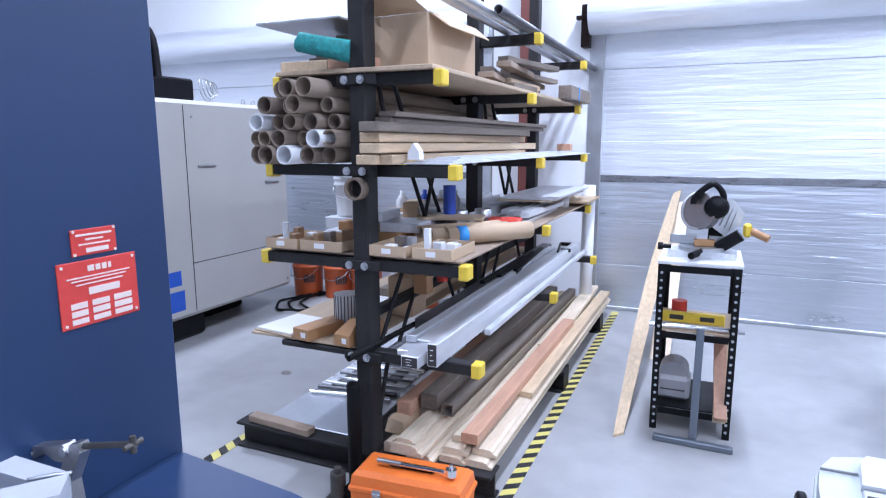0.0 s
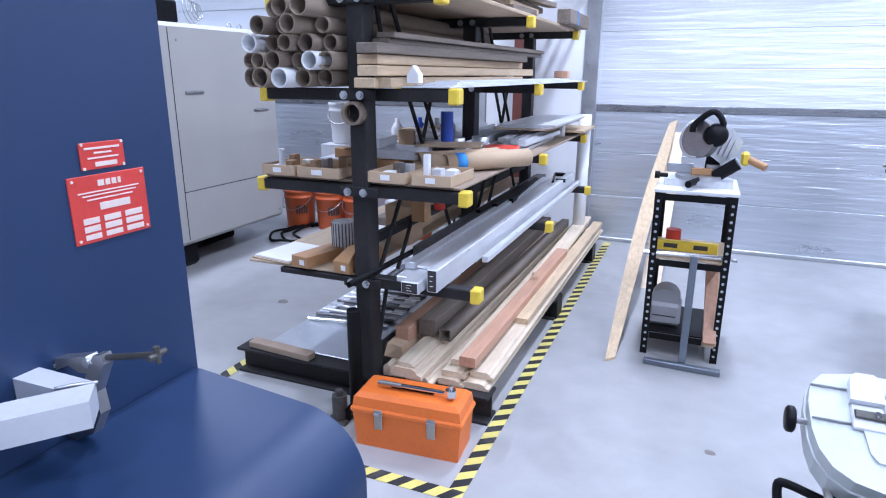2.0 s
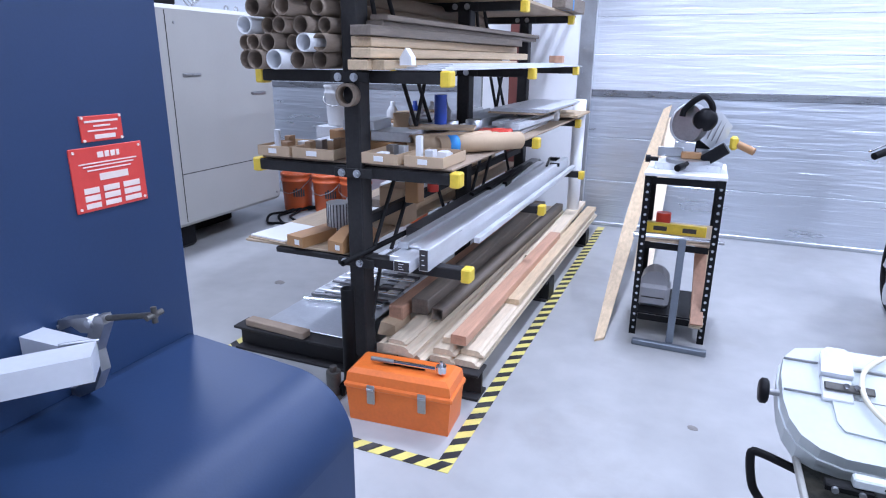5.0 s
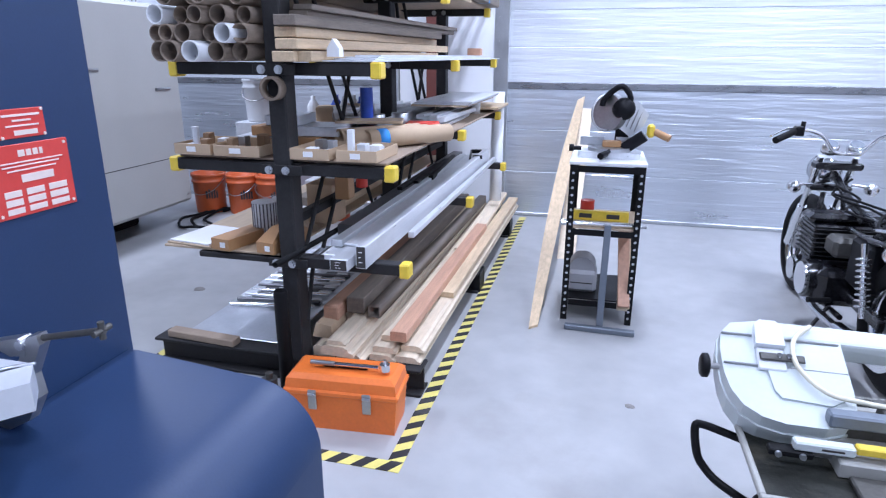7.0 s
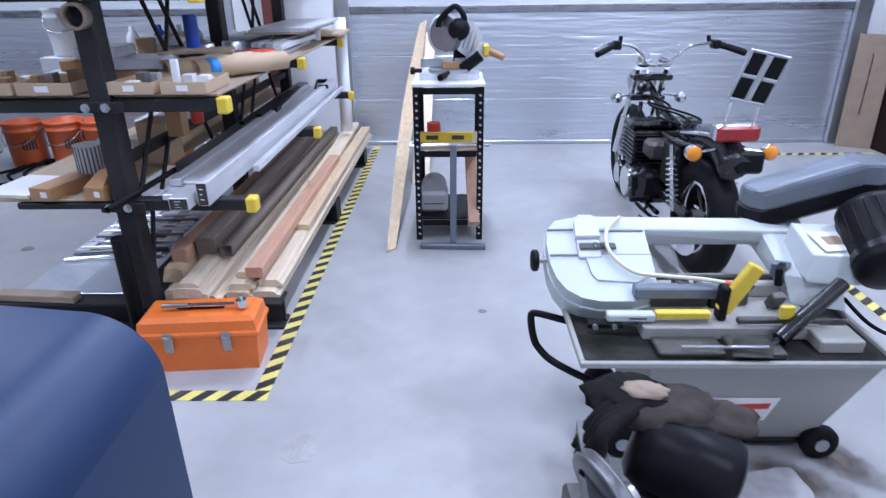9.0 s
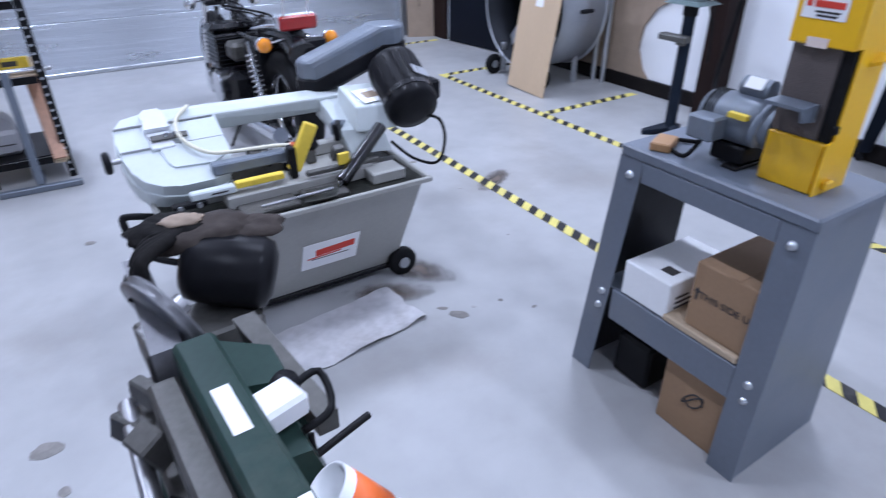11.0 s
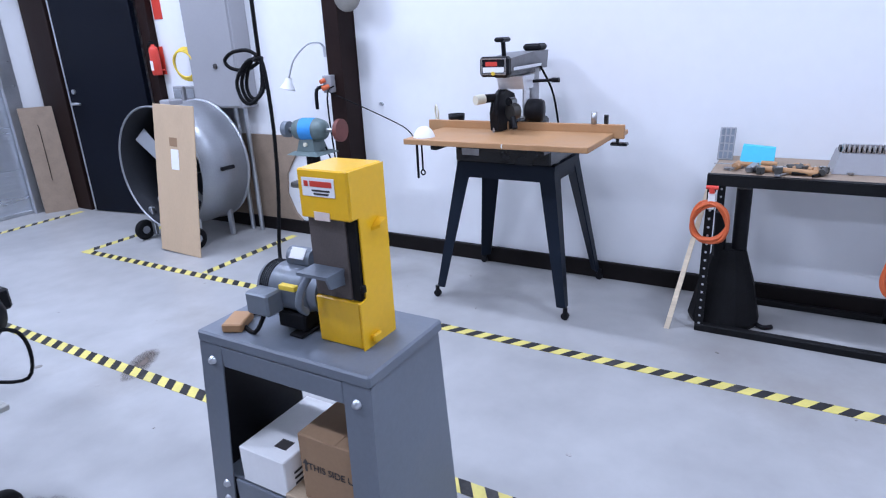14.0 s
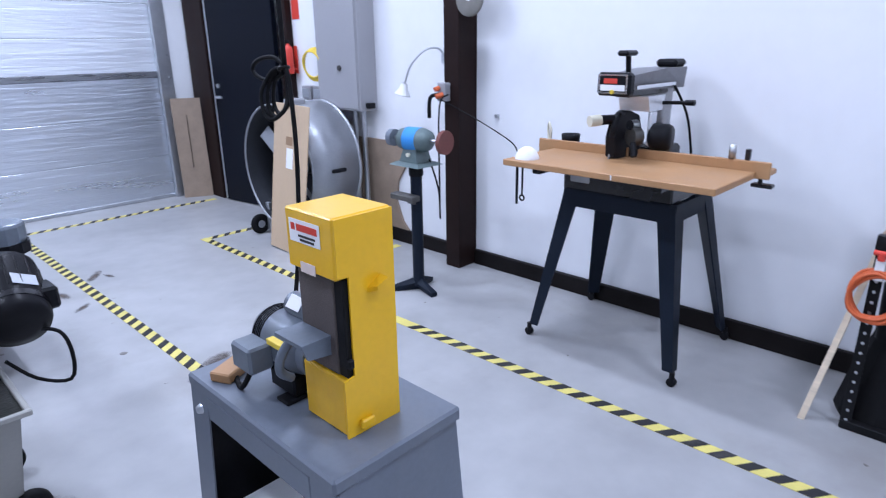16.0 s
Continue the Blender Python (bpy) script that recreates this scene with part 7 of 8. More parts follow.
sd = thing("belt_sander", "yellow vertical belt sander with a grey motor", "belt sander", (1.752, 0.172, T))
part("lower_housing", Bld().box((0.0, 0.0, 0.0), (0.115, 0.122, 0.112), 0.003), "yellow", sd)
part("upper_housing", Bld().box((-0.006, -0.004, 0.296), (0.118, 0.128, 0.402), 0.003), "yellow", sd)
part("side_plate", Bld().prism([(-0.004, 0.0), (0.117, 0.0), (0.117, 0.40), (-0.004, 0.40), (-0.004, 0.302), (0.018, 0.299), (0.018, 0.118), (-0.004, 0.112)], -0.0085, -0.0045, "xz"), "yellow", sd, "tall yellow side plate cut away at the belt")
part("belt", Bld().box((0.006, 0.022, 0.1125), (0.03, 0.122, 0.2955), 0.002), "belt", sd, "worn brown abrasive belt")
part("back_plate", Bld().box((0.05, 0.0, 0.1125), (0.112, 0.122, 0.2955), 0.002), "motor_grey", sd)
part("belt_edge", Bld().box((0.008, -0.003, 0.1125), (0.045, 0.021, 0.2955), 0.002), "black_iron", sd, "black belt platen edge")
part("platen_tab", Bld().box((0.004, -0.014, 0.135), (0.016, -0.004, 0.152), 0.002), "black_iron", sd)
part("latch", Bld().hull([(0.055, -0.009, 0.262), (0.085, -0.009, 0.278), (0.085, -0.030, 0.280), (0.06, -0.030, 0.270), (0.055, -0.009, 0.270), (0.085, -0.009, 0.288), (0.085, -0.030, 0.287), (0.06, -0.030, 0.277)]), "yellow", sd, "yellow cover latch")
part("latch", Bld().box((0.02, -0.02, 0.012), (0.05, -0.009, 0.03), 0.003), "yellow", sd)
wt = part("work_table", Bld().hull([(-0.056, 0.032, 0.180), (0.003, 0.032, 0.180), (0.003, 0.116, 0.180), (-0.056, 0.116, 0.180), (-0.056, 0.032, 0.187), (0.003, 0.032, 0.187), (0.003, 0.116, 0.187), (-0.056, 0.116, 0.187)]), "motor_grey", sd, "grey cast work table")
part("table_web", Bld().prism([(-0.054, 0.1795), (0.002, 0.1795), (0.002, 0.150), (-0.045, 0.156)], 0.033, 0.039, "xz"), "motor_grey", wt)
part("table_bracket", Bld().path([(-0.01, 0.112, 0.178), (-0.04, 0.125, 0.135), (-0.045, 0.13, 0.10), (-0.02, 0.135, 0.075)], 0.009, 8), "motor_grey", wt, "curved grey table bracket")
lp = part("label", Bld().box((-0.0078, 0.028, 0.345), (-0.0065, 0.115, 0.385), 0.0003), "paper", sd, "white maker's label with red and black print")
part("label_mark", Bld().box((-0.0088, 0.034, 0.366), (-0.0079, 0.092, 0.378), 0.0002).box((-0.0088, 0.097, 0.366), (-0.0079, 0.108, 0.378), 0.0002), "red_label", lp)
part("label_text", Bld().box((-0.0088, 0.04, 0.356), (-0.0079, 0.088, 0.360), 0.0002).box((-0.0088, 0.044, 0.349), (-0.0079, 0.084, 0.353), 0.0002), "ink", lp)
part("warning_label", Bld().box((-0.0078, 0.048, 0.293), (-0.0065, 0.09, 0.312), 0.0003), "plate_text", sd, "small pale warning label")
part("motor", Bld().lathe([(0, 0), (0.04, 0.0), (0.053, 0.012), (0.057, 0.03), (0.057, 0.13), (0.050, 0.15), (0.03, 0.157), (0, 0.158)], (0.045, 0.15, 0.10), (0.0, 1, 0)), "motor_grey", sd, "grey electric motor")
mf = Bld()
for k in range(5):
    mf.pipe((0.045, 0.258 + 0.006 * k, 0.10), (0.045, 0.261 + 0.006 * k, 0.10), 0.0583, 0.05, 24)
part("motor_vents", mf, "black_plastic", sd)
part("capacitor", soften(Bld().cyl((0.06, 0.165, 0.172), (0.06, 0.235, 0.172), 0.024), 0.006), "motor_grey", sd, "grey capacitor housing on the motor")
part("capacitor_label", Bld().box((-0.014, -0.022, 0.0235), (0.014, 0.022, 0.025), 0.0005, pose(0.06, 0.2, 0.172, 0, -52, 0)), "paper", sd)
part("motor_foot", Bld().box((-0.02, 0.16, 0.0), (0.11, 0.20, 0.008), 0.002).box((0.0, 0.165, 0.008), (0.09, 0.25, 0.05), 0.004), "black_plastic", sd)
part("switch_box", Bld().box((-0.06, 0.215, 0.060), (-0.008, 0.285, 0.115), 0.005), "motor_grey", sd, "dark switch box")
part("motor_plate", Bld().box((-0.022, 0.165, 0.118), (-0.006, 0.212, 0.130), 0.001, pose(0, 0, 0, 0, 0, 0)), "cap_yellow", sd, "yellow motor plate")
part("drive_flange", Bld().cyl((0.05, 0.123, 0.10), (0.05, 0.149, 0.10), 0.052), "motor_grey", sd)
part("cord", Bld().path([(-0.035, 0.25, 0.062), (-0.05, 0.28, 0.007), (-0.02, 0.36, 0.007), (0.02, 0.37, 0.007), (0.06, 0.32, 0.007)], 0.0055), "rubber", sd)
solo("sanding_block", Bld().box((-0.04, -0.025, 0), (0.04, 0.025, 0.022), 0.003), "mdf", "small wooden block beside the sander motor", "block", (1.722, 0.530, T), rz=25)

# ---- radial arm saw ----
ra = thing("radial_arm_saw", "old radial arm saw on a dark slate steel stand", "radial arm saw", (3.36, 0.17, 0.0))
tabz = 0.905
def legpiece(b, top, foot, w):
    (x0, y0), (x1, y1) = top, foot
    sx, sy = (1 if x1 > x0 else -1), (1 if y1 > y0 else -1)
    pts = []
    for x, y, z, k in ((x0, y0, 0.76, w), (x1, y1, 0.06, w * 0.55)):
        pts += [(x, y, z), (x - sx * k, y, z), (x, y - sy * k, z), (x - sx * k, y, z - 0.0), (x - sx * 0.006, y - sy * k, z), (x - sx * k, y - sy * 0.006, z)]
    return b.hull(pts)


for top, foot in (((0.30, 0.80), (0.19, 0.90)), ((0.30, 0.26), (0.19, 0.15)), ((0.68, 0.80), (0.79, 0.90)), ((0.68, 0.26), (0.79, 0.15))):
    lg = part("leg", legpiece(Bld(), top, foot, 0.085), "stand_blue", ra)
    part("caster", Bld().cyl((foot[0] - 0.01, foot[1], 0.02), (foot[0] + 0.012, foot[1], 0.02), 0.02).cyl((foot[0], foot[1], 0.02), (foot[0], foot[1], 0.065), 0.012), "black_plastic", lg, "small black caster")
part("apron", slab(Bld(), [(0.29, 0.25, 0.68), (0.29, 0.81, 0.68), (0.30, 0.80, 0.76), (0.30, 0.26, 0.76)], -0.004), "stand_blue", ra)
part("apron", Bld().box((0.30, 0.255, 0.68), (0.68, 0.259, 0.76), 0.001).box((0.30, 0.801, 0.68), (0.68, 0.805, 0.76), 0.001).box((0.676, 0.259, 0.68), (0.68, 0.801, 0.76), 0.001), "stand_blue", ra)
part("frame_box", Bld().box((0.28, 0.27, 0.761), (0.68, 0.80, 0.86), 0.008), "black_enamel", ra, "black pressed steel saw base")
part("frame_badge", Bld().box((0.2785, 0.66, 0.80), (0.2798, 0.76, 0.835), 0.0003), "steel", ra)
for y in (0.22, 0.78):
    part("channel", Bld().box((0.06, y, 0.861), (0.72, y + 0.04, tabz - 0.0125), 0.002), "black_enamel", ra)
part("table_top", Bld().box((0.0, 0.0, tabz - 0.012), (0.40, 0.94, tabz + 0.015), 0.003), "mdf", ra, "worn brown particle board table top")
part("table_mark", Bld().box((-0.001, 0.40, tabz - 0.008), (-0.0002, 0.406, tabz + 0.012), 0.0001), "white_plastic", ra)
part("fence", Bld().box((0.402, -0.05, tabz - 0.012), (0.42, 0.50, tabz + 0.055), 0.003).box((0.402, 0.55, tabz - 0.012), (0.42, 1.03, tabz + 0.055), 0.003), "mdf", ra, "brown board fence with a saw gap")
part("rear_table", Bld().box((0.4205, -0.03, tabz - 0.012), (0.56, 1.0, tabz + 0.01), 0.003), "mdf", ra)
ra_head = part("saw_head", Bld().cyl((0.64, 0.55, 0.90), (0.64, 0.55, 1.28), 0.04), "steel", ra, "saw head on a lifting column")
ra_head.location = (0.0, -0.03, -0.045)
part("column", Bld().cyl((0.64, 0.55, 0.861), (0.64, 0.55, 1.30), 0.045), "steel", ra_head, "steel lifting column")
part("column_base", Bld().box((0.575, 0.47, 0.861), (0.72, 0.63, 1.0), 0.015), "black_enamel", ra_head)
am = part("arm", Bld().hull([(0.22, 0.50, 1.265), (0.22, 0.60, 1.265), (0.22, 0.49, 1.325), (0.22, 0.61, 1.325), (0.72, 0.49, 1.255), (0.72, 0.61, 1.255), (0.74, 0.49, 1.345), (0.74, 0.61, 1.345), (0.5, 0.48, 1.345), (0.5, 0.62, 1.345)]), "arm_grey", ra_head, "grey cast overhead arm")
part("arm_nose", Bld().box((0.175, 0.475, 1.245), (0.225, 0.625, 1.338), 0.012), "black_plastic", am, "black arm end cap with a badge")
part("nose_badge", Bld().box((0.1735, 0.53, 1.295), (0.1748, 0.59, 1.315), 0.0003), "red_label", am)
part("nose_trim", Bld().box((0.1735, 0.485, 1.255), (0.1748, 0.615, 1.262), 0.0003).box((0.1735, 0.485, 1.262), (0.1748, 0.492, 1.325), 0.0003).box((0.1735, 0.608, 1.262), (0.1748, 0.615, 1.325), 0.0003).box((0.1735, 0.485, 1.325), (0.1748, 0.615, 1.331), 0.0003), "chrome", am, "chrome trim frame")
part("nose_panel", Bld().box((0.1737, 0.495, 1.266), (0.1747, 0.605, 1.290), 0.0003), "paper", am, "pale printed panel")
part("nose_button", Bld().cyl((0.1745, 0.55, 1.262), (0.168, 0.55, 1.262), 0.009), "cap_yellow", am)
part("arm_rear", Bld().box((0.62, 0.49, 1.346), (0.73, 0.59, 1.38), 0.012), "black_plastic", am)
ck = part("crank", Bld().cyl((0.30, 0.55, 1.33), (0.29, 0.55, 1.40), 0.011).box((0.235, 0.525, 1.40), (0.33, 0.575, 1.422), 0.008), "black_plastic", ra_head, "black arm lock handle")
part("arm_track", Bld().box((0.26, 0.515, 1.235), (0.70, 0.585, 1.264), 0.004), "black_enamel", ra_head)
part("yoke", Bld().hull([(0.36, 0.48, 1.235), (0.52, 0.48, 1.235), (0.52, 0.62, 1.235), (0.36, 0.62, 1.235), (0.38, 0.48, 1.17), (0.50, 0.48, 1.17), (0.50, 0.62, 1.17), (0.38, 0.62, 1.17)]).box((0.395, 0.605, 1.0), (0.455, 0.622, 1.17), 0.008).box((0.395, 0.478, 1.02), (0.455, 0.495, 1.17), 0.008), "aluminium", ra_head, "grey motor yoke")
part("motor", Bld().lathe([(0, 0), (0.045, 0), (0.058, 0.012), (0.058, 0.075), (0.05, 0.09), (0, 0.092)], (0.43, 0.49, 1.06), (0.15, -1, 0)), "black_plastic", ra_head, "black saw motor")
part("motor_nose", Bld().cyl((0.36, 0.55, 1.06), (0.40, 0.53, 1.06), 0.04), "cast", ra_head)
part("blade_guard", Bld().prism([(0.30, 0.975), (0.34, 0.96), (0.52, 0.96), (0.54, 1.06), (0.50, 1.14), (0.40, 1.17), (0.32, 1.14), (0.29, 1.06)], 0.585, 0.63, "xz"), "black_plastic", ra_head, "black blade guard")
part("dust_chute", Bld().cyl((0.33, 0.61, 1.135), (0.26, 0.645, 1.135), 0.020, 0.022), "black_plastic", ra_head)
part("chute_sleeve", Bld().cyl((0.26, 0.645, 1.135), (0.215, 0.67, 1.132), 0.024), "cream_lamp", ra_head, "cream dust sleeve")
part("saw_grip", Bld().path([(0.34, 0.60, 1.16), (0.30, 0.60, 1.10), (0.31, 0.61, 1.02)], 0.014), "black_plastic", ra_head)
part("arm_scale", Bld().box((0.24, 0.474, 1.27), (0.60, 0.479, 1.285), 0.001), "chrome", ra_head, "bright scale strip on the arm")
part("yoke_knob", Bld().cyl((0.40, 0.545, 1.11), (0.36, 0.555, 1.11), 0.022, seg=10), "chrome", ra_head)
part("handle_grip", Bld().cyl((0.33, 0.52, 1.04), (0.31, 0.50, 0.985), 0.014), "black_plastic", ra_head)
part("anti_kick", Bld().cyl((0.31, 0.61, 1.05), (0.30, 0.615, 0.94), 0.006).cyl((0.34, 0.61, 0.97), (0.27, 0.65, 0.945), 0.004), "steel", ra_head)
part("lock_lever", Bld().cyl((0.50, 0.48, 1.20), (0.50, 0.38, 1.205), 0.008).cyl((0.50, 0.38, 1.205), (0.50, 0.34, 1.205), 0.012), "black_plastic", ra_head)
part("blade", Bld().cyl((0.42, 0.606, 1.03), (0.42, 0.609, 1.03), 0.095, seg=36), "steel", ra_head)
part("power_cord", Bld().path([(0.60, 0.50, 1.3), (0.66, 0.44, 1.15), (0.70, 0.42, 1.0), (0.68, 0.40, 0.9)], 0.006), "rubber", ra_head)
part("hanging_strap", Bld().box((0.02, 0.87, 0.72), (0.028, 0.882, 0.893), 0.002).box((0.03, 0.85, 0.76), (0.038, 0.858, 0.893), 0.002).torus((0.034, 0.854, 0.75), 0.012, 0.004, (1, 0, 0), 14, 6), "black_plastic", ra, "black straps hanging from the table")
part("side_clamp", Bld().box((0.42, -0.06, tabz - 0.05), (0.46, 0.02, tabz - 0.035), 0.003).box((0.425, -0.02, tabz - 0.035), (0.435, -0.005, tabz - 0.013), 0.002), "black_enamel", ra)
part("fence_clip", Bld().box((0.403, 0.03, tabz + 0.0555), (0.42, 0.05, tabz + 0.10), 0.003), "black_enamel", ra, "small black clip on the fence")
part("fence_clip", Bld().pipe((0.411, 0.10, tabz + 0.0555), (0.411, 0.10, tabz + 0.11), 0.014, 0.012, 12), "steel", ra)
solo("dust_mask", Bld().lathe([(0.055, 0), (0.052, 0.012), (0.04, 0.035), (0.02, 0.05), (0, 0.054)], seg=22), "paper", "white moulded dust mask on the saw table", "dust mask", (3.44, 1.035, tabz + 0.0155))
solo("black_cup", Bld().lathe([(0, 0), (0.04, 0), (0.045, 0.05), (0.046, 0.07), (0.042, 0.07), (0.04, 0.01), (0, 0.01)], seg=20), "black_plastic", "round black plastic cup on the fence table", "cup", (3.83, 1.06, tabz + 0.0105))
solo("metal_clip", Bld().path([(0, 0, 0), (0.01, 0.02, 0.06), (0, 0.01, 0.11), (-0.01, -0.01, 0.07), (0, 0, 0.02)], 0.006), "cream_lamp", "small pale clip standing on the fence", "clip", (3.83, 1.18, tabz + 0.016))

# ---- workbench with cords ----
wbx, wby = 3.70, -1.09
bn = thing("steel_workbench", "black slotted steel workbench, cluttered, against the wall", "workbench", (wbx, wby, 0))
for x, y in ((0, 0), (0, 0.78), (0.42, 0), (0.42, 0.78)):
    lg = part("leg", Bld().box((x, y - 0.002, 0), (x + 0.003, y + 0.035, 0.76), 0.0008).box((x + 0.003, y + 0.032, 0), (x + 0.038, y + 0.035, 0.76), 0.0008), "black_iron", bn)
    sl = Bld()
    for k in range(18):
        sl.cyl((x - 0.0006, y + 0.016, 0.04 + 0.04 * k), (x - 0.0001, y + 0.016, 0.04 + 0.04 * k), 0.006, seg=8)
    tagged(part("slot_strip", sl, "galv", lg), kind="stuff")
part("top_rail", Bld().box((-0.006, -0.1, 0.715), (-0.001, 0.82, 0.76), 0.002).box((-0.006, -0.1, 0.76), (0.03, 0.82, 0.765), 0.001), "black_iron", bn, "black folded edge rail")
part("top_board", Bld().box((0.031, -0.1, 0.745), (0.46, 0.815, 0.765), 0.002), "osb", bn, "dirty plywood bench top")
part("bottom_rail", Bld().box((-0.006, -0.1, 0.0), (0.032, 0.815, 0.035), 0.003), "black_iron", bn)
part("foot_rail", Bld().box((0.035, 0.76, 0.0), (0.42, 0.80, 0.03), 0.003), "black_iron", bn)
part("back_rail", Bld().box((0.42, -0.1, 0.0), (0.455, 0.76, 0.03), 0.003), "black_iron", bn)


def coil(name, x, y, z, R, label, n=6):
    t = thing(name, label, "extension cord", (x, y, z))
    for k in range(n):
        a = 0.25 * math.sin(2.3 * k)
        ry, rz_ = R * (0.80 + 0.08 * math.sin(3.1 * k)), R * (1.0 - 0.08 * (k % 3))
        pts = [(0.006 * (k % 4) - 0.009 + 0.01 * math.sin(q + k), ry * math.sin(q + a), rz_ * math.cos(q) - 0.1 * R * abs(math.sin(q))) for q in (2 * math.pi * j / 20 for j in range(21))]
        part("loop", Bld().path(pts, 0.0062, 7), "orange_cord", t)
    if n < 9:
        part("wrap", Bld().torus((0.0, 0.0, -0.02), 0.040, 0.0065, (0, 0.25, 1), 24, 7).torus((0.0, 0.0, 0.0), 0.038, 0.0065, (0, -0.2, 1), 24, 7), "orange_cord", t, "cord end wrapped round the coil")
    return t


ec = coil("extension_cord", wbx - 0.03, -0.30, 0.555, 0.095, "coiled orange extension cord hung from the bench leg", 9)
part("hook", Bld().box((-0.012, -0.015, 0.06), (-0.004, 0.015, 0.14), 0.003), "paper", ec, "white cord tag")
part("plug", Bld().cyl((-0.012, 0.0, 0.135), (-0.012, 0.0, 0.160), 0.012).cyl((-0.012, -0.025, 0.160), (-0.012, 0.025, 0.160), 0.009), "red_label", ec, "red plug")
coil("extension_cord", wbx - 0.03, -1.055, 0.40, 0.11, "coiled orange extension cord hung from the bench leg", 8)
sp = thing("wooden_stick", "bare pale wooden stick leaning on the bench", "stick", (wbx - 0.03, -0.155, 0.0))
part("stick", Bld().hull([(-0.012, -0.012, 0), (0.012, -0.012, 0), (0.012, 0.012, 0), (-0.012, 0.012, 0), (0.10, -0.14, 0.76), (0.12, -0.14, 0.76), (0.12, -0.12, 0.76), (0.10, -0.12, 0.76)]), "pale_pine", sp)
bg = thing("black_bag", "black vacuum bag with a stiff black hose under the bench", "bag", (wbx + 0.17, -0.38, 0.002))
part("bag", Bld().hull([(0.12 * math.cos(a) * s, 0.13 * math.sin(a) * s, z) for z, s in ((0, 1.15), (0.03, 1.25), (0.2, 0.98), (0.38, 0.55)) for a in (2 * math.pi * k / 14 for k in range(14))]), "rubber", bg)
part("hose", Bld().cyl((0.0, -0.04, 0.28), (0.0, -0.035, 0.67), 0.034).cyl((-0.03, 0.04, 0.28), (-0.04, 0.05, 0.56), 0.028), "black_plastic", bg, "stiff black hose")
part("tail", Bld().path([(0.0, -0.12, 0.02), (-0.04, -0.18, 0.01), (-0.02, -0.22, 0.012)], 0.012), "black_plastic", bg)
BT = 0.766
ts = thing("parts_case", "shallow clear parts case leaning against the wall", "case", (wbx + 0.33, -0.335, BT), rz=0)
ts.scale = (1, 0.5, 0.78)
part("tray", Bld().box((0, 0, 0), (0.02, 0.14, 0.20), 0.004, pose(0, 0, 0, 0, 14, 0)), "grey_box", ts)
pc = Bld()
for i in range(3):
    for j in range(4):
        pc.box((-0.003, 0.012 + 0.042 * i, 0.012 + 0.047 * j), (-0.0004, 0.04 + 0.042 * i, 0.05 + 0.047 * j), 0.001, pose(0, 0, 0, 0, 14, 0))
tagged(part("cells", pc, "motor_grey", ts, "dark compartments"), kind="stuff")
solo("foam_block", Bld().hull([(0, 0, 0), (0.05, 0, 0), (0.05, 0.17, 0), (0, 0.17, 0), (0.03, 0.0, 0.10), (0.06, 0.0, 0.10), (0.07, 0.16, 0.11), (0.03, 0.16, 0.11)]), "cyan", "light blue foam block on the bench", "foam", (wbx + 0.26, -0.515, BT)).scale = (1, 0.85, 0.75)
sk = thing("socket_case", "grey blow-moulded case topped by a row of sockets", "tool case", (wbx + 0.16, -0.98, BT), rz=4)
part("case", Bld().hull([(0, 0, 0), (0.18, 0, 0), (0.18, 0.24, 0), (0, 0.24, 0), (0.03, 0.02, 0.085), (0.17, 0.02, 0.085), (0.17, 0.22, 0.085), (0.03, 0.22, 0.085)]), "grey_box", sk)
part("rack", Bld().box((0.04, 0.05, 0.086), (0.10, 0.22, 0.11), 0.003), "black_plastic", sk)
for k in range(9):
    part("socket", Bld().cyl((0.036, 0.062 + 0.018 * k, 0.087), (0.030, 0.062 + 0.018 * k, 0.125), 0.0075, seg=10), "chrome", sk)
co = coil("extension_cord", wbx + 0.20, -1.06, BT + 0.09, 0.07, "orange cord bundle lying on the bench", 6)
rb = random.Random(21)
for k in range(26):
    L = rb.uniform(0.05, 0.17)
    kind_ = rb.choice(("wrench", "screwdriver", "bolt_piece", "drill_bit"))
    m_ = {"wrench": "steel", "screwdriver": "mdf", "bolt_piece": "cast", "drill_bit": "black_iron"}[kind_]
    t = thing(kind_, {"wrench": "small steel wrench lying on the bench", "screwdriver": "brown-handled screwdriver lying on the bench", "bolt_piece": "dark machine part lying on the bench", "drill_bit": "black drill bit lying on the bench"}[kind_], kind_.replace("_", " "), (wbx + rb.uniform(0.06, 0.22), rb.uniform(-0.78, -0.36), BT + 0.004), rz=rb.uniform(0, 180), group="bench clutter")
    if kind_ == "wrench":
        part("body", Bld().box((-L / 2, -0.006, 0), (L / 2, 0.006, 0.006), 0.002).cyl((L / 2, 0, 0), (L / 2, 0, 0.007), 0.014, seg=10).cyl((-L / 2, 0, 0), (-L / 2, 0, 0.007), 0.012, seg=10), m_, t)
    elif kind_ == "screwdriver":
        part("handle", Bld().cyl((-L / 2, 0, 0.012), (0, 0, 0.012), 0.012, seg=10), m_, t)
        part("shank", Bld().cyl((0, 0, 0.012), (L * 0.6, 0, 0.008), 0.003, seg=8), "steel", t)
    elif kind_ == "bolt_piece":
        part("body", Bld().cyl((-0.02, 0, 0.014), (0.03, 0, 0.014), 0.014, seg=12).box((-0.03, -0.016, 0.0), (-0.02, 0.016, 0.03), 0.003), m_, t)
    else:
        part("body", Bld().cyl((-L / 2, 0, 0.006), (L / 2, 0, 0.006), 0.006, seg=8), m_, t)
hm = thing("hammer", "claw hammer with a wooden handle on the bench edge", "hammer", (wbx + 0.09, -0.55, BT), rz=80)
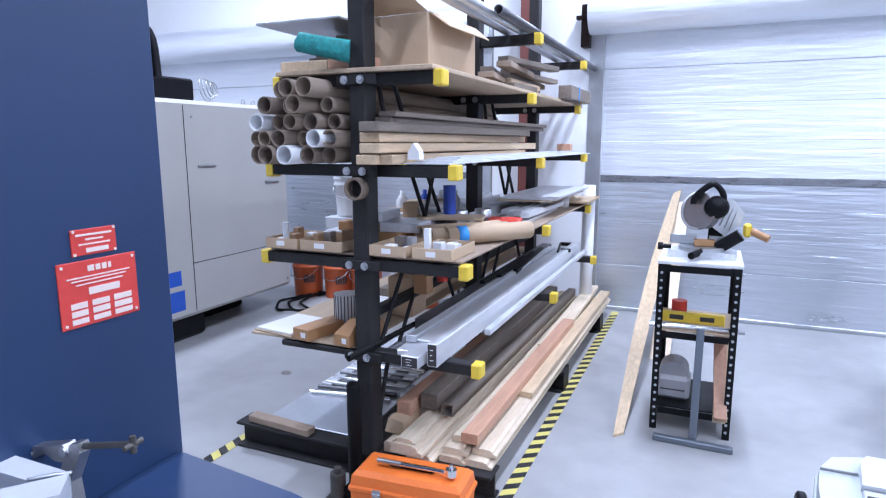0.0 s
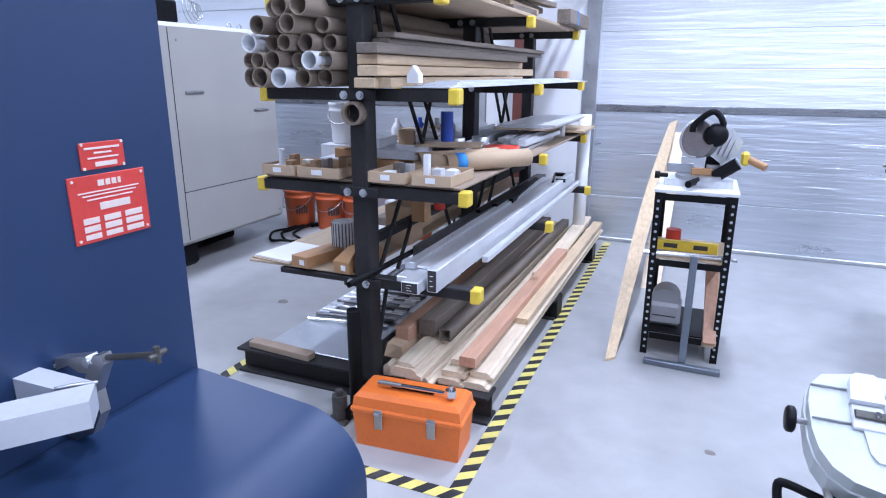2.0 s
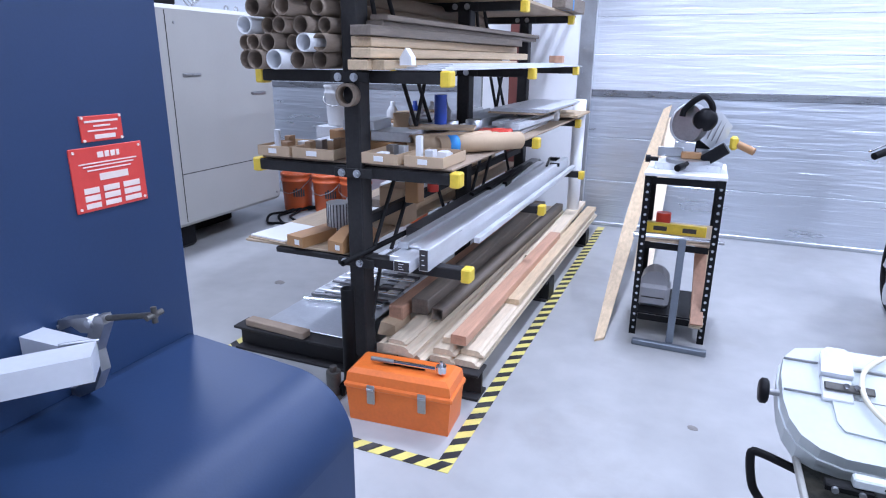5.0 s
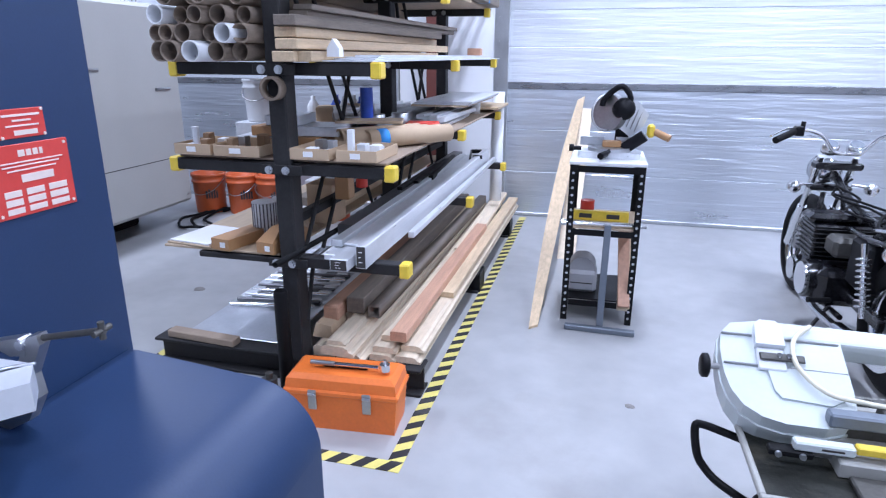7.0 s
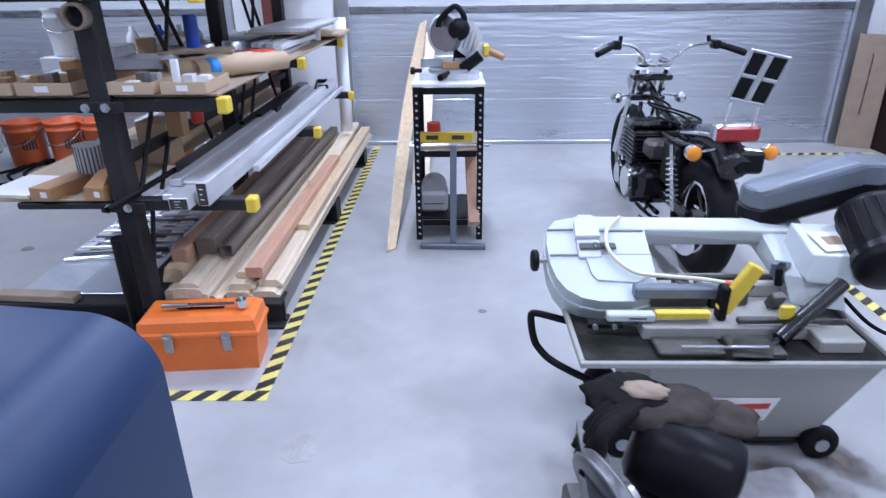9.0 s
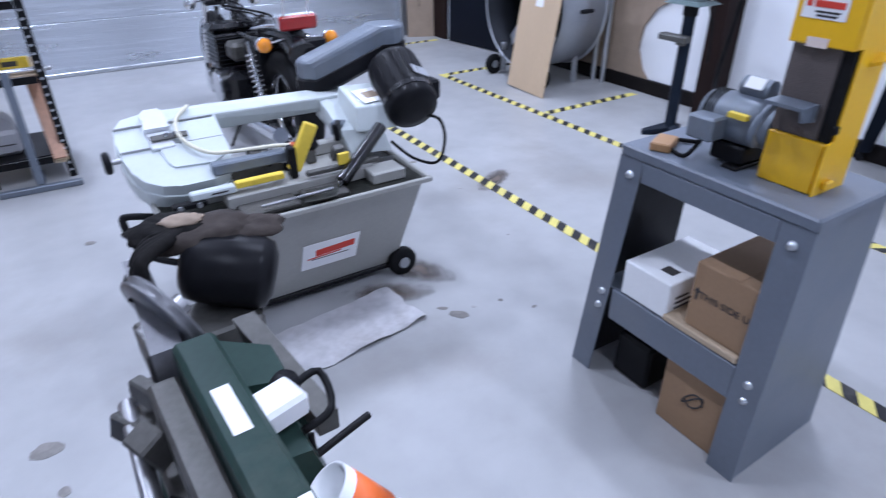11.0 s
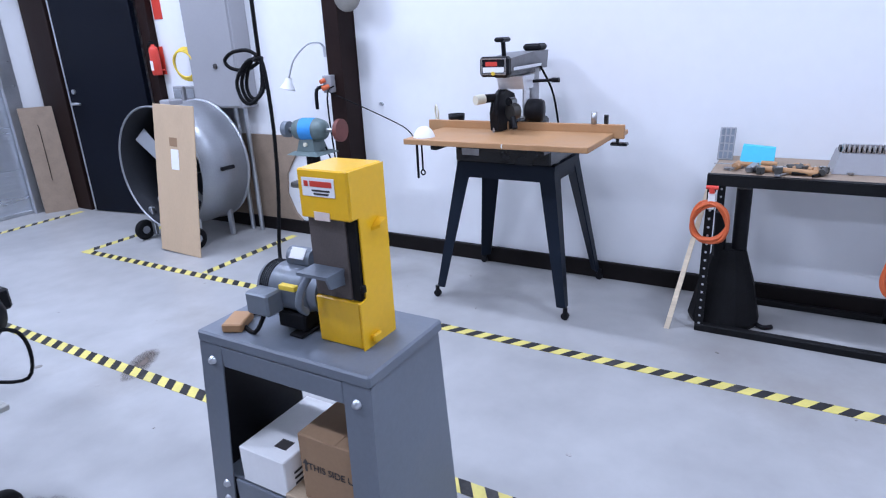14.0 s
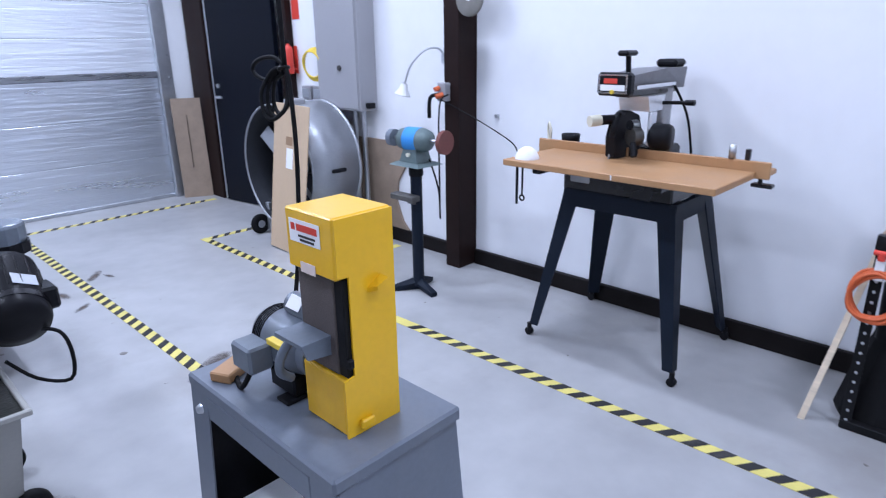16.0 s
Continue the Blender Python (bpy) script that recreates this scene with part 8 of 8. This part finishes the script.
part("handle", Bld().cyl((-0.14, 0, 0.014), (0.10, 0, 0.016), 0.013), "mdf", hm)
part("head", Bld().box((0.10, -0.05, 0.0), (0.13, 0.05, 0.03), 0.006), "steel", hm)

# ---- bench grinder on a pedestal ----
gr = thing("pedestal_grinder", "grey-green bench grinder on a black iron pedestal", "grinder", (3.60, 1.93, 0.0), rz=0)
for a in (20, 140, 260):
    c, s = math.cos(math.radians(a)), math.sin(math.radians(a))
    part("foot", Bld().hull([(0.03 * c - 0.03 * s, 0.03 * s + 0.03 * c, 0.05), (0.03 * c + 0.03 * s, 0.03 * s - 0.03 * c, 0.05), (0.16 * c - 0.02 * s, 0.16 * s + 0.02 * c, 0.0), (0.16 * c + 0.02 * s, 0.16 * s - 0.02 * c, 0.0), (0.16 * c - 0.02 * s, 0.16 * s + 0.02 * c, 0.025), (0.16 * c + 0.02 * s, 0.16 * s - 0.02 * c, 0.025), (0.0, 0.0, 0.09), (0.0, 0.0, 0.0)]), "stand_blue", gr)
part("pole", Bld().cyl((0, 0, 0.03), (0, 0, 0.76), 0.034), "stand_blue", gr)
part("pole_collar", Bld().cyl((0, 0, 0.70), (0, 0, 0.75), 0.042), "black_iron", gr)
part("water_tray", Bld().box((-0.10, -0.07, 0.565), (-0.036, 0.12, 0.60), 0.006).box((-0.05, -0.03, 0.54), (-0.03, 0.03, 0.57), 0.004), "cast", gr, "small cast tool tray")
part("top_plate", Bld().hull([(-0.10, -0.12, 0.765), (0.10, -0.12, 0.765), (0.10, 0.12, 0.765), (-0.10, 0.12, 0.765), (-0.07, -0.09, 0.782), (0.07, -0.09, 0.782), (0.07, 0.09, 0.782), (-0.07, 0.09, 0.782)]), "grinder_green", gr)
part("grinder_body", Bld().lathe([(0, -0.12), (0.03, -0.118), (0.055, -0.10), (0.066, -0.06), (0.068, 0.06), (0.055, 0.10), (0.03, 0.118), (0, 0.12)], (0, 0, 0.905), (0.1, -1, 0)), "grinder_green", gr, "rounded grey-green motor body")
part("body_foot", Bld().hull([(-0.06, -0.07, 0.783), (0.06, -0.07, 0.783), (0.06, 0.07, 0.783), (-0.06, 0.07, 0.783), (-0.045, -0.05, 0.86), (0.045, -0.05, 0.86), (0.045, 0.05, 0.86), (-0.045, 0.05, 0.86)]), "grinder_green", gr)
part("tape_patch", Bld().cyl((-0.0045, 0.045, 0.905), (0.0045, -0.045, 0.905), 0.0695, seg=24), "tape_blue", gr, "wide band of blue masking tape")
part("switch", Bld().cyl((-0.05, 0.0, 0.825), (-0.065, 0.0, 0.825), 0.012), "cream_lamp", gr)
part("shaft", Bld().cyl((0.01, -0.11, 0.905), (0.02, -0.22, 0.905), 0.012).cyl((-0.01, 0.11, 0.905), (-0.017, 0.17, 0.905), 0.012), "steel", gr)
part("buffing_wheel", Bld().cyl((0.018, -0.20, 0.905), (0.02, -0.225, 0.905), 0.065, seg=30), "rust_red", gr, "dark red buffing wheel")
part("stone_wheel", Bld().cyl((-0.015, 0.15, 0.905), (-0.018, 0.185, 0.905), 0.048, seg=24), "motor_grey", gr, "grey stone wheel")
part("cord", Bld().path([(0.03, -0.08, 0.80), (0.08, -0.10, 0.62), (0.07, -0.12, 0.45), (0.10, -0.09, 0.62), (0.30, 0.10, 1.05), (0.40, 0.12, 1.12)], 0.005), "rubber", gr)

# ---- fan ----
fn = thing("drum_fan", "large galvanised barrel fan on small wheels", "fan", (3.60, 3.42, 0.0))
FZ, FR = 0.565, 0.455
part("barrel", Bld().pipe((0.0, 0, FZ), (0.42, 0, FZ), FR, FR - 0.006, 56), "fan_metal", fn)
part("front_ring", Bld().torus((0.0, 0, FZ), FR, 0.006, (1, 0, 0), 56, 8), "fan_metal", fn)
part("rear_ring", Bld().torus((0.42, 0, FZ), FR, 0.012, (1, 0, 0), 56, 8), "galv", fn)
# Added dark liner and back disc carry the barrel's inner shade.
part("shade_liner", Bld().pipe((0.004, 0, FZ), (0.40, 0, FZ), FR - 0.007, FR - 0.012, 48), "fan_in", fn)
part("back_panel", Bld().cyl((0.39, 0, FZ), (0.40, 0, FZ), FR - 0.013, seg=48), "fan_in", fn, "dark disc closing the barrel, coloured for its inner shade")
part("hub", Bld().cyl((0.06, 0, FZ), (0.22, 0, FZ), 0.055), "galv", fn)
part("motor", Bld().cyl((0.22, 0, FZ), (0.38, 0, FZ), 0.09), "motor_grey", fn)
for k in range(4):
    a = math.radians(38 + 90 * k)
    m_ = Matrix.Translation((0.10, 0, FZ)) @ Matrix.Rotation(a, 4, "X") @ Matrix.Rotation(math.radians(24), 4, "Z")
    part("blade", Bld().hull([tuple(m_ @ Vector((sy * 0.002, sx * w, z))) for sx in (-1, 1) for sy in (-1, 1) for w, z in ((0.04, 0.05), (0.055, 0.38))]), "fan_metal", fn, "pale aluminium fan blade")
part("handle", Bld().box((0.16, -FR - 0.02, FZ - 0.012), (0.28, -FR + 0.004, FZ + 0.014), 0.005), "black_plastic", fn, "black carry handle")
for y in (-0.26, 0.26):
    part("leg", Bld().box((0.03, y - 0.02, 0.03), (0.06, y + 0.02, 0.25), 0.004), "galv", fn)
    part("leg", Bld().box((0.33, y - 0.02, 0.0), (0.36, y + 0.02, 0.25), 0.004), "galv", fn)
    w = part("wheel", Bld().lathe([(0, -0.02), (0.05, -0.02), (0.075, -0.016), (0.08, 0), (0.075, 0.016), (0.05, 0.02), (0, 0.02)], (-0.02, y + (0.04 if y > 0 else -0.04), 0.08), (0, 1, 0)), "rubber", fn, "black rubber wheel")
    part("hub_cap", Bld().cyl((-0.02, y + (0.018 if y > 0 else -0.062), 0.08), (-0.02, y + (0.062 if y > 0 else -0.018), 0.08), 0.03), "galv", w)
part("junction_box", Bld().box((0.12, -0.08, FZ + FR - 0.012), (0.24, 0.03, FZ + FR + 0.03), 0.008), "grey_box", fn)
cbd = thing("cardboard_sheet", "tall flat cardboard sheet leaning on the fan", "cardboard", (3.45, 3.15, 0.0), rz=0)
part("sheet", Bld().box((-0.004, -0.21, 0.0), (0.004, 0.21, 1.04), 0.002, pose(0, 0, 0.006, 2.0, 7, 0)), "card", cbd)
part("paper_note", Bld().box((-0.0055, -0.04, 0.60), (-0.0045, 0.04, 0.74), 0.0003, pose(0, 0, 0.006, 2.0, 7, 0)), "paper", cbd, "white sheet of paper")
part("tape_patch", Bld().box((-0.0055, -0.03, 0.76), (-0.0045, 0.05, 0.82), 0.0003, pose(0, 0, 0.006, 2.0, 7, 0)), "card_dark", cbd)

# ---- things on the long wall ----
eb = thing("electrical_panel", "tall grey steel electrical cabinet on the wall", "electrical panel", (WX, 2.95, 0.96))
part("cabinet", Bld().box((-0.16, 0, 0), (-0.0, 0.50, 1.15), 0.006), "grey_box", eb)
part("door", Bld().box((-0.168, 0.015, 0.015), (-0.1602, 0.485, 1.135), 0.004), "grey_box", eb)
part("latch", Bld().cyl((-0.168, 0.21, 0.30), (-0.18, 0.21, 0.30), 0.018), "ink", eb)
part("side_switch", Bld().box((-0.12, -0.05, 0.02), (-0.06, -0.0005, 0.06), 0.006), "black_plastic", eb)
for k, y in enumerate((3.02, 3.12)):
    solo("conduit", Bld().cyl((0, 0, 0), (0, 0, 0.955), 0.018), "galv", "grey steel conduit running down the wall", "conduit", (WX - 0.08, y, 0.002), group="conduits")
solo("conduit", Bld().cyl((0, 0, 0), (0, 0, 2.6), 0.016), "galv", "grey steel conduit running up the wall", "conduit", (WX - 0.03, 3.45, 0.9), group="conduits")
jb = thing("junction_box", "double grey electrical junction box on the wall", "junction box", (WX, 3.56, 1.0))
part("box", Bld().box((-0.06, 0, 0), (0, 0.12, 0.11), 0.005).box((-0.06, 0.15, 0), (0, 0.27, 0.11), 0.005), "grey_box", jb)
part("cover", Bld().box((-0.066, 0.02, 0.02), (-0.0605, 0.10, 0.09), 0.002).box((-0.066, 0.17, 0.02), (-0.0605, 0.25, 0.09), 0.002), "galv", jb)
yc = thing("yellow_cord", "yellow air hose coiled on a wall hook", "hose", (WX - 0.14, 3.50, 1.28))
for k in range(4):
    part("loop", Bld().torus((-0.01 * k, 0, 0), 0.12 - 0.008 * k, 0.007, (1, 0.15, 0.05 * k), 32, 8), "cap_yellow", yc)
bk = thing("power_cord", "thick black power cord looped and hanging from above", "cord", (1.93, 0.55, 0.0))
part("drop", Bld().path([(-0.02, -0.03, CEIL - 0.01), (-0.01, -0.02, 2.6), (0.0, -0.015, 1.9), (-0.004, -0.006, 1.55), (0.0, 0.0, 1.372)], 0.0052, 10), "rubber", bk)
part("tail", Bld().path([(0.0, 0.0, 1.372), (0.0, -0.012, 1.335), (0.0, -0.016, 1.20), (-0.005, -0.008, 1.04), (-0.018, 0.002, 0.90), (-0.045, -0.02, 0.86), (-0.085, -0.04, 0.853)], 0.0050, 10), "rubber", bk)
part("ring_loop", Bld().path([(0.0, 0.0, 1.37), (-0.005, 0.03, 1.387), (-0.012, 0.075, 1.384), (-0.014, 0.104, 1.366), (-0.010, 0.092, 1.347), (0.0, 0.05, 1.341), (0.004, 0.01, 1.358)], 0.0046, 10), "rubber", bk)
for k in range(3):
    part("hanging_loop", Bld().path([(0.0, 0.0, 1.374 - 0.003 * k), (-0.004 * k, 0.03 + 0.003 * k, 1.36), (-0.012 * k, 0.054 + 0.004 * k, 1.315), (-0.014 * k, 0.052 - 0.003 * k, 1.283 - 0.006 * k), (-0.010 * k, 0.03 - 0.004 * k, 1.272 - 0.004 * k), (0.004, 0.008 - 0.004 * k, 1.30), (0.004, 0.0, 1.36)], 0.0046, 10), "rubber", bk)
part("tie", Bld().torus((0.0, 0.004, 1.366), 0.010, 0.004, (0, 0.3, 1), 16, 8), "black_plastic", bk)
fe = thing("fire_extinguisher", "red fire extinguisher with a white tag on the wall", "fire extinguisher", (WX - 0.08, 3.95, 1.20))
fe.scale = (0.68, 0.68, 0.62)
part("cylinder", Bld().lathe([(0, 0), (0.05, 0.0), (0.056, 0.015), (0.056, 0.30), (0.045, 0.34), (0.02, 0.36), (0.018, 0.38), (0, 0.38)]), "red_label", fe)
part("valve", Bld().box((-0.015, -0.015, 0.38), (0.015, 0.015, 0.41), 0.004).box((-0.05, -0.01, 0.41), (0.02, 0.01, 0.425), 0.004), "black_plastic", fe, "black valve and lever")
part("hose", Bld().path([(0, 0.02, 0.40), (-0.02, 0.07, 0.36), (-0.02, 0.075, 0.2), (-0.01, 0.07, 0.1)], 0.009), "rubber", fe)
part("label", Bld().box((-0.0575, -0.025, 0.06), (-0.056, 0.025, 0.18), 0.0005), "paper", fe, "white instruction label")
part("bracket", Bld().box((0.03, -0.03, 0.05), (0.109, 0.03, 0.07), 0.003).box((0.095, -0.03, 0.0), (0.109, 0.03, 0.35), 0.003), "red_label", fe)
solo("sign_strip", Bld().box((-0.004, 0, 0), (-0.0005, 0.10, 0.30), 0.001), "red_label", "red extinguisher sign on the wall", "sign", (WX, 3.87, 1.62))
wl = thing("gooseneck_lamp", "white gooseneck lamp clamped to the wall column", "lamp", (4.06, 2.14, 1.35))
part("neck", Bld().path([(0, 0.0, 0.0), (-0.02, 0.03, 0.04), (-0.06, 0.10, 0.03), (-0.10, 0.19, -0.06), (-0.12, 0.23, -0.17)], 0.006, 8), "galv", wl)
part("shade", Bld().lathe([(0.02, 0), (0.025, -0.03), (0.05, -0.07), (0.052, -0.075), (0.046, -0.072), (0.02, -0.03), (0, -0.02)], (-0.12, 0.23, -0.17), (0.15, -0.2, 1)), "white_plastic", wl, "white lamp shade")
part("clamp", Bld().box((-0.015, -0.03, -0.05), (0.015, 0.01, 0.01), 0.004), "galv", wl)
ob_ = thing("wall_outlet", "grey outlet box with plugs on the column", "outlet", (WX - 0.17, 2.055, 1.08))
part("box", Bld().box((-0.05, 0, 0), (-0.0005, 0.07, 0.11), 0.005), "grey_box", ob_)
part("plug", Bld().cyl((-0.05, 0.02, 0.04), (-0.09, 0.04, 0.03), 0.016).cyl((-0.05, 0.05, 0.08), (-0.08, 0.06, 0.07), 0.014), "orange_cord", ob_, "orange plugs")
part("dark_plug", Bld().path([(-0.05, 0.05, 0.04), (-0.09, 0.09, 0.02), (-0.09, 0.10, -0.10)], 0.012), "black_plastic", ob_)
solo("saw_power_cord", Bld().path([(WX - 0.225, 2.085, 1.09), (4.03, 1.85, 0.985), (3.86, 1.45, 0.905), (3.55, 1.16, 0.895), (3.42, 1.02, 0.924)], 0.0035, 8, 6), "rubber", "thin grey cord sagging from outlet to saw", "cord")
solo("wall_screw", Bld().cyl((0, 0, 0), (-0.02, 0, 0), 0.012), "galv", "small hook screwed into the wall", "hook", (WX, 1.82, 0.99))
wc = thing("round_disc", "round dull grey metal disc with a pale square centre", "disc", (WX - 0.18, 1.90, 1.66))
part("disc", Bld().lathe([(0, -0.004), (0.092, -0.004), (0.10, 0.002), (0.10, 0.016), (0.092, 0.02), (0, 0.02)], (0, 0, 0), (1, 0, 0)), "disc_grey", wc)
part("centre_mark", Bld().box((-0.007, -0.016, -0.016), (-0.0045, 0.016, 0.016), 0.001, pose(0, 0, 0, 12, 0, 0)), "paper", wc, "small pale square")
solo("pry_bar", Bld().path([(0, 0, 0.0), (0, 0, 0.45), (0.0, 0.02, 0.50)], 0.003), "brown_steel", "thin steel bar hung on the hardboard panel", "bar", (3.82, 5.335, 0.30))
